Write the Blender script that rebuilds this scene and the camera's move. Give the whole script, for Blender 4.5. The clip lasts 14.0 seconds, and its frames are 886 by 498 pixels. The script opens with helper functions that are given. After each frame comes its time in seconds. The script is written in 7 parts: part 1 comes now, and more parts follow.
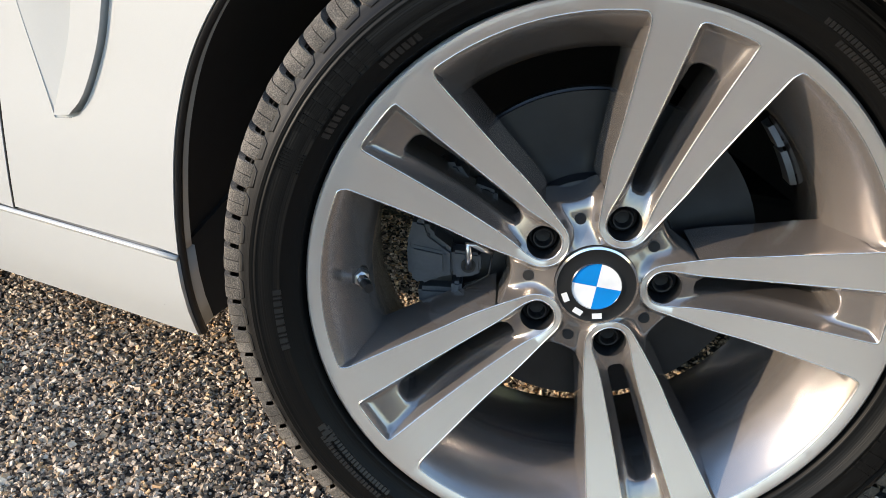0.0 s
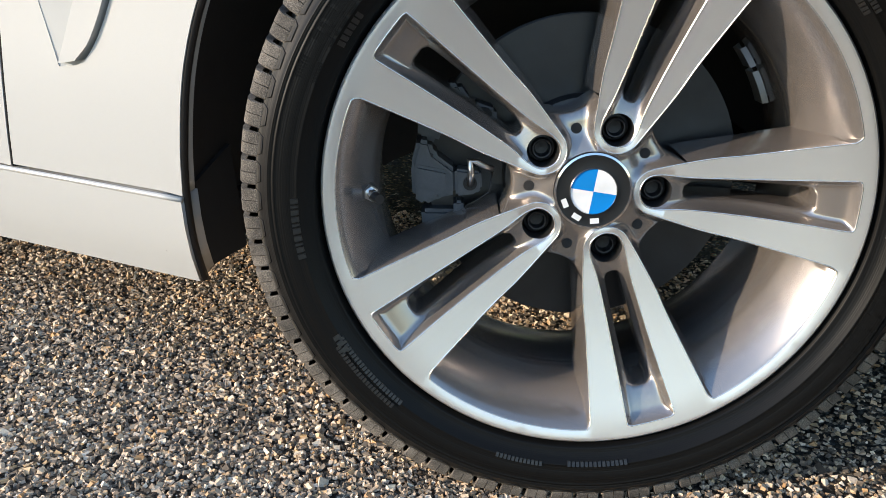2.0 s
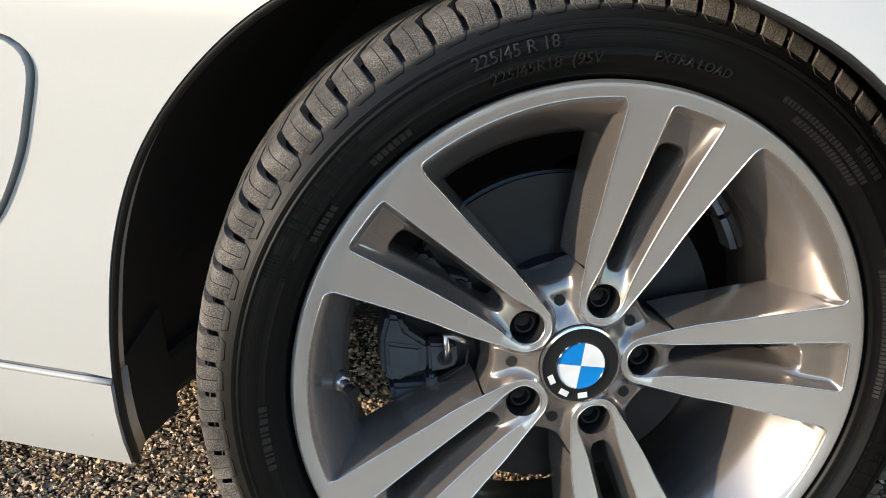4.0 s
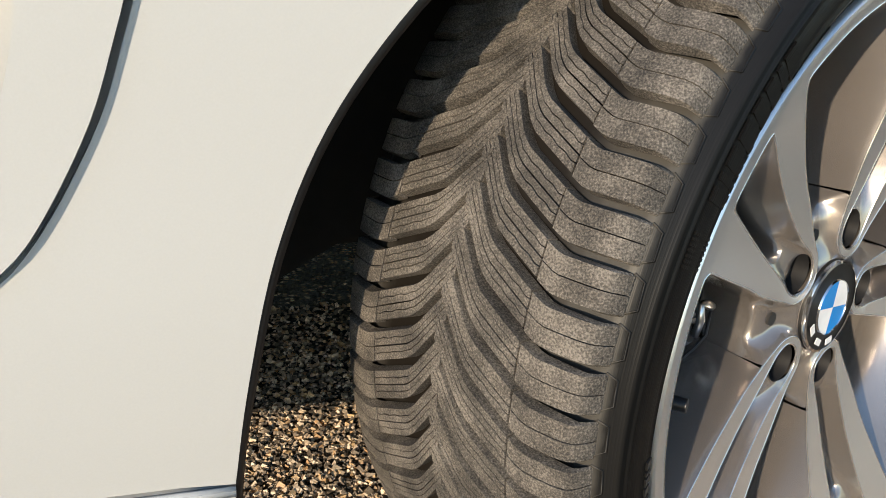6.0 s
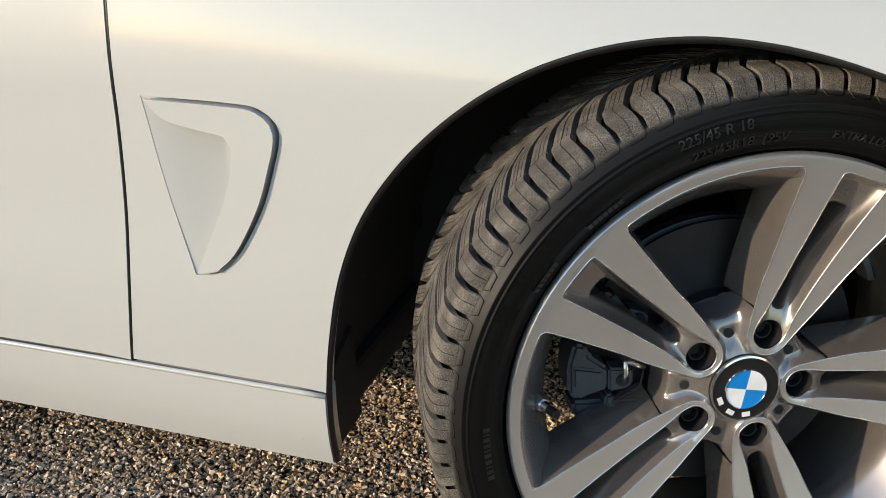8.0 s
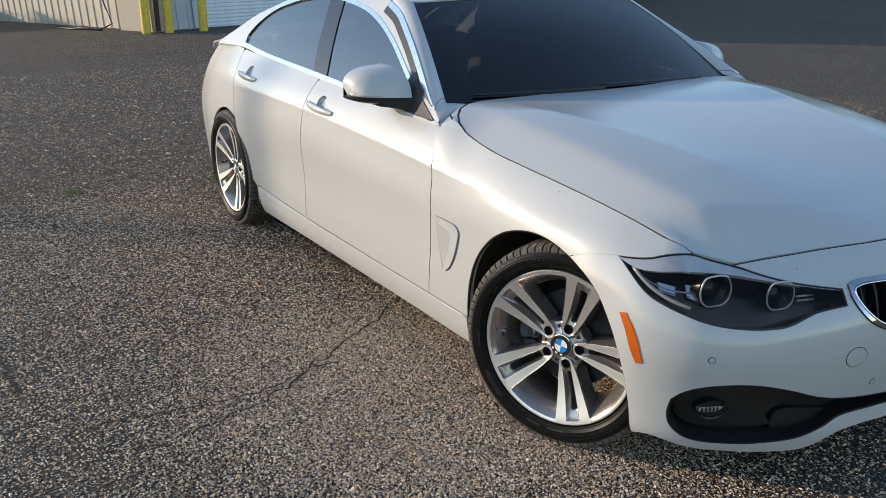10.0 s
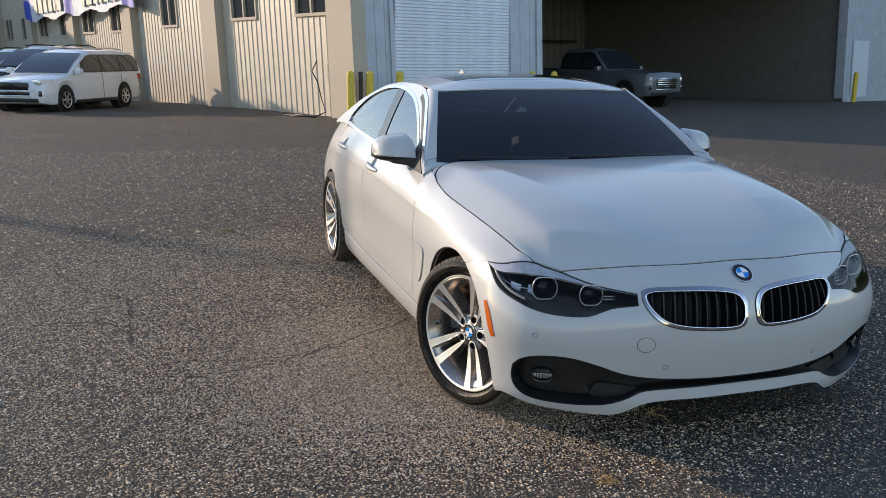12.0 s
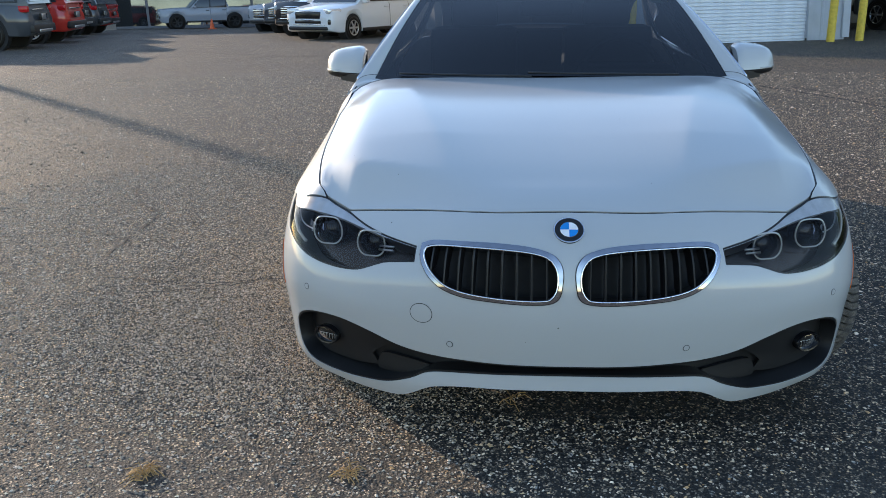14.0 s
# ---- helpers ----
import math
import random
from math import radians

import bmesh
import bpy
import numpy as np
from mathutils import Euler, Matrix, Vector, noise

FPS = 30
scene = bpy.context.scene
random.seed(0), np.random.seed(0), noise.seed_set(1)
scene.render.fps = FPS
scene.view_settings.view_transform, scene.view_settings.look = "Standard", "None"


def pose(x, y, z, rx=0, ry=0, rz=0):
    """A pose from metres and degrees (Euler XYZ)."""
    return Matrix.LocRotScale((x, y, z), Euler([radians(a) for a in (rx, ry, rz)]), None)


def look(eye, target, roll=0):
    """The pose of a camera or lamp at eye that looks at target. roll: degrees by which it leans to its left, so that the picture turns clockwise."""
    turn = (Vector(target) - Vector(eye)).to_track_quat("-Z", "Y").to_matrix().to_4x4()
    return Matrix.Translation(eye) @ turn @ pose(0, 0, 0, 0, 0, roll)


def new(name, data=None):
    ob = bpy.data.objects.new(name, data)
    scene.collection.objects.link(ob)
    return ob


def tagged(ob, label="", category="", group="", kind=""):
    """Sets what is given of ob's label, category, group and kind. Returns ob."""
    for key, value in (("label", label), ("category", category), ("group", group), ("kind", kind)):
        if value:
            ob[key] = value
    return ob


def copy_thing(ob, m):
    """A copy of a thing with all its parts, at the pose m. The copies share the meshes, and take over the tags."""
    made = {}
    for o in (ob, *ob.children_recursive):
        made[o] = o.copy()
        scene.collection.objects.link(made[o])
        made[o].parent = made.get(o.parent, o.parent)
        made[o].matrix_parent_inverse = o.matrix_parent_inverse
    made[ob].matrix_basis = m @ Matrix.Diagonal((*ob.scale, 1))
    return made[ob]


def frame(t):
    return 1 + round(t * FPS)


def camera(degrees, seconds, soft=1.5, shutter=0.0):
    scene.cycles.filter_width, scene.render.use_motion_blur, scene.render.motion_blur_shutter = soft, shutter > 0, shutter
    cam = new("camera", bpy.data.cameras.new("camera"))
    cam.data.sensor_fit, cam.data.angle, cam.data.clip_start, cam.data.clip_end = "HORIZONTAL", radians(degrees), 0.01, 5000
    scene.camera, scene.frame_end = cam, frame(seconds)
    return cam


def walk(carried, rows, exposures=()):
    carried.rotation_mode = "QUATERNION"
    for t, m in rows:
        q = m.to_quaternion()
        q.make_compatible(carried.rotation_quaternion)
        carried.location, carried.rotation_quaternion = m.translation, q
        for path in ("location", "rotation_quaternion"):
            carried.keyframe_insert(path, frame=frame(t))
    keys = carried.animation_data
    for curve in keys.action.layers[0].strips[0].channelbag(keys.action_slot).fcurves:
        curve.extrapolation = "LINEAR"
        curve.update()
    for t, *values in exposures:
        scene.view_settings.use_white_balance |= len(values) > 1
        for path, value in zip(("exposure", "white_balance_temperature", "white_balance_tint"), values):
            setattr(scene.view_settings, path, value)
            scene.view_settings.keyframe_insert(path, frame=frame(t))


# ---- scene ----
cam = camera(54.9, 14.0, .75)
PATH = [
    (0, (0.185, -1.508, 0.645), (-0.64, 0.124, -0.166), 1.6),
    (0.5, (0.174, -1.558, 0.594), (-0.615, 0.092, -0.214), 1.7),
    (1, (0.183, -1.586, 0.562), (-0.566, 0.087, -0.235), 1.6),
    (1.5, (0.178, -1.61, 0.524), (-0.576, 0.084, -0.227), 1.0),
    (2, (0.177, -1.607, 0.545), (-0.561, 0.112, -0.161), 1.1),
    (2.5, (0.169, -1.591, 0.586), (-0.53, 0.157, -0.086), 1.3),
    (3, (0.175, -1.579, 0.622), (-0.521, 0.188, -0.004), 1.2),
    (3.2, (0.181, -1.574, 0.631), (-0.522, 0.199, 0.028), 0.9),
    (5.3, (-0.321, -1.408, 0.655), (-0.015, 0.427, -0.078), 2.7),
    (5.5, (-0.356, -1.38, 0.626), (0.049, 0.432, -0.118), 2.7),
    (6, (-0.446, -1.328, 0.583), (0.085, 0.453, -0.157), 2.6),
    (6.5, (-0.48, -1.299, 0.569), (0.125, 0.45, -0.188), 2.8),
    (7, (-0.456, -1.352, 0.587), (0.157, 0.393, -0.172), 2.4),
    (7.5, (-0.359, -1.467, 0.642), (-0.086, 0.357, -0.133), 1.7),
    (8, (-0.069, -1.662, 0.757), (-0.614, 0.126, 0.043), -0.0),
    (8.5, (0.306, -1.936, 1.058), (-0.68, -0.372, 0.295), 0.6),
    (9, (0.779, -2.227, 1.284), (-0.481, -0.883, 0.506), 0.5),
    (9.2, (0.999, -2.309, 1.346), (-0.36, -1.068, 0.564), 0.1),
    (11.3, (2.879, -2.472, 1.483), (1.109, -1.65, 1.046), 0.7),
    (11.5, (3.007, -2.373, 1.476), (1.212, -1.605, 1.043), 0.8),
    (12, (3.261, -2.014, 1.458), (1.403, -1.419, 1.018), 0.6),
    (12.5, (3.304, -1.566, 1.399), (1.401, -1.146, 0.95), 0.2),
    (13, (3.26, -1.091, 1.366), (1.34, -0.845, 0.865), -0.1),
    (13.5, (3.147, -0.611, 1.351), (1.224, -0.584, 0.801), -0.5),
    (14, (2.91, -0.166, 1.321), (1.005, -0.318, 0.732), -0.9),
]
walk(cam, [(t, look(eye, target, roll)) for t, eye, target, roll in PATH], [(0, 1.46, 5950, 12), (3.2, 1.38, 5980, 11), (7.5, 1.12, 6300, 10), (9, .97, 6120, 10), (11.3, 1.0, 6450, 17), (12.5, 1.12, 6420, 17), (14, 1.38, 6180, 14)])

# ---- light ----
SUN_TO, SUN_UP = radians(44.5), radians(13.4)  # the way the light goes over the ground, and the sun's height
world = bpy.data.worlds.new("sky")
scene.world = world
world.use_nodes = True
wn = world.node_tree.nodes
sky = wn.new("ShaderNodeTexSky")
sky.sky_type, sky.sun_disc = "NISHITA", False
sky.dust_density, sky.ozone_density = .25, 1.2
sky.sun_elevation, sky.sun_rotation = SUN_UP, radians(270) - SUN_TO
wn["Background"].inputs[1].default_value = 0.15
world.node_tree.links.new(sky.outputs[0], wn["Background"].inputs[0])
sun = new("sun", bpy.data.lights.new("sun", "SUN"))
sun.data.energy, sun.data.angle, sun.data.color = 2.35, radians(0.6), (1, .80, .56)
sun.matrix_world = look((0, 0, 0), (math.cos(SUN_TO) * math.cos(SUN_UP), math.sin(SUN_TO) * math.cos(SUN_UP), -math.sin(SUN_UP)))

# ---- materials ----
def material(name, color, rough=.5, metal=0, **more):
    """A plain surface with its shader: returns material, nodes, links, shader."""
    m = bpy.data.materials.new(name)
    m.use_nodes = True
    n, l = m.node_tree.nodes, m.node_tree.links
    b = n["Principled BSDF"]
    b.inputs["Base Color"].default_value = (*color, 1)
    b.inputs["Roughness"].default_value, b.inputs["Metallic"].default_value = rough, metal
    for key, value in more.items():
        b.inputs[key.replace("_", " ")].default_value = value
    return m, n, l, b


def noisy(m, n, l, b, scale, amount, colors=None, bump=0.0, detail=6, rough=None, dist=.002):
    """Adds two scales of variation to a material: colour, roughness and relief."""
    co = n.new("ShaderNodeTexCoord")
    t = n.new("ShaderNodeTexNoise")
    t.inputs["Scale"].default_value, t.inputs["Detail"].default_value = scale, detail
    l.new(co.outputs["Object"], t.inputs["Vector"])
    if colors:
        r = n.new("ShaderNodeValToRGB")
        r.color_ramp.elements[0].position, r.color_ramp.elements[1].position = .5 - amount, .5 + amount
        for e, c in zip(r.color_ramp.elements, colors):
            e.color = (*c, 1)
        l.new(t.outputs["Fac"], r.inputs["Fac"])
        l.new(r.outputs["Color"], b.inputs["Base Color"])
    if rough:
        r2 = n.new("ShaderNodeMapRange")
        r2.inputs["To Min"].default_value, r2.inputs["To Max"].default_value = rough
        l.new(t.outputs["Fac"], r2.inputs["Value"])
        l.new(r2.outputs["Result"], b.inputs["Roughness"])
    if bump:
        bp = n.new("ShaderNodeBump")
        bp.inputs["Strength"].default_value, bp.inputs["Distance"].default_value = bump, dist
        l.new(t.outputs["Fac"], bp.inputs["Height"])
        l.new(bp.outputs["Normal"], b.inputs["Normal"])
    return m


def simple(name, color, rough=.5, metal=0, scale=40, spread=.12, bump=.1, **more):
    """A material whose colour wanders a little round the given one, with a fine grain."""
    dark = tuple(c * (1 - spread) for c in color)
    light = tuple(min(1, c * (1 + spread)) for c in color)
    return noisy(*material(name, color, rough, metal, **more), scale, .25, (dark, light), bump, dist=.0006)


def paint_of(name, color, flake=.02, dirt=False):
    """Clear-coated car paint; a used car's carries a few specks of road dirt."""
    m, n, l, b = material(name, color, .50, .04, Coat_Weight=1.0, Coat_Roughness=.14, Coat_IOR=1.55, Specular_IOR_Level=.15)
    noisy(m, n, l, b, 900, .3, (tuple(c * (1 - flake) for c in color), tuple(min(1, c * (1 + flake)) for c in color)), 0, 2)
    if dirt:
        co, vor, sep = n.new("ShaderNodeTexCoord"), n.new("ShaderNodeTexVoronoi"), n.new("ShaderNodeSeparateColor")
        vor.inputs["Scale"].default_value = 15
        l.new(co.outputs["Object"], vor.inputs["Vector"])
        l.new(vor.outputs["Color"], sep.inputs[0])
        size, near, mix = n.new("ShaderNodeMapRange"), n.new("ShaderNodeMath"), n.new("ShaderNodeMixRGB")
        for k, q in zip(("From Min", "From Max", "To Min", "To Max"), (.45, 1, 0, .032)):
            size.inputs[k].default_value = q
        near.operation = "LESS_THAN"
        l.new(sep.outputs[0], size.inputs["Value"])
        l.new(vor.outputs["Distance"], near.inputs[0])
        l.new(size.outputs["Result"], near.inputs[1])
        old = b.inputs["Base Color"].links[0].from_socket
        mix.inputs[2].default_value = (.05, .045, .04, 1)
        l.new(near.outputs[0], mix.inputs[0])
        l.new(old, mix.inputs[1])
        l.new(mix.outputs[0], b.inputs["Base Color"])
    return m


PAINT = paint_of("pearl_white_paint", (.452, .458, .450), .02, True)
BLACK = simple("black_plastic", (.007, .007, .0075), .45, bump=.15, scale=300)
LINER = simple("wheel_arch_liner", (.015, .0148, .015), .85, scale=60)
TRIM = simple("black_trim", (.006, .006, .007), .25, bump=.02)


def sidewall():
    """Black rubber, shiny low down, dust and sheen painted grey on its outer shoulder, with fine turned rings."""
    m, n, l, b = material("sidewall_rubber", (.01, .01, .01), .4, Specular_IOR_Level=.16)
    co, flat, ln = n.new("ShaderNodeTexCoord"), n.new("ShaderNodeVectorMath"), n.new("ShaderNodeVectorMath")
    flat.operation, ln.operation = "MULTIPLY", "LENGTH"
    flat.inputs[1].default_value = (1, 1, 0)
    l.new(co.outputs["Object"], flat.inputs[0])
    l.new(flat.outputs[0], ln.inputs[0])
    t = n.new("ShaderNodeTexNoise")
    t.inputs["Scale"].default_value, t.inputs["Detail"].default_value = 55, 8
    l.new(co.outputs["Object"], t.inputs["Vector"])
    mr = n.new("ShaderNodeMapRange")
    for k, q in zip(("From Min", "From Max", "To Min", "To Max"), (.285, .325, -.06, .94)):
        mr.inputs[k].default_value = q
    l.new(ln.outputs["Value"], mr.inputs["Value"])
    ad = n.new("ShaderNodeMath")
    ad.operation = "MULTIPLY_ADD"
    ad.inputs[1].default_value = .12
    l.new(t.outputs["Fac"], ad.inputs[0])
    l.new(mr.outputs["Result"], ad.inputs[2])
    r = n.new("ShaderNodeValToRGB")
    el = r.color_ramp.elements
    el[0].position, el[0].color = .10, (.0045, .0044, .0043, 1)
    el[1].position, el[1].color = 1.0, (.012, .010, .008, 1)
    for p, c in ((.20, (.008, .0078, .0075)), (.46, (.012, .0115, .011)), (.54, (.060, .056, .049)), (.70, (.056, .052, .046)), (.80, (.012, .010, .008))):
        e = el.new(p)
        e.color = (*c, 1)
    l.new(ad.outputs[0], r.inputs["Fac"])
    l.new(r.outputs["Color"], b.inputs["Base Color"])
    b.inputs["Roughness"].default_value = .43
    w = n.new("ShaderNodeTexNoise")
    w.noise_dimensions = "1D"
    w.inputs["Scale"].default_value, w.inputs["Detail"].default_value = 900, 2
    l.new(ln.outputs["Value"], w.inputs["W"])
    bp = n.new("ShaderNodeBump")
    bp.inputs["Strength"].default_value, bp.inputs["Distance"].default_value = .35, .0006
    l.new(w.outputs["Fac"], bp.inputs["Height"])
    l.new(bp.outputs["Normal"], b.inputs["Normal"])
    return m


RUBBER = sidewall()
LETTER = simple("raised_lettering_rubber", (.010, .0098, .0095), .42, bump=.1, scale=300, Specular_IOR_Level=.55)

CHROME = simple("chrome", (.78, .78, .8), .09, 1, bump=.01)
SURROUND = simple("grille_chrome", (.42, .42, .44), .06, 1, bump=.01)
HALO = simple("clear_plastic", (.46, .46, .45), .22, .25, bump=0, Coat_Weight=.6)
BOWL = simple("lamp_bowl", (.075, .062, .052), .22, .85, scale=12, spread=.4, bump=.05)
BROW = simple("lamp_brow", (.60, .64, .70), .22, .35, bump=0, Coat_Weight=.8)
SATIN = simple("satin_silver", (.6, .61, .63), .28, 1, bump=.02)
SEAT = simple("bolt_seat", (.018, .018, .019), .5, .2)
DISC = simple("brake_iron", (.040, .041, .044), .40, .6, bump=.1)
CAST = simple("cast_caliper", (.075, .083, .096), .50, .35, scale=200, bump=.4)
STEEL = simple("bolt_steel", (.035, .035, .037), .4, .7)
GREY = noisy(*material("ferric_grey_wheel_paint", (.33, .30, .278), .30, .74, Coat_Weight=.6, Coat_Roughness=.10), 25, .45, ((.315, .286, .265), (.355, .322, .298)), 0, rough=(.20, .27))
BLUE = simple("badge_blue", (.01, .22, .62), .25, bump=0)
WHITE = simple("badge_white", (.8, .8, .8), .25, bump=0)
ORANGE = simple("amber_plastic", (.52, .10, .004), .22, bump=.05, Coat_Weight=.6)
CLOTH = simple("seat_leather", (.035, .035, .038), .6, bump=.2)


def tread_rubber():
    m, n, l, b = material("dusty_tread_rubber", (.05, .045, .04), .85)
    co = n.new("ShaderNodeTexCoord")
    big, fine = n.new("ShaderNodeTexNoise"), n.new("ShaderNodeTexNoise")
    big.inputs["Scale"].default_value, fine.inputs["Scale"].default_value, fine.inputs["Detail"].default_value = 40, 900, 6
    mix = n.new("ShaderNodeMath")
    mix.operation = "MULTIPLY_ADD"
    mix.inputs[1].default_value = .55
    r = n.new("ShaderNodeValToRGB")
    el = r.color_ramp.elements
    el[0].position, el[0].color = .55, (.020, .018, .016, 1)
    el[1].position, el[1].color = 1.0, (.205, .181, .153, 1)
    e = el.new(.78)
    e.color = (.084, .074, .062, 1)
    bp = n.new("ShaderNodeBump")
    bp.inputs["Strength"].default_value, bp.inputs["Distance"].default_value = .5, .0012
    for t in (big, fine):
        l.new(co.outputs["Object"], t.inputs["Vector"])
    l.new(big.outputs["Fac"], mix.inputs[0])
    l.new(fine.outputs["Fac"], mix.inputs[2])
    l.new(mix.outputs[0], r.inputs["Fac"])
    l.new(r.outputs["Color"], b.inputs["Base Color"])
    l.new(fine.outputs["Fac"], bp.inputs["Height"])
    l.new(bp.outputs["Normal"], b.inputs["Normal"])
    return m


TREAD = tread_rubber()


def machined():
    """Turned aluminium: fine rings round the wheel's axle."""
    m, n, l, b = material("machined_aluminium", (.84, .82, .80), .36, .88)
    co, sep = n.new("ShaderNodeTexCoord"), n.new("ShaderNodeVectorMath")
    sep.operation = "LENGTH"
    flat = n.new("ShaderNodeVectorMath")
    flat.operation = "MULTIPLY"
    flat.inputs[1].default_value = (1, 1, 0)
    w = n.new("ShaderNodeTexNoise")
    w.noise_dimensions = "1D"
    w.inputs["Scale"].default_value = 2600
    bp = n.new("ShaderNodeBump")
    bp.inputs["Strength"].default_value, bp.inputs["Distance"].default_value = .05, .0002
    l.new(co.outputs["Object"], flat.inputs[0])
    l.new(flat.outputs[0], sep.inputs[0])
    l.new(sep.outputs["Value"], w.inputs["W"])
    l.new(w.outputs["Fac"], bp.inputs["Height"])
    l.new(bp.outputs["Normal"], b.inputs["Normal"])
    d = n.new("ShaderNodeTexNoise")
    d.inputs["Scale"].default_value = 18
    mr = n.new("ShaderNodeMapRange")
    mr.inputs["To Min"].default_value, mr.inputs["To Max"].default_value = .33, .39
    l.new(co.outputs["Object"], d.inputs["Vector"])
    l.new(d.outputs["Fac"], mr.inputs["Value"])
    l.new(mr.outputs["Result"], b.inputs["Roughness"])
    return m


ALU = machined()
EDGE = simple("bright_edge", (.80, .80, .80), .25, .9, bump=0)
STRIPGREY = simple("barrel_strip_metal", (.30, .33, .36), .35, .8, bump=.05)


def glass_of(name, tint, ior=1.5, rough=.02):
    """A pane: tinted see-through body with a mirror gloss that grows at grazing angles."""
    m = bpy.data.materials.new(name)
    m.use_nodes = True
    n, l = m.node_tree.nodes, m.node_tree.links
    out = n["Material Output"]
    n.remove(n["Principled BSDF"])
    tr, gl, mx, fr = n.new("ShaderNodeBsdfTransparent"), n.new("ShaderNodeBsdfGlossy"), n.new("ShaderNodeMixShader"), n.new("ShaderNodeFresnel")
    tr.inputs[0].default_value, gl.inputs["Roughness"].default_value, fr.inputs["IOR"].default_value = (*tint, 1), rough, ior
    l.new(fr.outputs[0], mx.inputs[0])
    l.new(tr.outputs[0], mx.inputs[1])
    l.new(gl.outputs[0], mx.inputs[2])
    l.new(mx.outputs[0], out.inputs["Surface"])
    return m


SCREEN = glass_of("windscreen_glass", (.17, .20, .24), 1.7)
SIDEGLASS = glass_of("tinted_glass", (.34, .38, .38), 2.7)
CLEAR = glass_of("clear_glass", (.84, .82, .80), 1.28)


# ---- shaping ----
def part(name, data, mat, parent, label="", smooth=False):
    """One mesh object from a bmesh or (verts, faces), under a thing or a part."""
    me = bpy.data.meshes.new(name)
    if isinstance(data, bmesh.types.BMesh):
        data.to_mesh(me)
        data.free()
    else:
        me.from_pydata([tuple(v) for v in data[0]], [], data[1])
    for k in mat if isinstance(mat, (list, tuple)) else (mat,):
        me.materials.append(k)
    if smooth:
        me.shade_smooth()
        if smooth is not True:
            me.set_sharp_from_angle(angle=radians(smooth))
    ob = new(name, me)
    ob.parent = parent
    return tagged(ob, label)


def thing(name, label, category, m=None, group="", kind=""):
    ob = new(name)
    ob.empty_display_size = .1
    if m is not None:
        ob.matrix_world = m
    return tagged(ob, label, category, group, kind)


def box(bm, size, at=(0, 0, 0), m=None, bevel=0.0, mat=0):
    r = bmesh.ops.create_cube(bm, size=1, matrix=(m or Matrix()) @ Matrix.Translation(at) @ Matrix.Diagonal((*size, 1)))
    faces = {f for v in r["verts"] for f in v.link_faces}
    if bevel:
        e = list({e for f in faces for e in f.edges})
        faces = set(bmesh.ops.bevel(bm, geom=e, offset=bevel, segments=2, affect="EDGES", profile=.6)["faces"]) | {f for f in faces if f.is_valid}
    for f in faces:
        if f.is_valid:
            f.material_index = mat
    return bm


def boxes(*rows, bevel=0.0, m=None):
    """A bmesh of boxes: (size, place)."""
    bm = bmesh.new()
    for size, at in rows:
        box(bm, size, at, m, bevel)
    return bm


def cyl(bm, r1, r2, h, m, seg=24, cap=True):
    return bmesh.ops.create_cone(bm, cap_ends=cap, segments=seg, radius1=r1, radius2=r2, depth=h, matrix=m)


def revolve(rows, seg=96, close=False):
    """Turns (r, z) rows about the z axis."""
    v, f = [], []
    k = len(rows)
    for i in range(seg):
        a = 2 * math.pi * i / seg
        v += [(r * math.cos(a), r * math.sin(a), z) for r, z in rows]
    for i in range(seg):
        for j in range(k if close else k - 1):
            a, b = i * k + j, i * k + (j + 1) % k
            c, d = (i + 1) % seg * k + (j + 1) % k, (i + 1) % seg * k + j
            f.append((a, d, c, b))
    return v, f


def line(points, step, closed=False, corners=()):
    """A smooth line through 2D points, with sharp corners at the given ones."""
    p = [np.array(q, float) for q in points]
    n = len(p)
    out = []
    for i in range(n if closed else n - 1):
        a, b = p[i], p[(i + 1) % n]
        before = p[i - 1] if (closed or i) and i not in corners else 2 * a - b
        after = p[(i + 2) % n] if (closed or i + 2 < n) and (i + 1) % n not in corners else 2 * b - a
        m = max(1, int(np.hypot(*(b - a)) / step))
        for k in range(m):
            t = k / m
            out.append(.5 * (2 * a + (b - before) * t + (2 * before - 5 * a + 4 * b - after) * t * t + (3 * a - before - 3 * b + after) * t ** 3))
    if not closed:
        out.append(p[-1])
    return np.array(out)


def inside(poly, pts):
    x, y = pts[:, 0], pts[:, 1]
    ok = np.zeros(len(pts), bool)
    for a, b in zip(poly, np.roll(poly, -1, 0)):
        cut = (a[1] > y) != (b[1] > y)
        with np.errstate(divide="ignore", invalid="ignore"):
            ok ^= cut & (x < (b[0] - a[0]) * (y - a[1]) / (b[1] - a[1]) + a[0])
    return ok


from mathutils.geometry import delaunay_2d_cdt


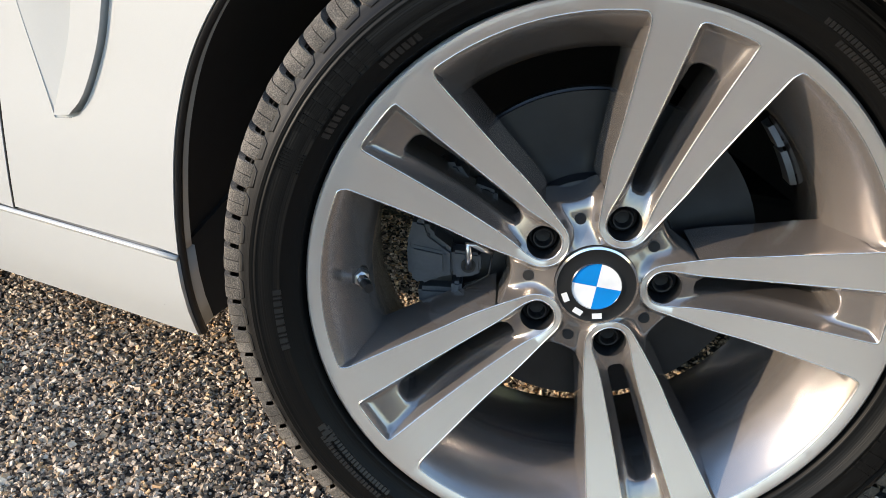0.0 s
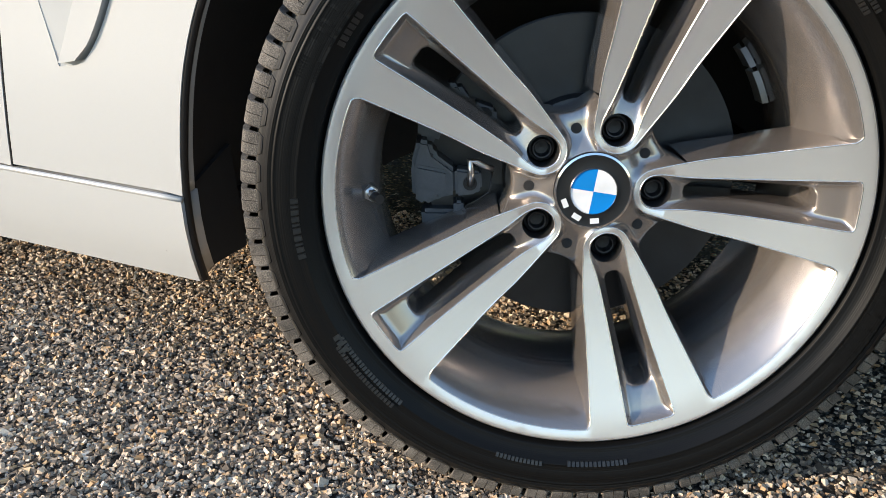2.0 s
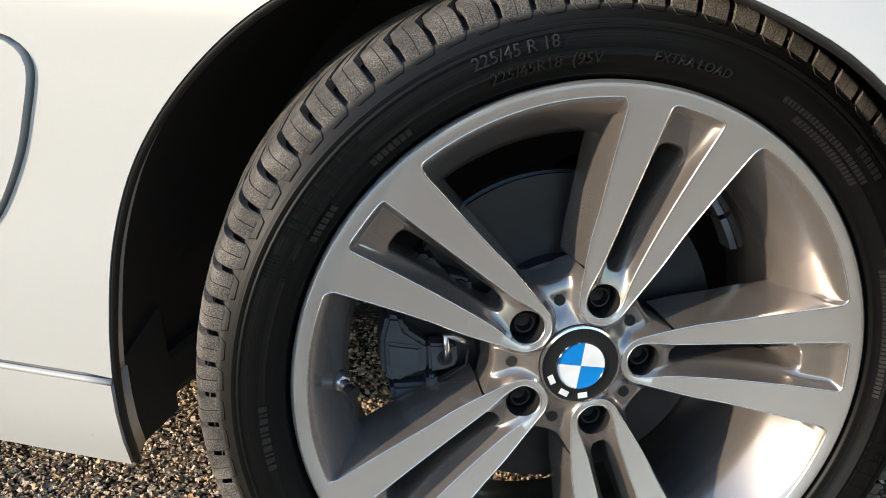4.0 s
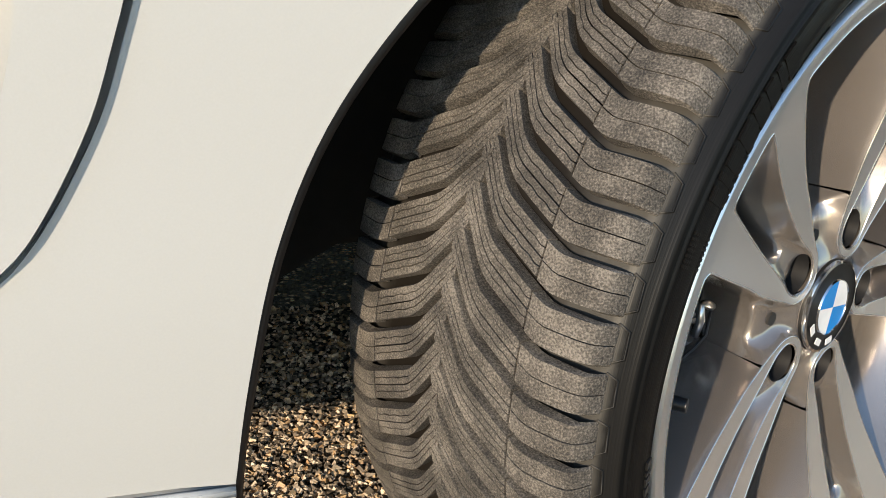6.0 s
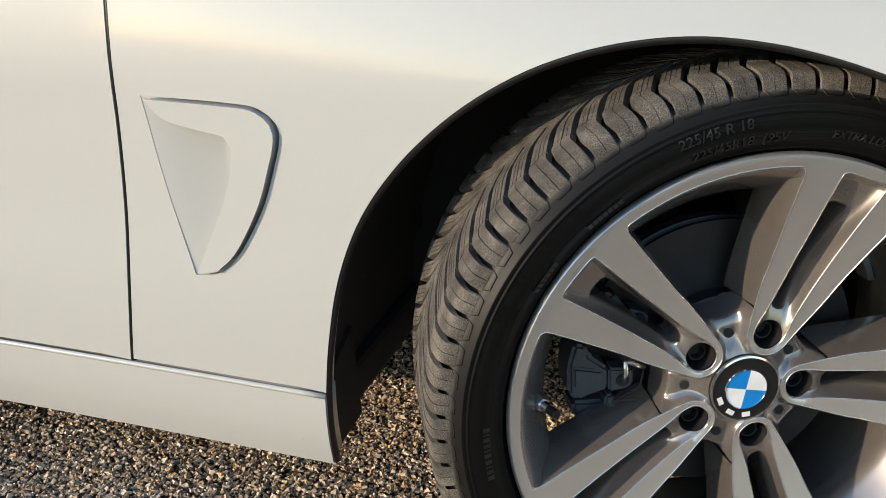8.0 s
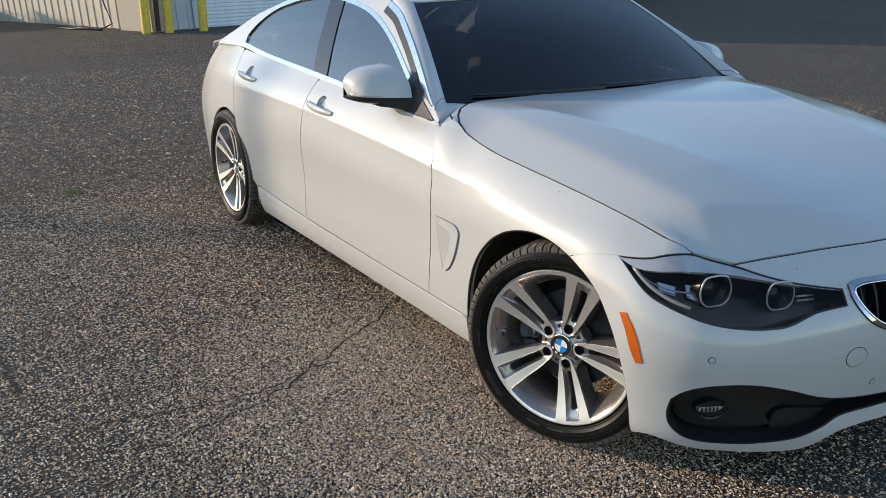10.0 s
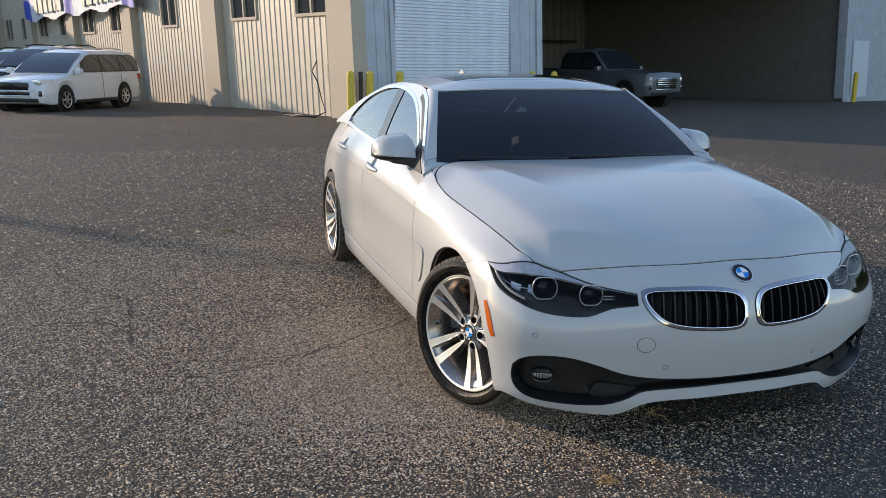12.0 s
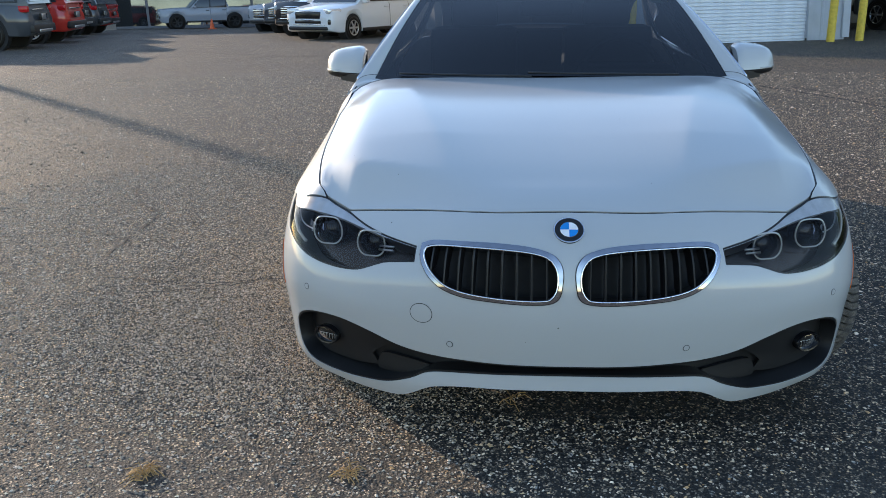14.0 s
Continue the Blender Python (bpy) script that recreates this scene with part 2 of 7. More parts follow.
def sheet(place, outline, holes=(), step=(.03, .03), depth=.012, out=(0, 0, 1), lift=0.0, flip=False):
    """A panel cut from the surface place(u, v): outline and holes in its two ways, edges folded back by depth.
    Returns verts, faces, normals."""
    loops = [np.array(outline)] + [np.array(h) for h in holes]
    lo, hi = loops[0].min(0), loops[0].max(0)
    gu, gv = np.meshgrid(np.arange(lo[0], hi[0], step[0]) + step[0] * .37, np.arange(lo[1], hi[1], step[1]) + step[1] * .41)
    grid = np.stack([gu.ravel(), gv.ravel()], -1)
    keep = inside(loops[0], grid)
    for h in loops[1:]:
        keep &= ~inside(h, grid)
    rim = np.concatenate(loops)
    grid = grid[keep]
    if len(grid):
        near = np.array([(np.abs((rim - g) / step).max(1)).min() for g in grid])
        grid = grid[near > .45]
    pts = np.concatenate([rim, grid])
    edges, base = [], 0
    for h in loops:
        edges += [(base + i, base + (i + 1) % len(h)) for i in range(len(h))]
        base += len(h)
    v2, _, tri, *_ = delaunay_2d_cdt([Vector(p) for p in pts], edges, [], 0, 1e-6)
    v2 = np.array([tuple(p) for p in v2])
    mid = np.array([v2[list(t)].mean(0) for t in tri])
    ok = inside(loops[0], mid)
    for h in loops[1:]:
        ok &= ~inside(h, mid)
    p3 = place(v2[:, 0], v2[:, 1])
    e = 2e-3
    nrm = np.cross(place(v2[:, 0] + e, v2[:, 1]) - place(v2[:, 0] - e, v2[:, 1]), place(v2[:, 0], v2[:, 1] + e) - place(v2[:, 0], v2[:, 1] - e))
    nrm /= np.linalg.norm(nrm, axis=1)[:, None] + 1e-12
    if (nrm @ np.array(out)).mean() < 0:
        nrm = -nrm
    p3 = p3 + nrm * lift
    faces = []
    for t, good in zip(tri, ok):
        if good:
            a, b, c = p3[list(t)]
            faces.append(tuple(t) if np.cross(b - a, c - a) @ nrm[t[0]] > 0 else tuple(reversed(t)))
    verts, norms = list(p3), list(nrm)
    if depth:
        count = {}
        for f in faces:
            for a, b in zip(f, f[1:] + f[:1]):
                count[(a, b)] = count.get((a, b), 0) + 1
        border = [(a, b) for a, b in count if (b, a) not in count]
        made = {}
        for a, b in border:
            for q in (a, b):
                if q not in made:
                    made[q] = len(verts)
                    verts += [p3[q], p3[q] - nrm[q] * depth]
                    norms += [None, None]
        for a, b in border:
            i, j = made[a], made[b]
            faces.append((j, i, i + 1, j + 1))
    if flip:
        verts = [v * (1, -1, 1) for v in verts]
        norms = [None if k is None else k * (1, -1, 1) for k in norms]
        faces = [tuple(reversed(f)) for f in faces]
    return verts, faces, norms


def panel(name, shape, mat, parent, label=""):
    """A sheet as a mesh with the true normals of its surface."""
    verts, faces, norms = shape
    me = bpy.data.meshes.new(name)
    me.from_pydata([tuple(v) for v in verts], [], faces)
    me.materials.append(mat)
    me.shade_smooth()
    own = np.zeros((len(verts), 3), np.float32)
    me.vertices.foreach_get("normal", own.ravel())
    given = [tuple(k) if k is not None else (0, 0, 0) for k in norms]
    me.normals_split_custom_set_from_vertices(given)
    ob = new(name, me)
    ob.parent = parent
    return tagged(ob, label)


def both(name, place, outline, mat, parent, label="", holes=(), **how):
    """The same panel on the right and on the left of the car."""
    shape = sheet(place, outline, holes, **how)
    panel(name, shape, mat, parent, label)
    v, f, k = shape
    panel(name, ([p * (1, -1, 1) for p in v], [tuple(reversed(q)) for q in f], [None if n is None else n * (1, -1, 1) for n in k]), mat, parent, label)


def tube(points, r, seg=8, closed=False):
    """A round bar along points."""
    p = [Vector(q) for q in points]
    v, f, n = [], [], len(p)
    for i, q in enumerate(p):
        d = ((p[(i + 1) % n] if closed or i + 1 < n else q) - (p[i - 1] if closed or i else q)).normalized()
        a = d.orthogonal().normalized() if i == 0 else (side - d * side.dot(d)).normalized()
        side = a
        b = d.cross(a)
        v += [q + (a * math.cos(t) + b * math.sin(t)) * r for t in (2 * math.pi * k / seg for k in range(seg))]
    for i in range(n if closed else n - 1):
        for k in range(seg):
            j = (i + 1) % n
            f.append((i * seg + k, i * seg + (k + 1) % seg, j * seg + (k + 1) % seg, j * seg + k))
    if not closed:
        f += [tuple(range(seg))[::-1], tuple((n - 1) * seg + k for k in range(seg))]
    return v, f


def joined(*shapes):
    v, f = [], []
    for a, b in shapes:
        f += [tuple(i + len(v) for i in q) for q in b]
        v += list(a)
    return v, f


# ---- car surfaces ----
def herm(xs, ys, x):
    """Smooth curve through (xs, ys), held inside the data."""
    xs, ys = np.asarray(xs, float), np.asarray(ys, float)
    h = np.diff(xs)
    d = np.diff(ys, axis=0) / h.reshape((-1,) + (1,) * (ys.ndim - 1))
    m = np.empty_like(ys)
    hl, hr = h[:-1].reshape((-1,) + (1,) * (ys.ndim - 1)), h[1:].reshape((-1,) + (1,) * (ys.ndim - 1))
    m[1:-1] = (d[:-1] * hr + d[1:] * hl) / (hl + hr)
    m[0], m[-1] = d[0], d[-1]
    x = np.asarray(x, float)
    i = np.clip(np.searchsorted(xs, x, side="right") - 1, 0, len(xs) - 2)
    k = (x - xs[i]) / h[i]
    k, hh = (k[..., None], h[i][..., None]) if ys.ndim > 1 else (k, h[i])
    return ((1 + 2 * k) * (1 - k) ** 2 * ys[i] + k * (1 - k) ** 2 * hh * m[i] + k * k * (3 - 2 * k) * ys[i + 1] + k * k * (k - 1) * hh * m[i + 1])


# Plan of the body at its widest, from the middle of the nose along the right side to the tail.
PLAN = np.array([(.728, .2), (.735, 0), (.728, -.2), (.69, -.38), (.635, -.55), (.56, -.70), (.465, -.82), (.36, -.882), (.2, -.906), (0, -.914),
                 (-.4, -.918), (-1.4, -.925), (-2.3, -.925), (-2.9, -.92), (-3.3, -.885), (-3.6, -.81), (-3.8, -.66), (-3.9, -.4), (-3.93, 0), (-3.9, .4)])
_len = np.r_[0, np.cumsum(np.hypot(*np.diff(PLAN, axis=0).T))]
_len -= _len[1]
TAIL = _len[-2]
# How far the body lies inside that plan, by way along it and by height.
ZS = (.14, .20, .27, .36, .46, .56, .63, .70, .78, .86, .94)
SS = (0, .3, .5, .75, .95, 1.15, 1.36, 1.9, 2.45, 3.2, 4.3, 5.0, 6.2)
INSET = np.array([
    (.05, .03, .03, .012, 0, .012, .04, .12, .30, .5, .7),
    (.05, .03, .03, .012, 0, .012, .04, .12, .30, .5, .7),
    (.05, .03, .03, .012, 0, .020, .07, .15, .30, .5, .7),
    (.06, .03, .02, .012, 0, .028, .075, .16, .28, .4, .6),
    (.06, .03, .02, .010, 0, .018, .05, .115, .21, .33, .5),
    (.06, .03, .02, .008, 0, .004, .018, .055, .15, .24, .4),
    (.06, .03, .02, .010, .002, .002, .008, .033, .105, .19, .28),
    (.05, .03, .018, .010, .008, .004, .002, .010, .034, .080, .155),
    (.05, .03, .019, .012, .010, .006, .002, .007, .024, .060, .118),
    (.05, .03, .022, .016, .016, .010, .004, .004, .018, .05, .105),
    (.05, .03, .022, .012, .004, -.004, .0, .010, .03, .06, .11),
    (.05, .03, .02, .012, .004, .0, .004, .018, .045, .085, .14),
    (.08, .05, .03, .02, .0, .0, .01, .02, .05, .10, .16)])


def body(s, z):
    """The right flank and nose: way along the plan, height -> places."""
    s, z = np.asarray(s, float), np.asarray(z, float)
    a = np.abs(s)
    p = herm(_len, PLAN, a)
    t = herm(_len, PLAN, a + 1e-3) - herm(_len, PLAN, a - 1e-3)
    n = np.stack([-t[..., 1], t[..., 0]], -1) / np.hypot(t[..., 0], t[..., 1])[..., None]
    cols = np.stack([herm(SS, INSET[:, j], a) for j in range(len(ZS))], -1)
    flat, zz = cols.reshape(-1, len(ZS)), np.broadcast_to(z, a.shape).ravel()
    inset = np.array([herm(ZS, c, v) for c, v in zip(flat, zz)]).reshape(a.shape)
    # the shoulder crease along the doors
    x = 1.36 - a
    zc = herm((-4, -3, -1.5, -.7, -.2, .3), (.81, .80, .793, .756, .724, .69), np.clip(x, -4, .3))
    fade = np.clip((x + 3.3) / .8, 0, 1) * np.clip((-.12 - x) / .5, 0, 1)
    dz = z - zc
    inset = inset - .0085 * fade * np.exp(-(np.sqrt(dz * dz + .004 ** 2) - .004) / np.where(dz > 0, .10, .030))
    p = p - n * inset[..., None]
    y = np.where(s < 0, -p[..., 1], p[..., 1])
    return np.stack([p[..., 0], y, np.broadcast_to(z, a.shape)], -1)

HOOD_X = (-.75, -.66, -.55, -.40, -.25, -.10, .05, .20, .32, .40, .50, .62)
HOOD_Y = (.800, .816, .821, .826, .818, .808, .797, .780, .758, .735, .690, .60)
HOOD_EZ = (.935, .911, .873, .845, .826, .808, .788, .761, .731, .712, .690, .66)
HOOD_CX = (-.78, -.6, -.3, 0, .2, .4, .5, .583, .65)
HOOD_CZ = (.954, .945, .918, .876, .836, .784, .751, .712, .67)


def crown_drop(k):
    """How far the bonnet has fallen from its middle (0) to its edge (1): a flat crown, then a knee to the side face."""
    knee = lambda q: np.sqrt((q - .84) ** 2 + .0016) + q - .84  # noqa: E731
    return .15 * k ** 2.5 + .85 * (knee(k) - knee(0)) / (knee(1) - knee(0))


def bonnet(x, y):
    """The bonnet's skin, domed, with the two ridges that run to the grilles."""
    w = np.abs(y)
    e, zc, ze = herm(HOOD_X, HOOD_Y, x), herm(HOOD_CX, HOOD_CZ, x), herm(HOOD_X, HOOD_EZ, x)
    k = np.clip(w / e, 0, 1.05)
    z = ze + (zc - ze) * (1 - crown_drop(k))
    ridge = herm((-.8, -.5, 0, .5, .7), (.62, .56, .44, .33, .30), x)
    d = w - ridge
    rise = np.clip((x + .76) / .34, 0, 1)
    fade = np.clip((.55 - x) / .42, 0, 1) * rise * rise * (3 - 2 * rise)
    soft = np.sqrt(d * d + .012 ** 2) - .012
    inner = np.exp(-soft / .17)
    outer = np.clip(1 - soft / np.maximum(e - ridge, .05), 0, 1) ** 1.15
    z = z + .018 * fade * np.where(d > 0, outer, inner)
    # the leading edge settles on the nose
    fs = body(np.array([.985, .905, .83, .744, .65, .563, .46, .364, .27, .18, .09, 0]), np.array([.731, .703, .692, .676, .684, .692, .70, .706, .709, .711, .7125, .713]))[::-1]
    xf, zf = np.interp(w, -fs[:, 1], fs[:, 0]), np.interp(w, -fs[:, 1], fs[:, 2])
    k = np.clip(1 - (xf - x) / .16, 0, 1)
    k = k * k * (3 - 2 * k)
    at_edge = herm(HOOD_X, HOOD_EZ, xf) + (herm(HOOD_CX, HOOD_CZ, xf) - herm(HOOD_X, HOOD_EZ, xf)) * (1 - crown_drop(np.clip(w / herm(HOOD_X, HOOD_Y, xf), 0, 1.05)))
    z = z + k * (zf + .002 - at_edge) * np.clip((.76 - w) / .03, 0, 1)
    return np.stack([x, y, z], -1)


HOOD_LINE = ((.905, .703), (.93, .715), (.985, .731), (1.10, .755), (1.21, .772), (1.32, .790), (1.47, .809), (1.62, .827), (1.77, .846), (1.92, .874), (2.03, .913), (2.06, .935))


def wing_skin(s, z):
    """The front wing: the flank, drawn to the bonnet's edge at the top."""
    s, z = np.asarray(s, float), np.asarray(z, float)
    p = body(s, z)
    ls, lz = np.array(HOOD_LINE).T
    c = np.clip(s, .905, 2.05)
    zl = herm(ls, lz, c)
    q = body(c, zl)
    x = np.clip(q[..., 0], -.70, .40)
    goal = np.stack([x, -herm(HOOD_X, HOOD_Y, x) - .0035, herm(HOOD_X, HOOD_EZ, x)], -1)
    w = np.clip((z - zl + .16) / .16, 0, 1)
    w = w * w * (3 - 2 * w) * np.clip((s - .90) / .1, 0, 1)
    return p + (goal - q) * w[..., None]


def flank(x, z):
    """The leaning plane of the side windows."""
    return np.stack([x, -(.845 - (z - .90) * .62 - .010 * np.sin(np.clip((z - .9) / .4, 0, 1) * np.pi) * -1), z], -1)


def screen(u, v):
    """The windscreen: across -1..1, up 0..1."""
    x = (-.70 - .115 * u * u) * (1 - v) + (-1.285 - .035 * u * u) * v
    y = u * (.748 * (1 - v) + .585 * v)
    z = (.940 + .004 * (1 - u * u)) * (1 - v) + (1.281 - .012 * u * u) * v + .028 * np.sin(np.pi * v) * (1 - .4 * u * u)
    return np.stack([x, y, z], -1)


ROOF_X, ROOF_Z = (-3.95, -3.75, -3.4, -3.0, -2.7, -2.4, -2.0, -1.7, -1.45, -1.27), (.93, .985, 1.06, 1.185, 1.272, 1.33, 1.360, 1.357, 1.332, 1.283)
ROOF_Y = (.60, .66, .66, .62, .60, .597, .597, .597, .595, .585)
ROOF_E = (.86, .93, .97, 1.09, 1.19, 1.262, 1.298, 1.298, 1.288, 1.262)


def roof(x, y):
    e, zc, ze = herm(ROOF_X, ROOF_Y, x), herm(ROOF_X, ROOF_Z, x), herm(ROOF_X, ROOF_E, x)
    k = np.clip(np.abs(y) / e, 0, 1.1)
    return np.stack([x, y, ze + (zc - ze) * (1 - k ** 2.6)], -1)


def ring_of(loop, grow):
    """A closed line moved outwards by grow."""
    p = np.array(loop)
    t = np.roll(p, -1, 0) - np.roll(p, 1, 0)
    n = np.stack([t[:, 1], -t[:, 0]], -1) / (np.hypot(*t.T)[:, None] + 1e-9)
    area = (p[:, 0] * np.roll(p[:, 1], -1) - np.roll(p[:, 0], -1) * p[:, 1]).sum()
    return p + n * grow * (1 if area > 0 else -1)


def mirrored(loop):
    return np.array(loop) * (-1, 1)


def rear_arch(x0=-2.80, r=.362, z0=.30, n=22):
    """The rear wheel opening, as a line of (way, height) from its front foot to its rear foot."""
    a = np.linspace(-.36, math.pi + .36, n)
    return [(1.372 - (x0 + r * math.cos(t)), z0 + r * math.sin(t)) for t in a]


FRONT_ARCH = [(1.812, .155), (1.806, .264), (1.797, .329), (1.780, .410), (1.752, .480), (1.709, .541), (1.656, .592), (1.600, .629), (1.548, .651),
              (1.495, .664), (1.440, .669), (1.385, .665), (1.335, .655), (1.288, .641), (1.226, .614), (1.180, .585), (1.136, .539), (1.090, .465), (1.058, .372), (1.040, .27), (1.034, .18)]
SEAM = [(1.288, .641), (1.241, .660), (1.190, .674), (1.138, .684)]
LAMP_LOW = [(1.138, .684), (1.024, .612), (.962, .586), (.899, .567), (.839, .551), (.766, .539), (.685, .536), (.624, .541), (.583, .555), (.541, .570), (.499, .576), (.442, .582)]
LAMP_TOP = [(.444, .622), (.555, .636), (.640, .652), (.744, .676), (.830, .692), (.905, .703), (1.010, .699), (1.138, .684)]
HOOD_FRONT = [(.744, .676), (.563, .692), (.364, .706), (.18, .711), (0, .713)]
LIP = [(1.034, .18), (1.0, .19), (.952, .192), (.856, .172), (.717, .158), (.586, .151), (.505, .154), (.450, .178), (.40, .203), (.30, .217), (.15, .221), (0, .222)]
INTAKE_TOP = [(.925, .285), (.916, .326), (.895, .346), (.858, .366), (.792, .381), (.691, .382), (.590, .359), (.489, .325), (.388, .308), (.247, .302), (.1, .299), (0, .298)]
INTAKE_LOW = [(.925, .285), (.918, .247), (.880, .213), (.815, .195), (.714, .188), (.628, .189), (.545, .196), (.464, .222), (.405, .249), (.30, .259), (.15, .265), (0, .266)]
KIDNEY = [(.428, .629), (.398, .639), (.337, .644), (.218, .647), (.120, .641), (.058, .628), (.030, .610), (.018, .582), (.020, .540), (.029, .509), (.056, .495),
          (.117, .492), (.210, .497), (.289, .504), (.347, .520), (.388, .546), (.416, .579), (.428, .604)]
KIDNEY_IN = [(.417, .616), (.397, .6285), (.335, .635), (.217, .636), (.118, .630), (.062, .618), (.040, .598), (.031, .568), (.034, .531), (.050, .508), (.070, .503),
             (.117, .502), (.210, .507), (.289, .516), (.342, .531), (.379, .556), (.406, .586)]
VENT = [(1.988, .592), (1.892, .590), (1.853, .585), (1.834, .563), (1.846, .517), (1.862, .477), (1.892, .427), (1.918, .401), (1.950, .395), (1.972, .49)]
DOOR_A = [(2.100, .893), (2.044, .831), (2.027, .763), (2.017, .720), (2.019, .60), (2.026, .494), (2.040, .37), (2.057, .268)]
DOOR_B = [(3.120, .922), (3.130, .845), (3.136, .744), (3.150, .600), (3.152, .431), (3.165, .275)]
DOOR_C = [(4.150, .955), (4.111, .856), (4.048, .703), (3.984, .546), (3.905, .365), (3.800, .285)]
SILL = [(1.806, .264), (2.057, .268), (2.5, .271), (3.165, .277), (3.63, .290), (3.80, .297)]
SILL_LOW = [(1.812, .155), (2.1, .163), (2.6, .166), (3.15, .166), (3.6, .160), (3.78, .16)]
BELT = [(2.100, .893), (2.60, .908), (3.12, .930), (3.75, .958), (4.15, .980)]


HANDLES = ((2.975, .828), (3.910, .862))


def offset(points, du=0.0, dv=0.0):
    return [(a + du, b + dv) for a, b in points]


def build_car():
    car = thing("car", "pearl white four-door coupe parked on asphalt", "car")
    g = .0022  # half a panel gap
    step = (.022, .0065)
    cups = [np.array([(s + .040 * math.cos(t), z + .017 + .031 * math.sin(t)) for t in np.linspace(0, 2 * math.pi, 29)[:-1]]) for s, z in HANDLES]
    arch_front = [p for p in FRONT_ARCH if p[0] <= 1.289]
    arch_rear = [p for p in FRONT_ARCH if p[0] >= 1.287]
    # bonnet line on the flank
    hood_line = list(HOOD_LINE)
    side = dict(out=(0, -1, 0), step=step)
    # front wing with its vent opening
    wing = np.concatenate([line(SEAM, .02)[:-1], line([(1.138, .684), (1.010, .700), (.915, .7045)], .02)[:-1], line(hood_line[0:-2] + [(2.028, .912)], .02)[:-1],
                           line([(2.028, .912), (2.060, .9005), (2.100 - g, .893)], .02)[:-1], line(offset(DOOR_A, -g), .02)[:-1],
                           line([(2.057 - g, .268 + g), (1.806, .264 + g)], .03)[:-1], line(arch_rear[1:], .012)])
    vent = line(VENT, .008, True, (0, 8))
    both("front_wing", wing_skin, wing[:-1], PAINT, car, "", [vent], depth=.022, **side)
    sunk = lambda s, z: body(s, z) + np.stack([0 * s, .021 * np.clip((np.interp(z, (.393, .49, .589), (1.957, 1.975, 1.990)) - s) / .08, 0, 1) ** 1.2 + .0002, 0 * s], -1)  # noqa: E731
    both("vent_recess", sunk, vent, PAINT, car, "sunk panel of the wing vent", step=(.012, .015), depth=0, out=(0, -1, 0))
    blade = line([(1.982, .5900), (1.892, .5875), (1.855, .583), (1.838, .562), (1.850, .517), (1.866, .477), (1.895, .428), (1.920, .404), (1.944, .400), (1.924, .44), (1.902, .485), (1.890, .52), (1.886, .545), (1.893, .556), (1.92, .561), (1.96, .570)], .008, True, (0, 8, 7))
    both("vent_blade", body, blade, PAINT, car, "raised blade along the wing vent", step=(.012, .012), depth=.024, lift=.0065, out=(0, -1, 0))
    # doors
    front_door = np.concatenate([line(offset(DOOR_A, g), .03)[::-1][:-1], line(offset(BELT[:3]), .03)[:-1], line(offset(DOOR_B, -g), .03)[:-1], line([(3.165 - g, .277 + g), (2.5, .271 + g), (2.057 + g, .268 + g)], .04)[:-1]])
    both("front_door", body, front_door, PAINT, car, "", [cups[0]], **side)
    rear_door = np.concatenate([line(offset(DOOR_B, g), .03)[::-1][:-1], line([(3.12 + g, .930), (3.75, .958), (4.150 - g, .975)], .03)[:-1], line(offset(DOOR_C, -g), .03)[:-1], line([(3.80 - g, .297 + g), (3.63, .29 + g), (3.165 + g, .277 + g)], .04)[:-1]])
    both("rear_door", body, rear_door, PAINT, car, "", [cups[1]], **side)
    for cup, (s0, z0) in zip(cups, HANDLES):
        bowl = lambda s, z: body(s, z) + np.stack([0 * s, .026 * np.clip(1 - ((s - s0) / .0415) ** 2 - ((z - z0 - .017) / .0325) ** 2, 0, 1) ** .6, 0 * s], -1)  # noqa: E731
        both("handle_cup", bowl, cup, PAINT, car, "round recess behind the handle", step=(.008, .007), depth=0, out=(0, -1, 0))
    # rear quarter with its wheel opening, and the tail
    ra = rear_arch()
    ra = [(s, max(z, .17)) for s, z in ra]
    quarter = np.concatenate([line(offset(DOOR_C, g), .03)[::-1][:-1], line([(4.15 + g, .975), (4.6, .99), (5.0, .96), (5.6, .93), (TAIL - .002, .93)], .04)[:-1], line([(TAIL - .002, .93), (TAIL - .002, .22)], .04)[:-1],
                              line([(TAIL - .002, .22), (5.4, .21), (4.75, .2), ra[-1]], .04)[:-1], line(ra[::-1], .02)[:-1], line([ra[0], (3.80 + g, .297)], .03)[:-1]])
    both("rear_quarter", body, quarter, PAINT, car, out=(-.3, -1, 0), step=(.035, .03))
    sill = np.concatenate([line(SILL, .04)[:-1], line([(3.80, .297), (3.78, .16)], .04)[:-1], line(SILL_LOW[::-1], .04)[:-1], line([(1.812, .155), (1.806, .264)], .03)[:-1]])
    rocker = lambda s, z: body(s, z) + np.stack([0 * s, 0 * s - .004 * np.clip((.285 - z) / .02, 0, 1), 0 * s], -1)  # noqa: E731
    both("sill", rocker, offset(sill, 0, -g), PAINT, car, "painted sill cover", depth=.03, **side)
    # rolled edge along the top of the sill
    edge = body(*line(SILL, .03).T)
    for k in (1, -1):
        part("sill_edge", tube([(p[0], k * (p[1] - .001), p[2] - .004) for p in edge], .0035, 6), PAINT, car, smooth=True)
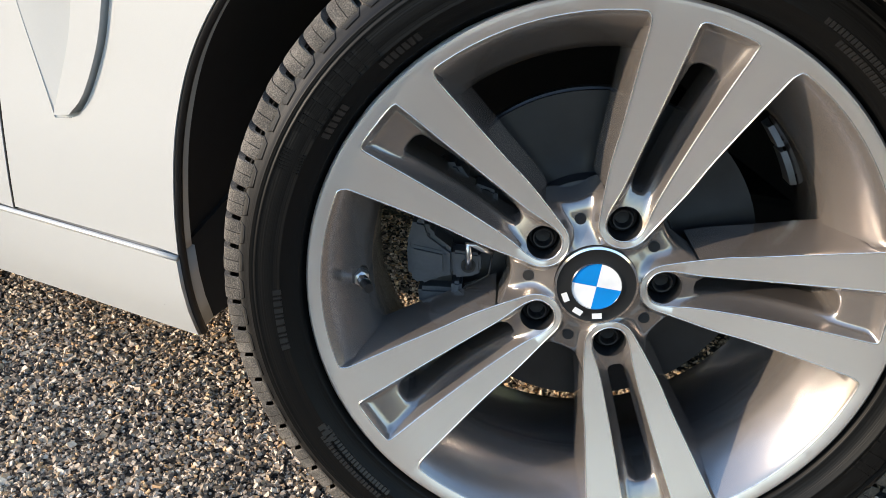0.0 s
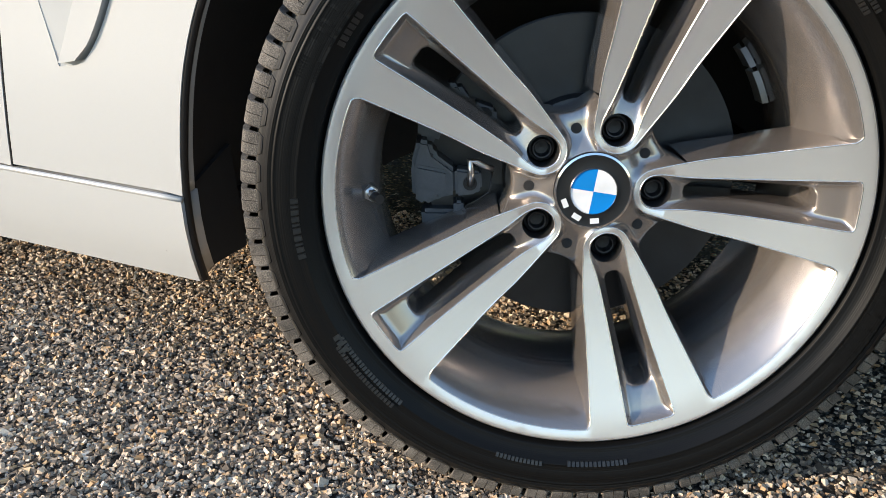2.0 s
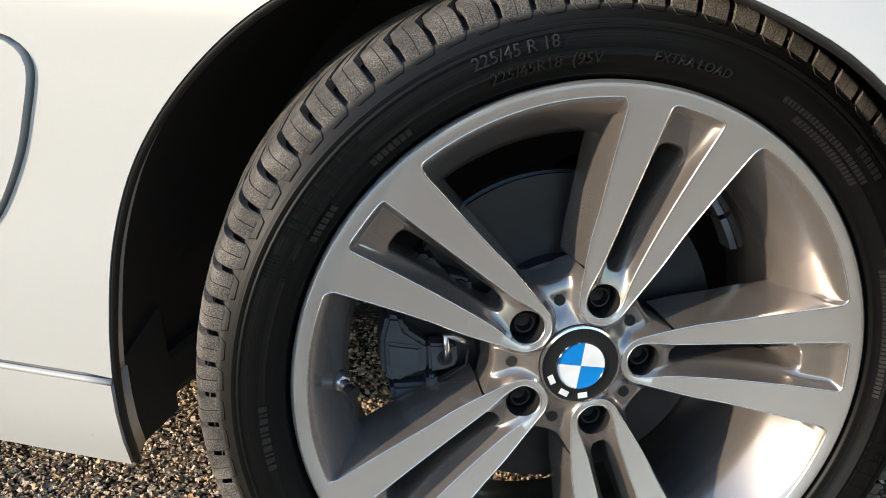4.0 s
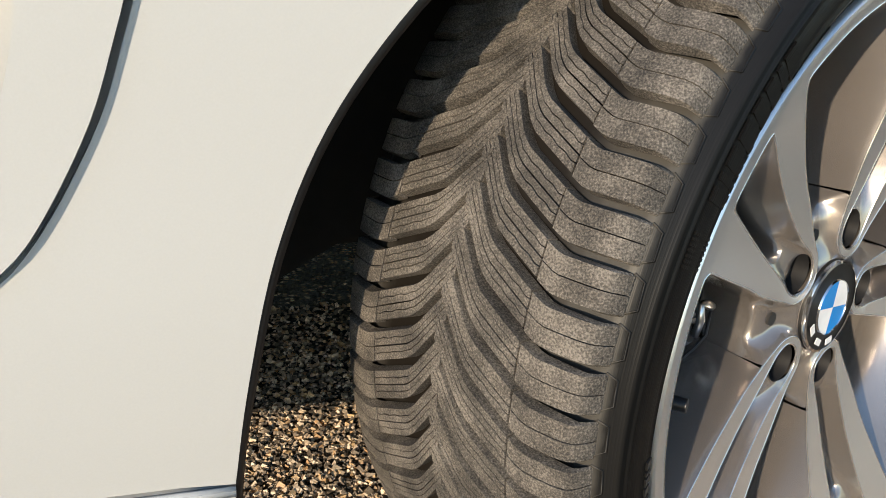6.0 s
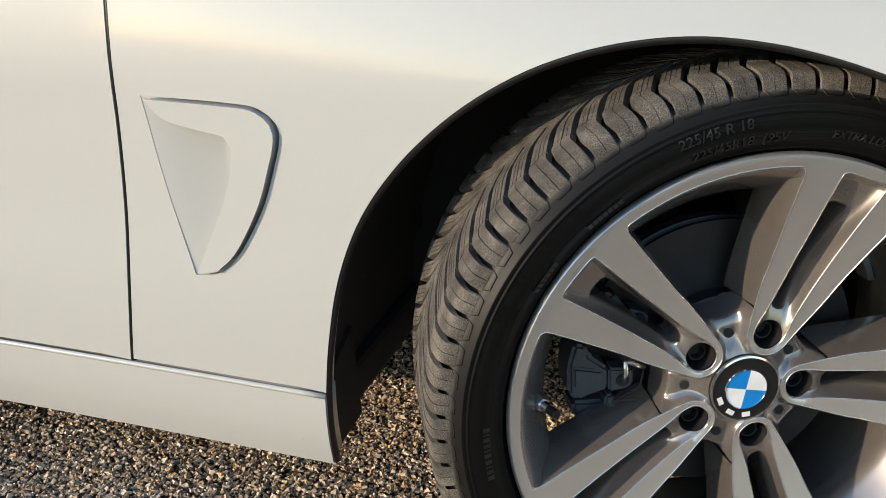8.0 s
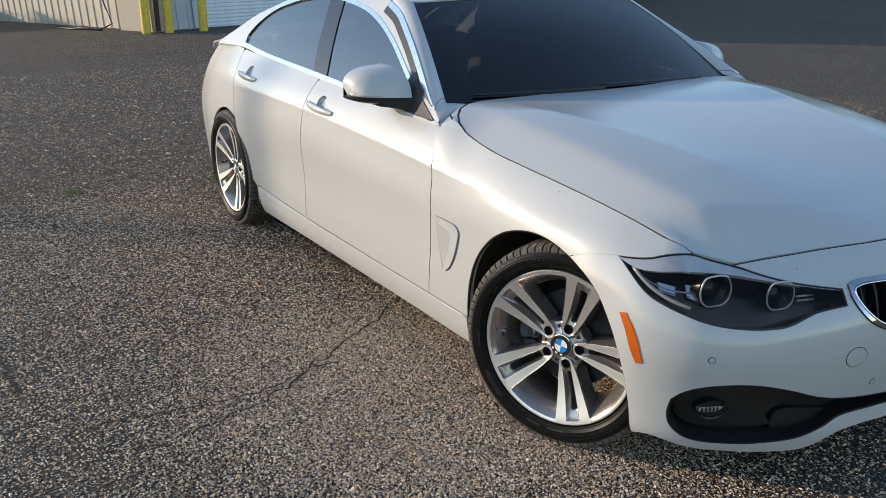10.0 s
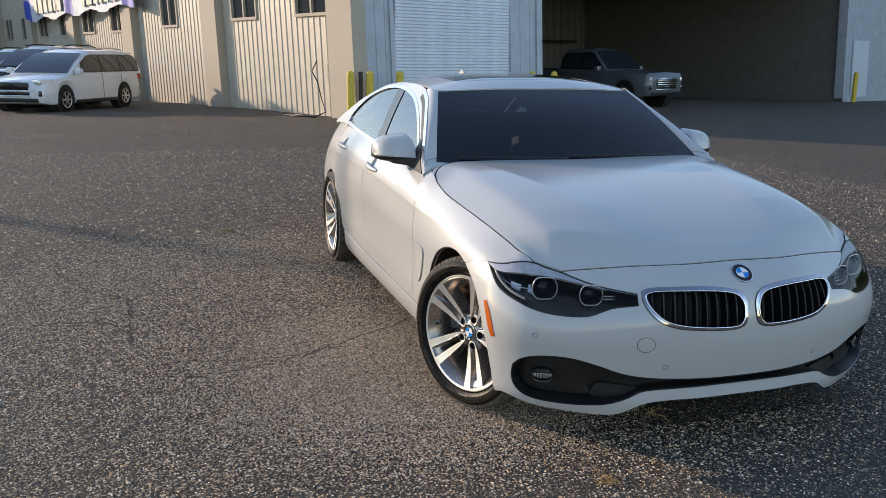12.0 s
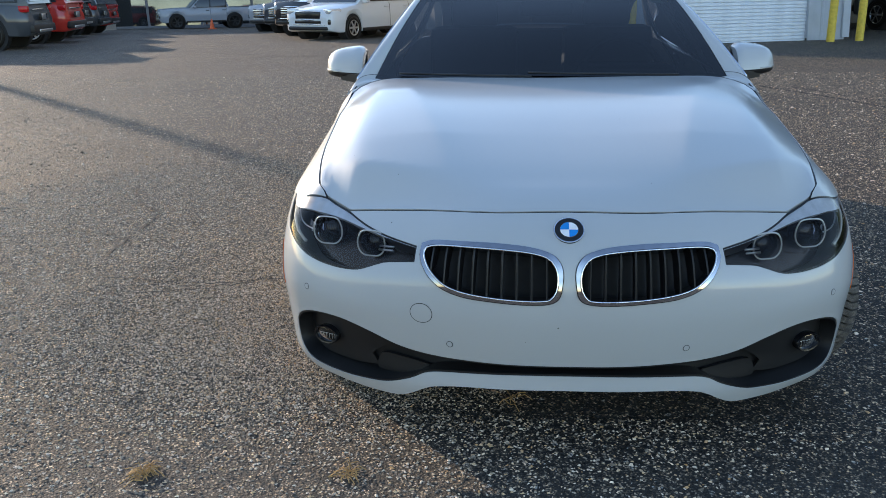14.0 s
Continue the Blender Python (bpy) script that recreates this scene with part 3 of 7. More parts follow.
    # dark depth behind the gaps between panels
    for k in (1, -1):
        for seam in (DOOR_A, DOOR_B, DOOR_C):
            q = body(*line(seam, .03).T)
            part("panel_gap", tube([(a, k * (b + .0045), c) for a, b, c in q], .0042, 6), TRIM, car, smooth=True)
        q = wing_skin(*line(HOOD_LINE, .02).T)
        part("bonnet_gap", tube([(a, k * (b + .0022), c - .0030) for a, b, c in q], .0032, 6), TRIM, car, smooth=True)
        q = body(*line(SEAM, .02).T)
        part("bumper_gap", tube([(a, k * (b + .0018), c + .0008) for a, b, c in q], .0024, 6), TRIM, car, smooth=True)
    q = body(*line(HOOD_FRONT, .02).T)
    q = np.concatenate([q, (q * (1, -1, 1))[::-1][1:]])
    part("bonnet_gap", tube([(a - .003, b, c - .002) for a, b, c in q], .0030, 6), TRIM, car, smooth=True)
    # flares along the arches
    for k in (1, -1):
        lip = body(*line(FRONT_ARCH[:-1], .015).T)
        part("arch_edge", tube([(p[0], k * (p[1] + .006), p[2] - .002) for p in lip], .005, 6), BLACK, car, "black rubber arch edge", True)
    # bumper: one skin from wheel to wheel
    right = np.concatenate([line(LIP[::-1], .02)[:-1], line(arch_front[::-1], .015)[:-1], line(SEAM, .02)[:-1], line(LAMP_LOW, .02)[:-1], line([(.442, .582), (.444, .622)], .02)[:-1], line(LAMP_TOP[:4], .02)[:-1], line(HOOD_FRONT, .02)])
    outline = np.concatenate([right, mirrored(right)[::-1][1:-1]])
    kid = line(KIDNEY, .01, True, (0, 17))
    intake = np.concatenate([line(INTAKE_TOP, .015), mirrored(line(INTAKE_TOP, .015))[::-1][1:], mirrored(line(INTAKE_LOW, .015))[1:], line(INTAKE_LOW, .015)[::-1][1:-1]])
    panel("front_bumper", sheet(body, outline, [kid, mirrored(kid), intake], step=(.025, .018), depth=.02, out=(1, 0, 0)), PAINT, car)
    for k in (1, -1):
        frame_in = line(KIDNEY_IN, .01, True)
        ko, ki = (kid, frame_in) if k > 0 else (mirrored(kid), mirrored(frame_in))
        ring = panel("grille_surround", sheet(body, ko, [ki], step=(.012, .012), depth=.045, out=(1, 0, 0), lift=.005), SURROUND, car, "chrome kidney grille surround")
        back = ring_of(ki, .01)
        panel("grille_backing", sheet(body, back, step=(.03, .03), depth=0, out=(1, 0, 0), lift=-.06), LINER, car, "black grille mesh")
        rim = body(*ko.T)
        part("surround_gap", tube([tuple(p + np.array((.002, 0, 0))) for p in rim], .0026, 6, True), TRIM, ring, "dark gap round the chrome", True)
        edge = body(*ki.T)
        part("grille_rim", tube([tuple(p + np.array((.0055, 0, 0))) for p in edge], .0028, 6, True), CHROME, ring, "bright inner rim", True)
        lo, hi = ki[:, 0].min(), ki[:, 0].max()
        for j in range(9):
            s = lo + (hi - lo) * (j + .7) / 9.3
            cut = [(a, b) for a, b in zip(ki, np.roll(ki, -1, 0)) if (a[0] - s) * (b[0] - s) <= 0]
            zs = [a[1] + (b[1] - a[1]) * (s - a[0]) / (b[0] - a[0] + 1e-9) for a, b in cut]
            if len(zs) < 2 or max(zs) - min(zs) < .02:
                continue
            z = np.linspace(min(zs) - .004, max(zs) + .004, 9)
            c = body(np.full(9, s), z)
            q = body(np.full(9, s + .003), z) - c
            t = q / np.linalg.norm(q, axis=1)[:, None]
            n = np.stack([np.abs(t[:, 1]), -t[:, 0] * np.sign(t[:, 1]), 0 * z], -1)
            v, f = [], []
            for i in range(9):
                v += [c[i] - n[i] * .006 - t[i] * .003, c[i] - n[i] * .003, c[i] - n[i] * .006 + t[i] * .003, c[i] - n[i] * .05]
            for i in range(8):
                f += [(4 * i + a, 4 * i + (a + 1) % 4, 4 * i + 4 + (a + 1) % 4, 4 * i + 4 + a) for a in range(4)]
            part("grille_bar", (v, f), BLACK, ring, smooth=40)
    # dark lower intake: sunk trough with lips
    trough = sheet(body, ring_of(intake, .004), step=(.03, .015), depth=0, out=(1, 0, 0), lift=-.064)
    panel("intake_trough", trough, BLACK, car, "black plastic lower intake")
    skirt = sheet(body, intake, [ring_of(intake, -.006)], step=(.03, .01), depth=.06, out=(1, 0, 0), lift=-.002)
    panel("intake_frame", skirt, BLACK, car, "black intake frame")
    for k in (1, -1):
        wing_in = line([(.922, .29), (.900, .331), (.862, .356), (.785, .372), (.69, .372), (.59, .35), (.50, .318), (.56, .29), (.62, .255), (.60, .225), (.70, .205), (.82, .213), (.893, .242)], .015, True)
        wing_in = wing_in if k > 0 else mirrored(wing_in)
        panel("fog_bezel", sheet(body, wing_in, step=(.02, .015), depth=.01, out=(1, 0, 0), lift=-.048), BLACK, car, "black fog lamp bezel")
        wedge = line([(.585, .262), (.50, .262), (.42, .253), (.46, .226), (.545, .202), (.60, .208)], .012, True, (2,))
        wedge = wedge if k > 0 else mirrored(wedge)
        panel("intake_wedge", sheet(body, wedge, step=(.02, .012), depth=.01, out=(1, 0, 0), lift=-.046), BLACK, car)
        c = body(np.array([k * .790]), np.array([.292]))[0]
        n = Vector((1, -k * .5, 0)).normalized()
        at = look(c - np.array(n) * .026, c - np.array(n) * 2, 0) @ Matrix.Diagonal((1.55, 1.0, 1.0, 1))
        fog = part("fog_lamp", revolve([(.028, -.03), (.0295, .0), (.028, .003), (.0245, .002), (.024, -.006)], 32), TRIM, car, "round clear fog lamp", 40)
        fog.matrix_local = at
        part("fog_lens", revolve([(.0, -.001), (.013, -.002), (.0243, -.006)], 32), CLEAR, fog, smooth=True)
        half = [(.0235 * math.cos(t), .0235 * math.sin(t)) for t in np.linspace(math.pi, 2 * math.pi, 17)]
        part("reflector", ([(x, y + .002, -.012 - .010 * (1 - (abs(x) / .0235) ** 2) * (y / -.0235)) for x, y in half] + [(0, .002, -.012)], [(i, i + 1, 17) for i in range(16)]), WHITE, fog, "bright lower half")
        for x in (-.014, -.007, 0, .007, .014):
            bm = bmesh.new()
            box(bm, (.0016, .018, .006), (x, -.009, -.010), None)
            part("lens_rib", bm, BLACK, fog)
        part("lamp_hood", ([(.0235 * math.cos(t), .0235 * math.sin(t) + .002, -.010) for t in np.linspace(0, math.pi, 17)], [tuple(range(17))]), BLACK, fog)
        # parking sensors and amber side marker
        for s, z in ((.819, .458), (.334, .353)):
            loop = np.array([(k * s + .010 * math.cos(t), z + .010 * math.sin(t)) for t in np.linspace(0, 2 * math.pi, 20)[:-1]])
            panel("sensor_ring", sheet(body, loop, [ring_of(loop, -.0016)], step=(.01, .01), depth=.0, out=(1, 0, 0), lift=.0006), BLACK, car)
            panel("parking_sensor", sheet(body, ring_of(loop, -.0022), step=(.01, .01), depth=.002, out=(1, 0, 0), lift=.0012), PAINT, car)
        amber = line([(1.081, .543), (1.060, .546), (1.030, .508), (1.012, .47), (.997, .419), (1.017, .414), (1.036, .452), (1.056, .50)], .012, True, (0, 1, 4, 5))
        amber = amber if k > 0 else mirrored(amber)
        panel("side_marker", sheet(body, amber, step=(.012, .012), depth=.004, out=(.5, -k, 0), lift=.0025), ORANGE, car, "amber side marker")
    loop = np.array([(.414 + .034 * math.cos(t), .443 + .030 * math.sin(t)) for t in np.linspace(0, 2 * math.pi, 40)[:-1]])
    panel("tow_cover_gap", sheet(body, loop, [ring_of(loop, -.0018)], step=(.01, .01), depth=0, out=(1, 0, 0), lift=.0005), BLACK, car)
    panel("tow_cover", sheet(body, ring_of(loop, -.0022), step=(.014, .014), depth=.002, out=(1, 0, 0), lift=.0012), PAINT, car, "round tow hook cover")
    return car


def lamp_skin(s, z):
    """The headlamp's surface: the nose, drawn to the wing toward its rear tip, on either side."""
    s = np.asarray(s, float)
    p = wing_skin(np.abs(s), z)
    return np.stack([p[..., 0], np.where(s < 0, -p[..., 1], p[..., 1]), p[..., 2]], -1)


def build_lamps(car):
    """Headlamps: glass over a dark housing with two ringed projectors and a silver brow."""
    outline = np.concatenate([line(LAMP_LOW, .02)[:-1], line([(.442, .582), (.444, .622)], .02)[:-1], line(LAMP_TOP, .02)[:-1]])
    brow = np.concatenate([line(offset(LAMP_TOP, 0, -.004), .02)[:-1], line([(1.138, .684), (1.08, .668), (1.0, .664), (.90, .666), (.80, .662), (.70, .651), (.60, .637), (.50, .624), (.444, .617)], .02)[:-1]])
    for k in (1, -1):
        o, b = (outline, brow) if k > 0 else (mirrored(outline), mirrored(brow))
        lamp = panel("headlamp", sheet(lamp_skin, ring_of(o, .003), step=(.03, .02), depth=0, out=(1, 0, 0), lift=-.075), BOWL, car, "headlamp with two ringed projectors")
        panel("lamp_wall", sheet(lamp_skin, o, [ring_of(o, -.005)], step=(.03, .01), depth=.075, out=(1, 0, 0), lift=-.004), BLACK, lamp)
        panel("brow", sheet(lamp_skin, b, step=(.02, .01), depth=.012, out=(1, 0, 0), lift=-.003), BROW, lamp, "pale upper brow")
        glass = panel("lamp_glass", sheet(lamp_skin, ring_of(o, -.0015), step=(.03, .02), depth=0, out=(1, 0, 0), lift=-.001), CLEAR, lamp, "clear lamp cover")
        glass.visible_shadow = False
        for s, z, r in ((.795, .617, .047), (.612, .604, .043)):
            c = Vector(body(np.array([k * s]), np.array([z]))[0])
            n = Vector((1, -k * .25, .05)).normalized()
            m = look(c - n * .040, c - n * 2, 0)
            loop = [(.55, .88), (.90, .50), (1.0, 0), (.88, -.48), (.52, -.80), (0, -.84), (-.52, -.80), (-.88, -.48), (-1.0, 0), (-.90, .50), (-.55, .88)]
            loop = line([(x * r, y * r) for x, y in loop], .006, True)
            ring = part("halo_ring", tube([(x, y, .012) for x, y in loop], .0025, 8, True), HALO, lamp, "pale halo ring", True)
            ring.matrix_local = m
            eye = part("projector", joined(revolve([(0, -.004), (r * .35, -.007), (r * .66, -.018), (r * .70, -.03)], 28), revolve([(r * .70, -.018), (r * .92, -.004), (r * .98, -.03)], 28)), TRIM, lamp, "dark projector lens", 50)
            eye.matrix_local = m
        for a, b in (((.856, .905), (.612, .655)), ((.935, 1.000), (.618, .650))):
            facet = line([(a[0], b[0]), (a[1] - .01, b[0] + .008), (a[1], b[1]), (a[0] + .004, b[1] - .004)], .012, True, (0, 1, 2, 3))
            facet = facet if k > 0 else mirrored(facet)
            panel("lamp_reflector", sheet(body, facet, step=(.012, .01), depth=.008, out=(1, 0, 0), lift=-.052), CHROME, lamp, "bright reflector beside the projector")
        for s, z in ((.55, .604), (.55, .595)):
            bar = [body(np.array([k * a]), np.array([z + .002 * (.58 - a) / .06]))[0] + (-.02, 0, 0) for a in (.52, .545, .57)]
            part("turn_signal", tube([tuple(p) for p in bar], .003, 6), SATIN, lamp, smooth=True)
        guide = body(*line([(1.070, .655), (1.030, .632), (.985, .610), (.94, .592), (.88, .575)], .015).T * np.array([[k], [1]]))
        guide = [tuple(p + np.array((-.016, k * .010, .004))) for p in guide]
        part("light_guide", tube(guide, .0055, 8), HALO, lamp, "clear light guide", True)
        fine = body(*line([(1.05, .645), (.985, .622), (.93, .612), (.875, .610)], .015).T * np.array([[k], [1]]))
        part("light_guide", tube([tuple(p + np.array((-.030, k * .018, 0))) for p in fine], .0022, 6), SATIN, lamp, smooth=True)


def build_top(car):
    """Bonnet, glass, roof and mirrors."""
    g = .0026
    edge = [(x, -herm(HOOD_X, HOOD_Y, x) + g) for x in np.linspace(-.58, .44, 36)]
    nose = body(*line(HOOD_FRONT, .03).T)
    nose = np.concatenate([body(*line([(.900, .7035), (.83, .692), (.744, .676)], .03).T)[:-1], nose])
    front = [(p[0] - .004, p[1]) for p in nose]
    edge = [q for q in edge if q[0] < front[0][0] - .02]
    right = np.concatenate([line([(-.735, 0), (-.74, -.4), (-.745, -.65), (-.738, -.700), (-.712, -.748), (-.672, -.784), (-.630, -.807), (-.58, -.8165)], .03)[:-1], np.array(edge), np.array(front)])
    right[-1, 1] = 0
    outline = np.concatenate([right, (right * (1, -1))[::-1][1:-1]])
    panel("bonnet", sheet(bonnet, outline, step=(.022, .022), depth=.02), PAINT, car)
    # cowl and wipers
    base = [screen(np.array(u), np.array(.0)) for u in np.linspace(-1, 1, 25)]
    v, f = [], []
    for p in base:
        v += [tuple(p + (.14, 0, -.035)), tuple(p + (.02, 0, -.012)), tuple(p + (-.03, 0, .012)), tuple(p + (-.05, 0, -.05))]
    for i in range(24):
        f += [(4 * i + j, 4 * i + j + 1, 4 * i + 5 + j, 4 * i + 4 + j) for j in range(3)]
    part("cowl", (v, f), BLACK, car, "black plastic scuttle", 40)
    for u0, u1, v0, v1 in ((-.86, -.10, .045, .02), (-.12, .72, .05, .02)):
        w = [screen(np.array(u0 + (u1 - u0) * t), np.array(v0 + (v1 - v0) * t)) + (.010, 0, .006) for t in np.linspace(0, 1, 14)]
        part("wiper", tube([tuple(p) for p in w], .0045, 6), BLACK, car, smooth=True)
    # glass
    uv = lambda a: np.concatenate([line([(-a, 0.0), (a, 0.0)], .08)[:-1], line([(a, 0), (a, 1)], .08)[:-1], line([(a, 1), (-a, 1)], .08)[:-1], line([(-a, 1), (-a, 0)], .08)[:-1]])  # noqa: E731
    whole = uv(1.0)
    inner = np.array([(a * .955, .02 + b * .955) for a, b in whole])
    glass = panel("windscreen", sheet(screen, whole, step=(.07, .06), depth=0, out=(1, 0, 1)), SCREEN, car, "dark reflecting windscreen")
    panel("windscreen_border", sheet(screen, whole, [inner], step=(.07, .06), depth=.01, out=(1, 0, 1), lift=-.006), TRIM, glass, "black printed border")
    tag = np.array([(.80, .86), (.89, .86), (.885, .95), (.79, .95)])
    panel("sticker", sheet(screen, tag, step=(.05, .05), depth=0, out=(1, 0, 1), lift=-.004), simple("sticker_green", (.55, .7, .35), .5), glass, "small pale green sticker")
    # roof with its dark glass panel
    rx = np.linspace(-1.275, -2.78, 40)
    rim = [(x, -herm(ROOF_X, ROOF_Y, x)) for x in rx]
    half = np.concatenate([line([(-1.282, 0), (-1.30, -.4), (-1.318, -.575)], .04)[:-1], np.array(rim)[2:], line([(-2.78, -.60), (-2.82, -.3), (-2.83, 0)], .05)])
    outline = np.concatenate([half, (half * (1, -1))[::-1][1:-1]])
    pane = np.concatenate([line([(-1.44, 0), (-1.45, -.36), (-1.48, -.42), (-1.54, -.435), (-2.15, -.435), (-2.20, -.40), (-2.22, -.3), (-2.22, 0)], .04)])
    pane = np.concatenate([pane, (pane * (1, -1))[::-1][1:-1]])
    panel("roof", sheet(roof, outline, [pane], step=(.04, .04), depth=.01), PAINT, car)
    panel("sunroof", sheet(roof, ring_of(pane, -.003), step=(.05, .05), depth=.01, lift=-.001), simple("dark_roof_glass", (.006, .007, .009), .06, bump=0, Coat_Weight=.5), car, "dark glass sunroof")
    # tail: rear window and boot in one fall
    tx = np.linspace(-2.78, -3.93, 30)
    tail = np.concatenate([line([(-2.83, 0), (-2.82, -.3), (-2.78, -.60)], .05)[:-1], np.array([(x, -herm(ROOF_X, ROOF_Y, x)) for x in tx])[:-1], line([(-3.93, -.60), (-3.94, 0)], .05)])
    tail = np.concatenate([tail, (tail * (1, -1))[::-1][1:-1]])
    rear = np.concatenate([line([(-2.87, 0), (-2.86, -.3), (-2.84, -.50), (-3.0, -.54), (-3.34, -.57), (-3.38, -.3), (-3.39, 0)], .05)])
    rear = np.concatenate([rear, (rear * (1, -1))[::-1][1:-1]])
    panel("boot", sheet(roof, tail, [rear], step=(.04, .04), depth=.01), PAINT, car)
    panel("rear_window", sheet(roof, ring_of(rear, -.003), step=(.05, .05), depth=0, lift=-.004), SIDEGLASS, car)
    fin = [(-2.52, 0, 1.31), (-2.50, 0, 1.325), (-2.58, 0, 1.362), (-2.63, 0, 1.366), (-2.66, 0, 1.355), (-2.68, 0, 1.30)]
    v = [(x, s * w, z) for s in (1, -1) for (x, _, z), w in zip(fin, (.016, .016, .009, .006, .006, .016))]
    part("aerial_fin", (v, [tuple(range(6))[::-1], tuple(range(6, 12))] + [(i, (i + 1) % 6, 6 + (i + 1) % 6, 6 + i) for i in range(6)]), PAINT, car, smooth=50)
    # side frame and windows
    chrome_low = [(-.715, .893), (-1.234, .911), (-1.727, .934), (-2.40, .962), (-2.80, .992)]
    glass_top = [(-2.80, .992), (-2.815, 1.04), (-2.76, 1.11), (-2.62, 1.190), (-2.45, 1.238), (-2.279, 1.266), (-2.10, 1.277), (-1.963, 1.277), (-1.80, 1.266), (-1.624, 1.243), (-1.50, 1.215), (-1.383, 1.180), (-1.24, 1.125), (-1.092, 1.056), (-.95, .985), (-.83, .93), (-.715, .893)]
    win = np.concatenate([line(chrome_low, .04)[:-1], line(glass_top, .04)[:-1]])
    frame_top = [(-.705, .893), (-.79, .945), (-.95, 1.045), (-1.10, 1.130), (-1.25, 1.205), (-1.33, 1.240), (-1.45, 1.274), (-1.62, 1.294), (-1.85, 1.300), (-2.1, 1.295), (-2.4, 1.262), (-2.7, 1.185), (-2.85, 1.135), (-3.02, 1.06), (-3.18, .992), (-3.2, .968)]
    frame_low = [(-3.2, .975), (-2.80, .982), (-2.40, .954), (-1.727, .927), (-1.234, .905), (-.70, .887)]
    shell = np.concatenate([line(frame_low[::-1], .04)[:-1], line(frame_top[::-1], .03)[:-1], line([frame_top[0], (-.70, .88)], .03)[:-1]])
    both("window_frame", flank, shell, PAINT, car, "", [win], step=(.035, .03), depth=.02, out=(0, -1, .5))
    trim_in = ring_of(win, -.016)
    both("window_trim", flank, win, CHROME, car, "satin chrome window trim", [trim_in], step=(.03, .01), depth=.012, lift=.003, out=(0, -1, .5))
    both("side_window", flank, ring_of(win, -.011), SIDEGLASS, car, "tinted side window", step=(.06, .05), depth=0, lift=-.006, out=(0, -1, .5))
    pillar = line([(-1.69, .94), (-1.885, 1.264), (-1.90, 1.268), (-2.03, 1.266), (-1.84, .94)], .04, True, (0, 1, 2, 3, 4))
    both("door_pillar", flank, pillar, TRIM, car, "black pillar between the side windows", step=(.04, .04), depth=.008, lift=-.002, out=(0, -1, .5))
    # windscreen pillars: from the glass edge round to the side frame, and down into the wing
    foot = [(-.742, -.707), (-.716, -.755), (-.676, -.7905), (-.632, -.8135), (-.585, -.8215)]
    inner = [tuple(bonnet(np.array(x), np.array(y)) + (0, 0, .0005)) for x, y in foot[::-1]]
    inner += [(-.757, -.712, .9445), (-.783, -.732, .9445)]
    inner += [tuple(screen(np.array(1.0), np.array(q)) * (1, -1, 1) + (0, 0, .002)) for q in (.0, .04, .10, .2, .3, .4, .5, .6, .7, .8, .9, 1.0)]
    low_edge = [tuple(wing_skin(np.array(p), np.array(q))) for p, q in ((1.965, .8895), (2.000, .9015), (2.028, .9115), (2.060, .900), (2.088, .8940))]
    ft = line(frame_top[:7], .01)
    far = np.r_[0, np.cumsum(np.hypot(*np.diff(ft, axis=0).T))]
    t = np.array((.0, .022, .05, .085, .14, .22, .31, .41, .51, .61, .71, .81, .90, 1.0)) * far[-1]
    outer = low_edge + [tuple(flank(np.interp(q, far, ft[:, 0]), np.interp(q, far, ft[:, 1]))) for q in t]
    for k in (1, -1):
        v, f = [], []
        n = 9
        for i, (p, q) in enumerate(zip(np.array(inner), np.array(outer))):
            span = np.linalg.norm(q - p)
            for j in range(n):
                e = j / (n - 1)
                rise = np.sin(math.pi * e) * span * .12 * np.clip((i - 2) / 6, .1, 1)
                w = p + (q - p) * e + rise * np.array((.25, -.55, .80))
                v.append(tuple(w * (1, k, 1)))
            v.append(tuple((q + ((0, .012, -.02) if i > 4 else (0, .004, -.004))) * (1, k, 1)))
        m = n + 1
        for i in range(len(inner) - 1):
            for j in range(n):
                q = (m * i + j, m * i + j + 1, m * i + m + 1 + j, m * i + m + j)
                f.append(q if k < 0 else q[::-1])
        part("screen_pillar", (v, f), PAINT, car, smooth=True)
        gap = [(x + .004, k * (y + .003), z - .004) for x, y, z in inner[:7]]
        part("bonnet_gap", tube(gap, .0034, 6), TRIM, car, smooth=True)
        seam = [v[m * 8 + j] for j in range(n)]
        part("pillar_gap", tube([(x, y, z + .0002) for x, y, z in seam], .0011, 5), TRIM, car, smooth=True)
    # mirrors: a tall rounded shell swept back from the pillar, black below a thin clear strip, on a black arm
    for k in (1, -1):
        n, rows = 25, 17
        mid = n // 2
        v = []
        for q in range(rows):
            u = math.sin(.5 * math.pi * q / (rows - 1))
            end = math.sqrt(max(0.0, 1 - u ** 6))
            root = min(1.0, .80 + 1.6 * u)
            y = .822 + .188 * u
            zc = .952 + .006 * u
            top, low = zc + (.116 - .026 * u) * root * (.34 + .66 * end), zc - (.040 - .012 * u) * (.35 + .65 * end)
            back, deep = -1.100 - .035 * u, (.165 - .030 * u) * (.30 + .70 * end)
            for i in range(n):
                t = math.pi * i / (n - 1)
                c, sn = math.cos(t), math.sin(t)
                z = zc + ((top - zc) * abs(c) ** .58 if c > 0 else -(zc - low) * abs(c) ** .7)
                v.append((back + deep * sn ** .55 * (1 - .22 * max(c, 0)), -k * y, z))
        f = [(q * n + i, q * n + i + 1, (q + 1) * n + i + 1, (q + 1) * n + i) for q in range(rows - 1) for i in range(n - 1)]
        f += [tuple(e + i for i in range(a, b)) for e in (0, (rows - 1) * n) for a, b in ((0, mid + 1), (mid, n))]
        f = f if k > 0 else [q[::-1] for q in f]
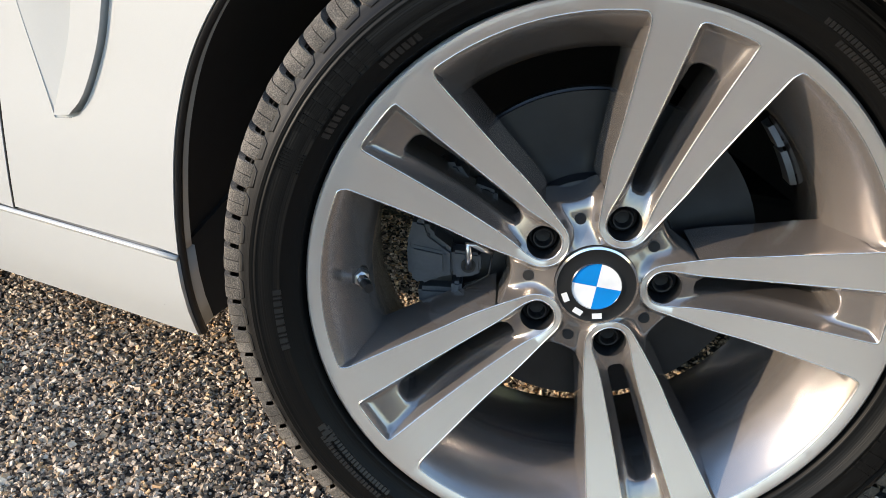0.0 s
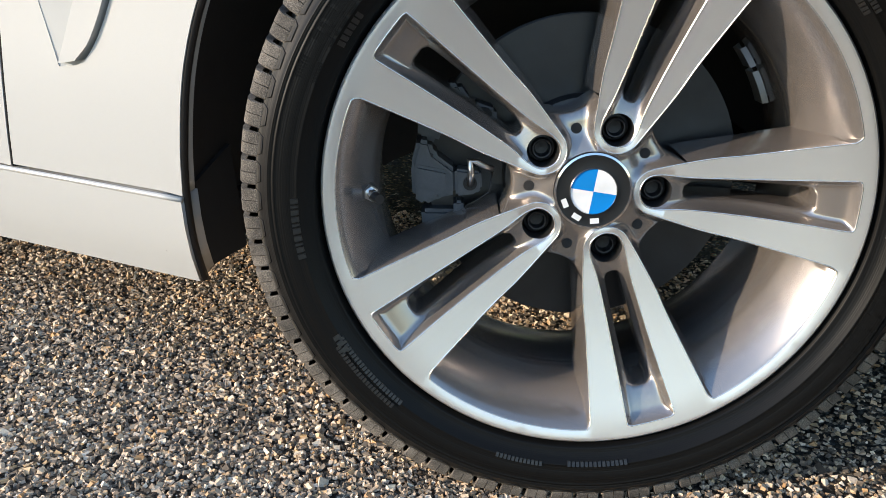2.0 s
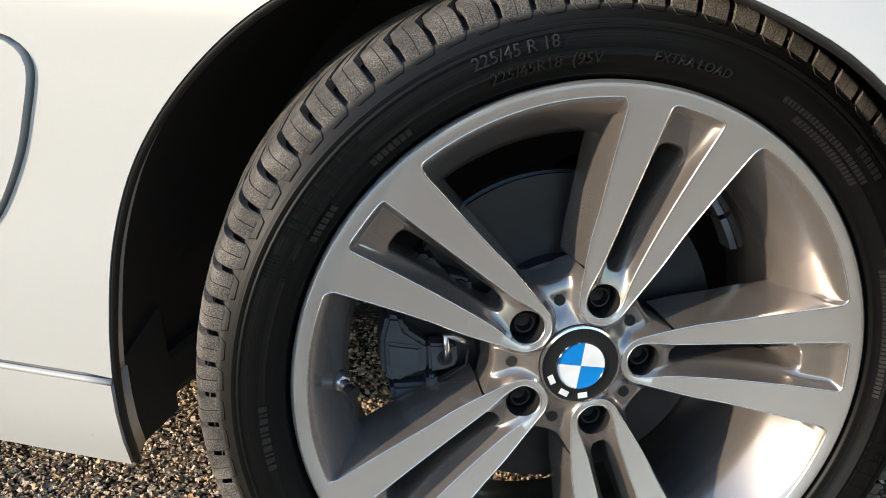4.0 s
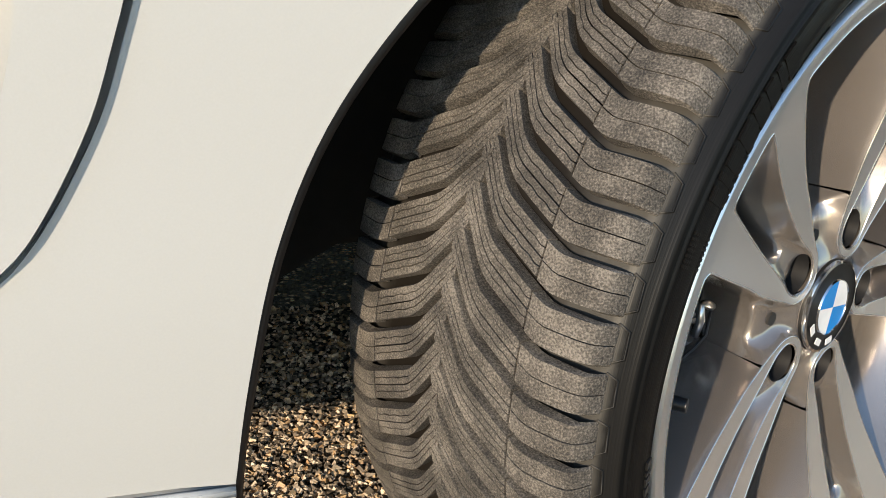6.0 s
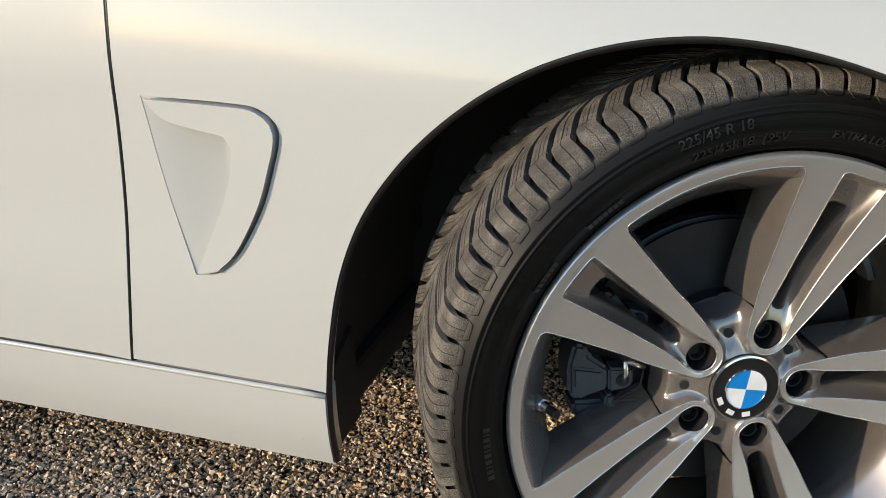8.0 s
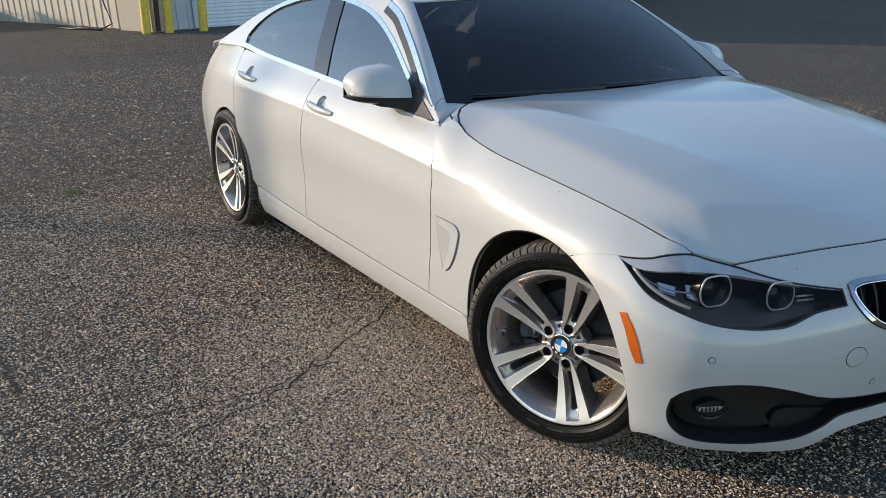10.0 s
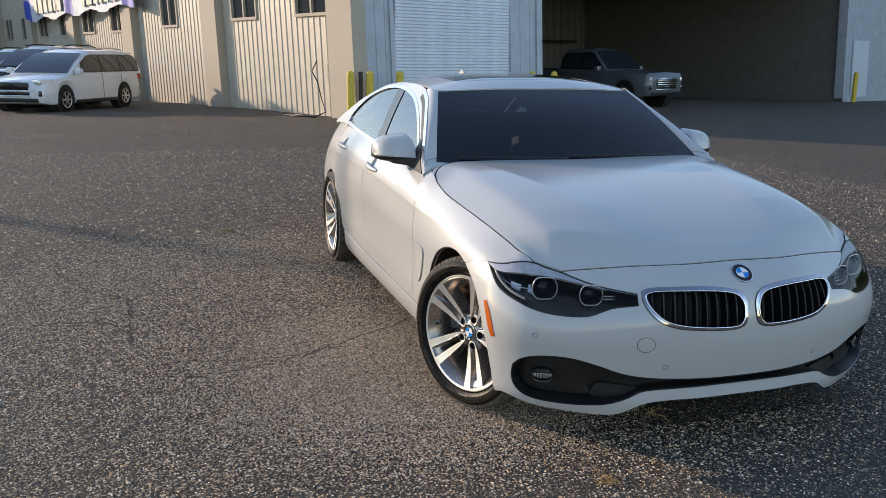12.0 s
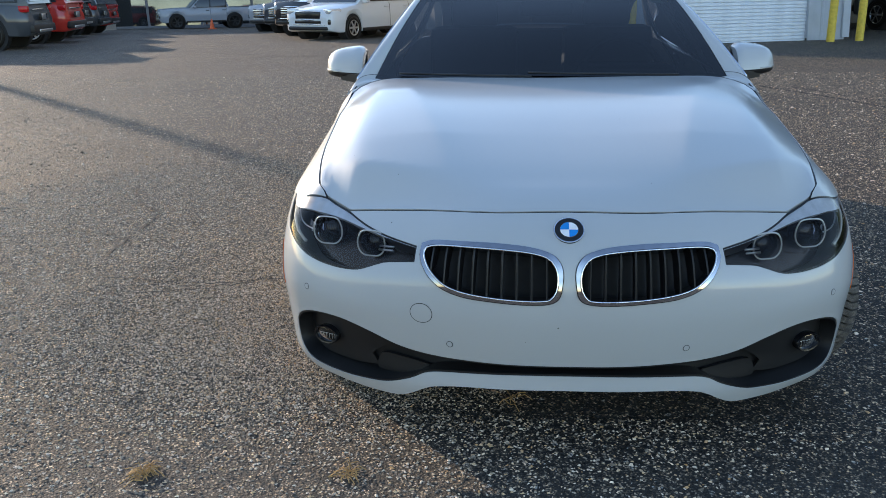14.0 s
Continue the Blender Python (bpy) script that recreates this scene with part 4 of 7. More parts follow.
        low = [q for q in f if min(e % n for e in q) >= mid]
        mir = part("door_mirror", (v, [q for q in f if q not in low]), PAINT, car, "white door mirror with a black base", 50)
        part("lower_shell", (v, low), BLACK, mir, "black underside of the mirror", 50)
        back = [v[q * n] for q in range(rows)] + [v[q * n + n - 1] for q in range(rows)][::-1]
        part("mirror_glass", ([(x + .006, y, z) for x, y, z in back], [tuple(range(2 * rows))]), CHROME, mir)
        strip = [(v[q * n + mid][0] + .0010, v[q * n + mid][1], v[q * n + mid][2] + .0045) for q in range(6, rows - 1)]
        part("indicator", tube(strip, .0028, 6), HALO, mir, "thin clear indicator strip", True)
        arm = []
        for y, x0, x1, z0, z1 in ((.79, -.88, -1.06, .898, .950), (.83, -.915, -1.07, .905, .950), (.87, -.945, -1.08, .914, .948), (.93, -.985, -1.08, .921, .946)):
            arm += [(x0, -k * y, z0), (x0, -k * y, z1), (x1, -k * y, z1), (x1, -k * y, z0)]
        g = [(4 * i + a, 4 * i + (a + 1) % 4, 4 * i + 4 + (a + 1) % 4, 4 * i + 4 + a) for i in range(3) for a in range(4)] + [(0, 1, 2, 3), (15, 14, 13, 12)]
        part("arm", (arm, g), BLACK, mir, smooth=50)
    # black sail panel ahead of the side glass, and the chrome and black strips up the pillar
    corner = line([(-.735, .8955), (-1.035, .908), (-1.005, 1.052), (-.955, 1.012), (-.86, .950)], .02, True, (0, 1, 2, 3, 4))
    both("corner_panel", flank, corner, BLACK, car, "black plastic corner panel at the mirror", step=(.04, .04), depth=.008, lift=.0045, out=(0, -1, .5))
    rise = line(frame_top[1:7], .04)
    t = np.gradient(rise, axis=0)
    down = np.stack([t[:, 1], -t[:, 0]], -1) / np.hypot(*t.T)[:, None]
    down = down * np.sign(-down[:, 1])[:, None]
    grow = np.clip(np.linspace(0, 6, len(rise)), .15, 1)[:, None]
    for name, mat, a, b, label in (("pillar_strip", CHROME, .000, .021, "satin chrome strip along the pillar"), ("pillar_seal", BLACK, .021, .046, "black seal along the pillar")):
        band = np.concatenate([rise + down * a * grow, (rise + down * b * grow)[::-1]])
        band[:, 1] = np.maximum(band[:, 1], .8925)
        both(name, flank, band, mat, car, label, step=(.03, .02), depth=.006, lift=.003 if a else .004, out=(0, -1, .5))
    # door handles
    for s0, zz in HANDLES:
        for k in (1, -1):
            y0 = body(np.array([s0]), np.array([zz]))[0][1]
            x = 1.372 - s0
            t = np.linspace(0, 1, 17)
            v, f, n = [], [], 12
            for q in t:
                out = .030 * math.sin(math.pi * np.clip(q, .03, .97)) ** .45
                w, h = .0075 + .004 * math.sin(math.pi * q), .009 + .008 * math.sin(math.pi * q)
                for j in range(n):
                    e = 2 * math.pi * j / n
                    v.append((x + .128 - .256 * q, k * (y0 + .006 - out - w * math.cos(e)), zz - .010 + .016 * q + h * math.sin(e)))
            for i in range(16):
                f += [(n * i + j, n * i + (j + 1) % n, n * i + n + (j + 1) % n, n * i + n + j) for j in range(n)]
            f += [tuple(range(n)), tuple(range(16 * n, 17 * n))[::-1]]
            part("door_handle", (v, f), PAINT, car, smooth=60)


def build_inside(car):
    """What shows darkly through the glass, and the underbody."""
    part("dashboard", boxes(((.45, 1.36, .12), (-.98, 0, .86)), ((.25, .42, .10), (-1.1, .36, .92)), bevel=.03), CLOTH, car, smooth=40)
    for y in (.36, -.36):
        part("front_seat", boxes(((.50, .50, .16), (-1.62, y, .50)), ((.14, .48, .62), (-1.92, y, .80)), ((.10, .26, .17), (-1.98, y, 1.17)), bevel=.05), CLOTH, car, "dark front seat with headrest", 50)
    part("rear_seat", boxes(((.5, 1.2, .15), (-2.55, 0, .55)), ((.14, 1.2, .5), (-2.85, 0, .80)), bevel=.05), CLOTH, car, smooth=50)
    part("steering_wheel", tube([(-1.30 + .05 * math.sin(t), .36 + .185 * math.cos(t), .90 + .18 * math.sin(t)) for t in np.linspace(0, 2 * math.pi, 33)[:-1]], .015, 8, True), CLOTH, car, smooth=True)
    part("rear_view_mirror", boxes(((.03, .24, .065), (-1.22, 0, 1.215)), bevel=.012), CLOTH, car, smooth=40)
    part("cabin_floor", boxes(((2.6, 1.5, .05), (-1.75, 0, .36)), ((.04, 1.5, .56), (-.72, 0, .62)), ((.04, 1.3, .6), (-3.1, 0, .62))), LINER, car)
    part("underbody", boxes(((1.92, 1.70, .06), (-1.41, 0, .21)), ((1.3, .95, .06), (-.2, 0, .27)), ((1.5, .95, .08), (-3.0, 0, .26)), ((.25, 1.0, .05), (.42, 0, .27)), bevel=.01), LINER, car)
    for arch, x0, z0 in ((FRONT_ARCH, -.045, .285), (rear_arch(), -2.80, .30)):
        rim = body(*line([(a, max(b, .17)) for a, b in arch], .025).T)
        for k in (1, -1):
            v, f, n = [], [], len(rim)
            for x, y, z in rim:
                dx, dz = x - x0, z - z0
                for grow, yy in ((1.0, -y - .004), (1.035, -y - .03), (1.06, .72), (1.07, .52)):
                    v.append((x0 + dx * grow, -k * yy, z0 + dz * grow if dz > 0 else z))
                v.append((x0 + dx * .1, -k * .47, z0 + .1 + dz * .1))
            for i in range(n - 1):
                f += [(5 * i + j, 5 * i + j + 1, 5 * i + 6 + j, 5 * i + 5 + j) for j in range(4)]
            part("arch_liner", (v, f), LINER, car, smooth=50)
    # black end of the sill toward the wheel
    for k in (1, -1):
        p = [(-.447, -k * .862, .162), (-.447, -k * .885, .262), (-.447, -k * .80, .30), (-.447, -k * .78, .166)]
        q = [(x - .02, y, z) for x, y, z in p]
        part("mud_flap", (p + q, [(0, 1, 2, 3), (7, 6, 5, 4), (0, 4, 5, 1), (1, 5, 6, 2), (2, 6, 7, 3), (3, 7, 4, 0)]), LINER, car)


def roundel(name, r, m, parent, label):
    """The round badge: black ring with a bright rim, two blue and two white quarters."""
    ob = part(name, revolve([(r, -.004), (r, .0015), (r * .96, .003), (r * .92, .0025), (r * .60, .004)], 48), BLACK, parent, label, 50)
    ob.matrix_local = m
    part("badge_rim", joined(revolve([(r * 1.0, 0), (r * 1.01, .003), (r * .955, .0036)], 48), revolve([(r * .585, .0035), (r * .60, .0052), (r * .625, .0036)], 48)), CHROME, ob, smooth=60)
    for j in range(4):
        a0 = math.pi / 2 * j
        pts = [(0, 0, .0046)] + [(r * .59 * math.cos(a0 + t), r * .59 * math.sin(a0 + t), .0043) for t in np.linspace(0, math.pi / 2, 10)]
        part("badge_quarter", (pts, [tuple(range(11))]), BLUE if j % 2 else WHITE, ob)
    return ob


# ---- wheels: built flat, axle along z, outer face up ----
def face_z(r):
    """The dished outer face of the spokes."""
    return herm((0, .03, .06, .10, .15, .20, .236, .246, .26), (.002, .001, .0, .004, .012, .023, .032, .034, .034), r)


def wheel_face(x, y):
    return np.stack([x, y, face_z(np.hypot(x, y))], -1)


def turned(points, a):
    c, s = math.cos(a), math.sin(a)
    p = np.array(points, float)
    return np.stack([p[:, 0] * c - p[:, 1] * s, p[:, 0] * s + p[:, 1] * c], -1)


def loft(loops):
    """Walls through closed loops of equal length."""
    n = len(loops[0])
    v = [tuple(p) for q in loops for p in q]
    f = []
    for k in range(len(loops) - 1):
        f += [(k * n + i, k * n + (i + 1) % n, (k + 1) * n + (i + 1) % n, (k + 1) * n + i) for i in range(n)]
    return v, f


def resampled(loop, n):
    p = np.vstack([loop, loop[:1]])
    d = np.r_[0, np.cumsum(np.hypot(*np.diff(p, axis=0).T))]
    t = np.linspace(0, d[-1], n + 1)[:-1]
    return np.stack([np.interp(t, d, p[:, 0]), np.interp(t, d, p[:, 1])], -1)


def gap_to(loop, x, y):
    """Distance of points to a closed outline."""
    a = loop
    d = np.roll(loop, -1, 0) - a
    out = np.full(len(x), 9.0)
    p = np.stack([x, y], -1)
    for q, e in zip(a, d):
        t = np.clip(((p - q) @ e) / (e @ e + 1e-12), 0, 1)
        w = p - q - t[:, None] * e
        out = np.minimum(out, np.hypot(w[:, 0], w[:, 1]))
    return out


TURN = -math.radians(.8)
HALF = math.radians(36)
BOLT_R = .0600


def pair_side():
    """Half the outline of a pair of spokes: from its rounded end at the hub to the rim, y > 0."""
    tip = [(.0605 + .0222 * math.cos(t), .0222 * math.sin(t)) for t in np.radians((180, 165, 150, 135, 120, 106))]
    arc = math.radians(21.1)
    flank = [(.1040, .0334), (.1343, .0482), (.1744, .0662), (.2300 * math.cos(arc), .2300 * math.sin(arc) + .0012)]
    flank = [tuple(q) for q in turned([(x, -y) for x, y in flank], HALF)]
    return line(tip + flank, .0035)


def spokes():
    """The alloy spider: turned face (first material) and painted walls, valleys and pockets (second)."""
    half = pair_side()
    arc = math.radians(20.6)
    rim = np.array([(.2372 * math.cos(t), .2372 * math.sin(t)) for t in np.linspace(-arc, arc, 33)])
    low = turned(half, -HALF)
    window = np.concatenate([low, rim, (low * (1, -1))[::-1]])
    star = np.concatenate([turned(window[1:], HALF + k * 2 * HALF + TURN) for k in range(5)])
    drop = [(.2345, -.0236), (.2362, -.020), (.2368, 0), (.2362, .020), (.2345, .0236), (.19, .0206), (.145, .0178), (.10, .0158), (.082, .0158), (.071, .0166), (.060, .0165), (.0495, .0128), (.0440, 0)]
    drop = line(drop + [(x, -y) for x, y in drop[5:-1][::-1]], .0035, True)
    drops = [turned(drop, k * 2 * HALF + TURN) for k in range(5)]
    outer = np.array([(.2455 * math.cos(a), .2455 * math.sin(a)) for a in np.linspace(0, 2 * math.pi, 181)[:-1]])
    v, f, _ = sheet(wheel_face, outer, [star, *drops], step=(.008, .008), depth=0)
    face = ([tuple(q) for q in v], f)
    walls = []
    # the valley round the hub, filleted into the ends of the spokes
    cut = np.hypot(*low.T) < .0900
    foot = low[cut]
    end = foot[-1]
    t = np.linspace(1, -1, 15)[1:-1]
    arch = np.stack([.0730 + (end[0] - .0730) * np.abs(t) ** 2.2, end[1] * t], -1)
    bay = np.concatenate([foot, arch, (foot * (1, -1))[::-1][:-1]])
    loop = np.concatenate([turned(bay, HALF + k * 2 * HALF + TURN) for k in range(5)])
    core = np.array([(.0366 * math.cos(a), .0366 * math.sin(a)) for a in np.linspace(0, 2 * math.pi, 61)[:-1]])

    def valley(x, y):
        r = np.hypot(x, y)
        d = gap_to(star, x, y)
        deep = herm((.036, .041, .052, .075, .09), (.0028, .0045, .0095, .0125, .013), r)
        k = np.clip(1 - d / .0105, 0, 1) ** 2.6
        a = np.mod(np.arctan2(y, x) - TURN - HALF + HALF, 2 * HALF) - HALF
        lip = np.clip((r * np.cos(a) - .064) / .012, 0, 1) ** 2 * np.clip(d / .006, 0, 1)
        return np.stack([x, y, face_z(r) - deep * (1 - k) - .0045 * lip], -1)
    v, f, _ = sheet(valley, loop, [core], step=(.0024, .0024), depth=0)
    walls.append(([tuple(q) for q in v], f))
    edge = np.concatenate([foot[-1:], arch, (foot * (1, -1))[-1:]])
    for k in range(5):
        a = HALF + k * 2 * HALF + TURN
        rows = []
        top = valley(*turned(edge, a).T)
        for dx, dz in ((0, 0), (.0016, -.0022), (.0022, -.006), (.0015, -.045)):
            q = turned(edge + (dx, 0), a)
            rows.append(np.stack([q[:, 0], q[:, 1], top[:, 2] + dz], -1))
        walls.append(strip_of(rows))
        # flanks and the dish at the rim
        far = low[np.hypot(*low.T) > .0865]
        base = np.concatenate([far, rim, (far * (1, -1))[::-1]])
        r = np.hypot(*base.T)
        rows = []
        for q in (0, .03, .12, .3, .5, .75, 1.0, 1.4):
            e = np.clip((r - .222) / .014, 0, 1)
            e = e * e * (3 - 2 * e)
            shrink = 1 - (.150 * min(q, 1) ** .8) * e
            w = (.004 + .0040 * np.clip((r - .09) / .1, 0, 1)) * min(q, 1) ** .7 * (1 - e)
            side = np.sign(base[:, 1])
            now = np.stack([base[:, 0] * shrink, (base[:, 1] - side * w) * shrink], -1)
            rows.append(np.stack([*turned(now, a).T, face_z(r) - q * (.046 + .012 * e)], -1))
        walls.append(strip_of(rows))
    # pockets between the two spokes of a pair
    slot = [(.0860, 0), (.0872, .0055), (.0930, .0085), (.145, .0108), (.192, .0128), (.2030, .0124), (.2065, .0080), (.2070, 0)]
    slot = line(slot + [(x, -y) for x, y in slot[1:-1][::-1]], .004, True)
    ring = np.array([(BOLT_R + .0150 * math.cos(a), .0150 * math.sin(a)) for a in np.linspace(0, 2 * math.pi, 33)[:-1]])

    def pocket(x, y):
        r = np.hypot(x, y)
        d = gap_to(drop, x, y)
        deep = herm((.04, .074, .084, .10, .19, .212, .235), (.004, .005, .0085, .0165, .0175, .0115, .0085), x)
        k = np.clip(1 - d / (.0065 + .0015 * np.clip((x - .09) / .02, 0, 1)), 0, 1) ** 1.7
        return np.stack([x, y, face_z(r) - deep * (1 - k)], -1)
    v, f, _ = sheet(pocket, drop, [ring, slot], step=(.0026, .0024), depth=0)
    v = np.array(v)
    rim_of = pocket(*slot.T)
    for k in range(5):
        a = k * 2 * HALF + TURN
        walls.append(([(*turned(q[None, :2], a)[0], q[2]) for q in v], f))
        rows = []
        for inset, dz in ((0, 0), (.0012, -.0025), (.0016, -.008), (.0016, -.045)):
            c = np.array((.146, 0))
            q = c + (slot - c) * (1 - np.array((inset / .057, inset / .008)))
            rows.append(np.stack([*turned(q, a).T, rim_of[:, 2] + dz], -1))
        walls.append(loft(rows))
    hub = revolve([(.0366, -.0018), (.0366, -.012)], 60)
    wall = joined(*walls, hub)
    edges = [tube([(x, y, float(face_z(math.hypot(x, y))) - .0004) for x, y in resampled(q, len(q))], .0008, 5, True) for q in (star, *drops)]
    bm = bmesh.new()
    for shape, mat in ((face, 0), (wall, 1)):
        vs = [bm.verts.new(p) for p in shape[0]]
        for q in shape[1]:
            if len({tuple(np.round(shape[0][i], 7)) for i in q}) > 2:
                fc = bm.faces.new([vs[i] for i in q])
                fc.material_index = mat
    bmesh.ops.remove_doubles(bm, verts=bm.verts, dist=2e-5)
    bmesh.ops.recalc_face_normals(bm, faces=bm.faces)
    return bm, edges


def strip_of(rows):
    """Walls through open lines of equal length."""
    n = len(rows[0])
    v = [tuple(p) for q in rows for p in q]
    f = [(k * n + i, k * n + i + 1, (k + 1) * n + i + 1, (k + 1) * n + i) for k in range(len(rows) - 1) for i in range(n - 1)]
    return v, f


RIM_PROFILE = [(.2455, .034), (.2478, .0342), (.2496, .0328), (.2504, .0295), (.2500, .0250), (.2480, .0200), (.2395, .0180), (.2365, .010), (.2310, -.004), (.2270, -.03), (.2220, -.09), (.2230, -.15), (.2340, -.168), (.2460, -.170)]
DISH = [(.2345, .0225), (.2240, .004), (.2090, -.018), (.2035, -.032), (.2020, -.06), (.2040, -.105), (.2130, -.140), (.2160, -.160), (.2340, -.170)]
TYRE_PROFILE = [(.2415, .0150), (.2490, .0180), (.2512, .0225), (.2532, .0290), (.2552, .0335), (.2562, .0352), (.2572, .0349), (.2640, .0412), (.2690, .0445), (.2697, .0453), (.2704, .0449), (.2760, .0470), (.2860, .0478), (.2895, .0470), (.2903, .0478), (.2911, .0467), (.2930, .0455), (.2938, .0470), (.2946, .0452), (.2952, .0466), (.2962, .0446), (.3020, .0405), (.3065, .0368), (.3082, .0320), (.3105, .0200), (.3140, .0080), (.3170, -.01), (.3185, -.04), (.3190, -.067)]
AXIS_Z = -.067


def tyre_shape():
    rows = TYRE_PROFILE + [(r, 2 * AXIS_Z - z) for r, z in TYRE_PROFILE[::-1][1:]]
    return settled(revolve(rows, 160))


def settled(shape):
    """Flattens the foot of the tyre where it stands."""
    v, f = shape
    out = []
    for x, y, z in v:
        under = -y - .3165
        if under > 0:
            y = -.3165 - under * .05
        out.append((x, y, z))
    return out, f


def tread_shape():
    """Arrow-shaped ribs with sipes, alternating left and right of the middle."""
    v, f = [], []
    count, top, base = 75, .3272, .3188
    cs = np.array([-.0035, .002, .006, .010, .014, .0175, .0205, .0245, .0285, .034, .040, .046, .052, .0575, .0605])
    sh = np.array([.0617, .0655, .0695, .0735, .079, .085, .091, .0955, .0990, .1012, .1030, .1040])
    path_c = (-.01, 0, .0185, .022, .0275, .064, .069, .0735, .11)
    path_a = (-.0125, 0, .0235, .0272, .0315, .0482, .0502, .0510, .0505)

    def strip(c, side, a0, w0, w1, lo, hi, zig=(0, 0)):
        """One rib piece: c across, from lo to hi of its width; zig sways its edges."""
        b = len(v)
        wob = random.uniform(-.0003, .0003)
        for i, ci in enumerate(c):
            w = w0 + (w1 - w0) * np.clip(ci / .08, 0, 1)
            drop = herm((0, .06, .085, .094, .0990, .1012, .1030, .1040), (0, .0006, .0026, .0046, .0068, .0096, .0150, .0195), max(ci, 0))
            zz = AXIS_Z + side * ci
            sway = .022 * (1 if i % 2 else -1)
            for edge, rr, mv in ((lo + zig[0] * sway, base, -.12), (lo + zig[0] * sway, top, 0), (hi + zig[1] * sway, top, 0), (hi + zig[1] * sway, base, .12)):
                a = (a0 + np.interp(ci, path_c, path_a) + w * (edge + mv * (.5 if edge in (0, 1) else 0))) / top
                r = (rr - drop if rr == top else min(rr - .35 * drop, top - drop - .004)) + wob
                v.append((r * math.cos(a), r * math.sin(a), zz))
        k = len(c)
        for i in range(k - 1):
            for j in range(3):
                q = (b + 4 * i + j, b + 4 * i + j + 1, b + 4 * i + 5 + j, b + 4 * i + 4 + j)
                f.append(q if side < 0 else q[::-1])
        f.append((b, b + 1, b + 2, b + 3) if side < 0 else (b + 3, b + 2, b + 1, b))
        e = b + 4 * (k - 1)
        f.append((e + 3, e + 2, e + 1, e) if side < 0 else (e, e + 1, e + 2, e + 3))

    pitch = 2 * math.pi * top / count
    for i in range(count):
        for side in (1, -1):
            a0 = i * pitch + (pitch / 2 if side > 0 else 0)
            w0, w1 = pitch * .70, pitch * .72
            strip(cs, side, a0, w0, w1, 0, .228, (0, 1))
            strip(cs, side, a0, w0, w1, .258, .480, (1, 0))
            strip(cs, side, a0, w0, w1, .53, .738, (0, 1))
            strip(cs, side, a0, w0, w1, .768, 1, (1, 0))
            strip(sh, side, a0, w1, pitch * .76, 0, .485)
            strip(sh, side, a0, w1, pitch * .76, .515, 1)
    return settled((v, f))


def shoulder_marks():
    """Raised arrow ridges between the shoulder blocks and the sidewall's rib lines."""
    shapes = []
    count = 75
    for i in range(count):
        w = 2 * math.pi / count
        a = w * (i + .5) + .0505 / .3272
        pts = []
        for da, r, z in ((-.06 * w, .3072, .0362), (.06 * w, .3025, .0402), (.62 * w, .3020, .0406), (.74 * w, .3072, .0362)):
            pts.append((r * math.cos(a + da), r * math.sin(a + da), z))
        shapes.append(tube(pts, .0008, 4))
    return settled(joined(*shapes))


def arc_text(words, r, a0, size, z, rise=.0012):
    """Words along the sidewall, from angle a0 on, clockwise."""
    cu = bpy.data.curves.new("words", "FONT")
    cu.body, cu.size, cu.extrude, cu.resolution_u = words, size, rise, 2
    ob = bpy.data.objects.new("words", cu)
    scene.collection.objects.link(ob)
    me = bpy.data.meshes.new_from_object(ob.evaluated_get(bpy.context.evaluated_depsgraph_get()))
    v = []
    for q in me.vertices:
        a, rr = a0 - q.co.x / r, r + q.co.y
        zz = np.interp(rr, [p[0] for p in TYRE_PROFILE[:23]], [p[1] for p in TYRE_PROFILE[:23]])
        v.append((rr * math.cos(a), rr * math.sin(a), zz + q.co.z + z))
    f = [tuple(p.vertices) for p in me.polygons]
    bpy.data.objects.remove(ob)
    bpy.data.meshes.remove(me)
    return v, f


def arc_bars(r, a0, widths, gap, h, rise=.0013):
    """Plain raised bars in place of lettering that is not to be read."""
    shapes, a = [], a0
    for w in widths:
        v = []
        for k in range(5):
            b = a - w / r * k / 4
            for rr, dz in ((r - h / 2, -.001), (r - h / 2, rise), (r + h / 2, rise), (r + h / 2, -.001)):
                zz = np.interp(rr, [p[0] for p in TYRE_PROFILE[:23]], [p[1] for p in TYRE_PROFILE[:23]])
                v.append((rr * math.cos(b), rr * math.sin(b), zz + dz))
        f = [(4 * i + j, 4 * i + 4 + j, 4 * i + 5 + j, 4 * i + 1 + j) for i in range(4) for j in range(3)] + [(0, 1, 2, 3), (19, 18, 17, 16)]
        shapes.append((v, f))
        a -= (w + gap) / r
    return joined(*shapes)


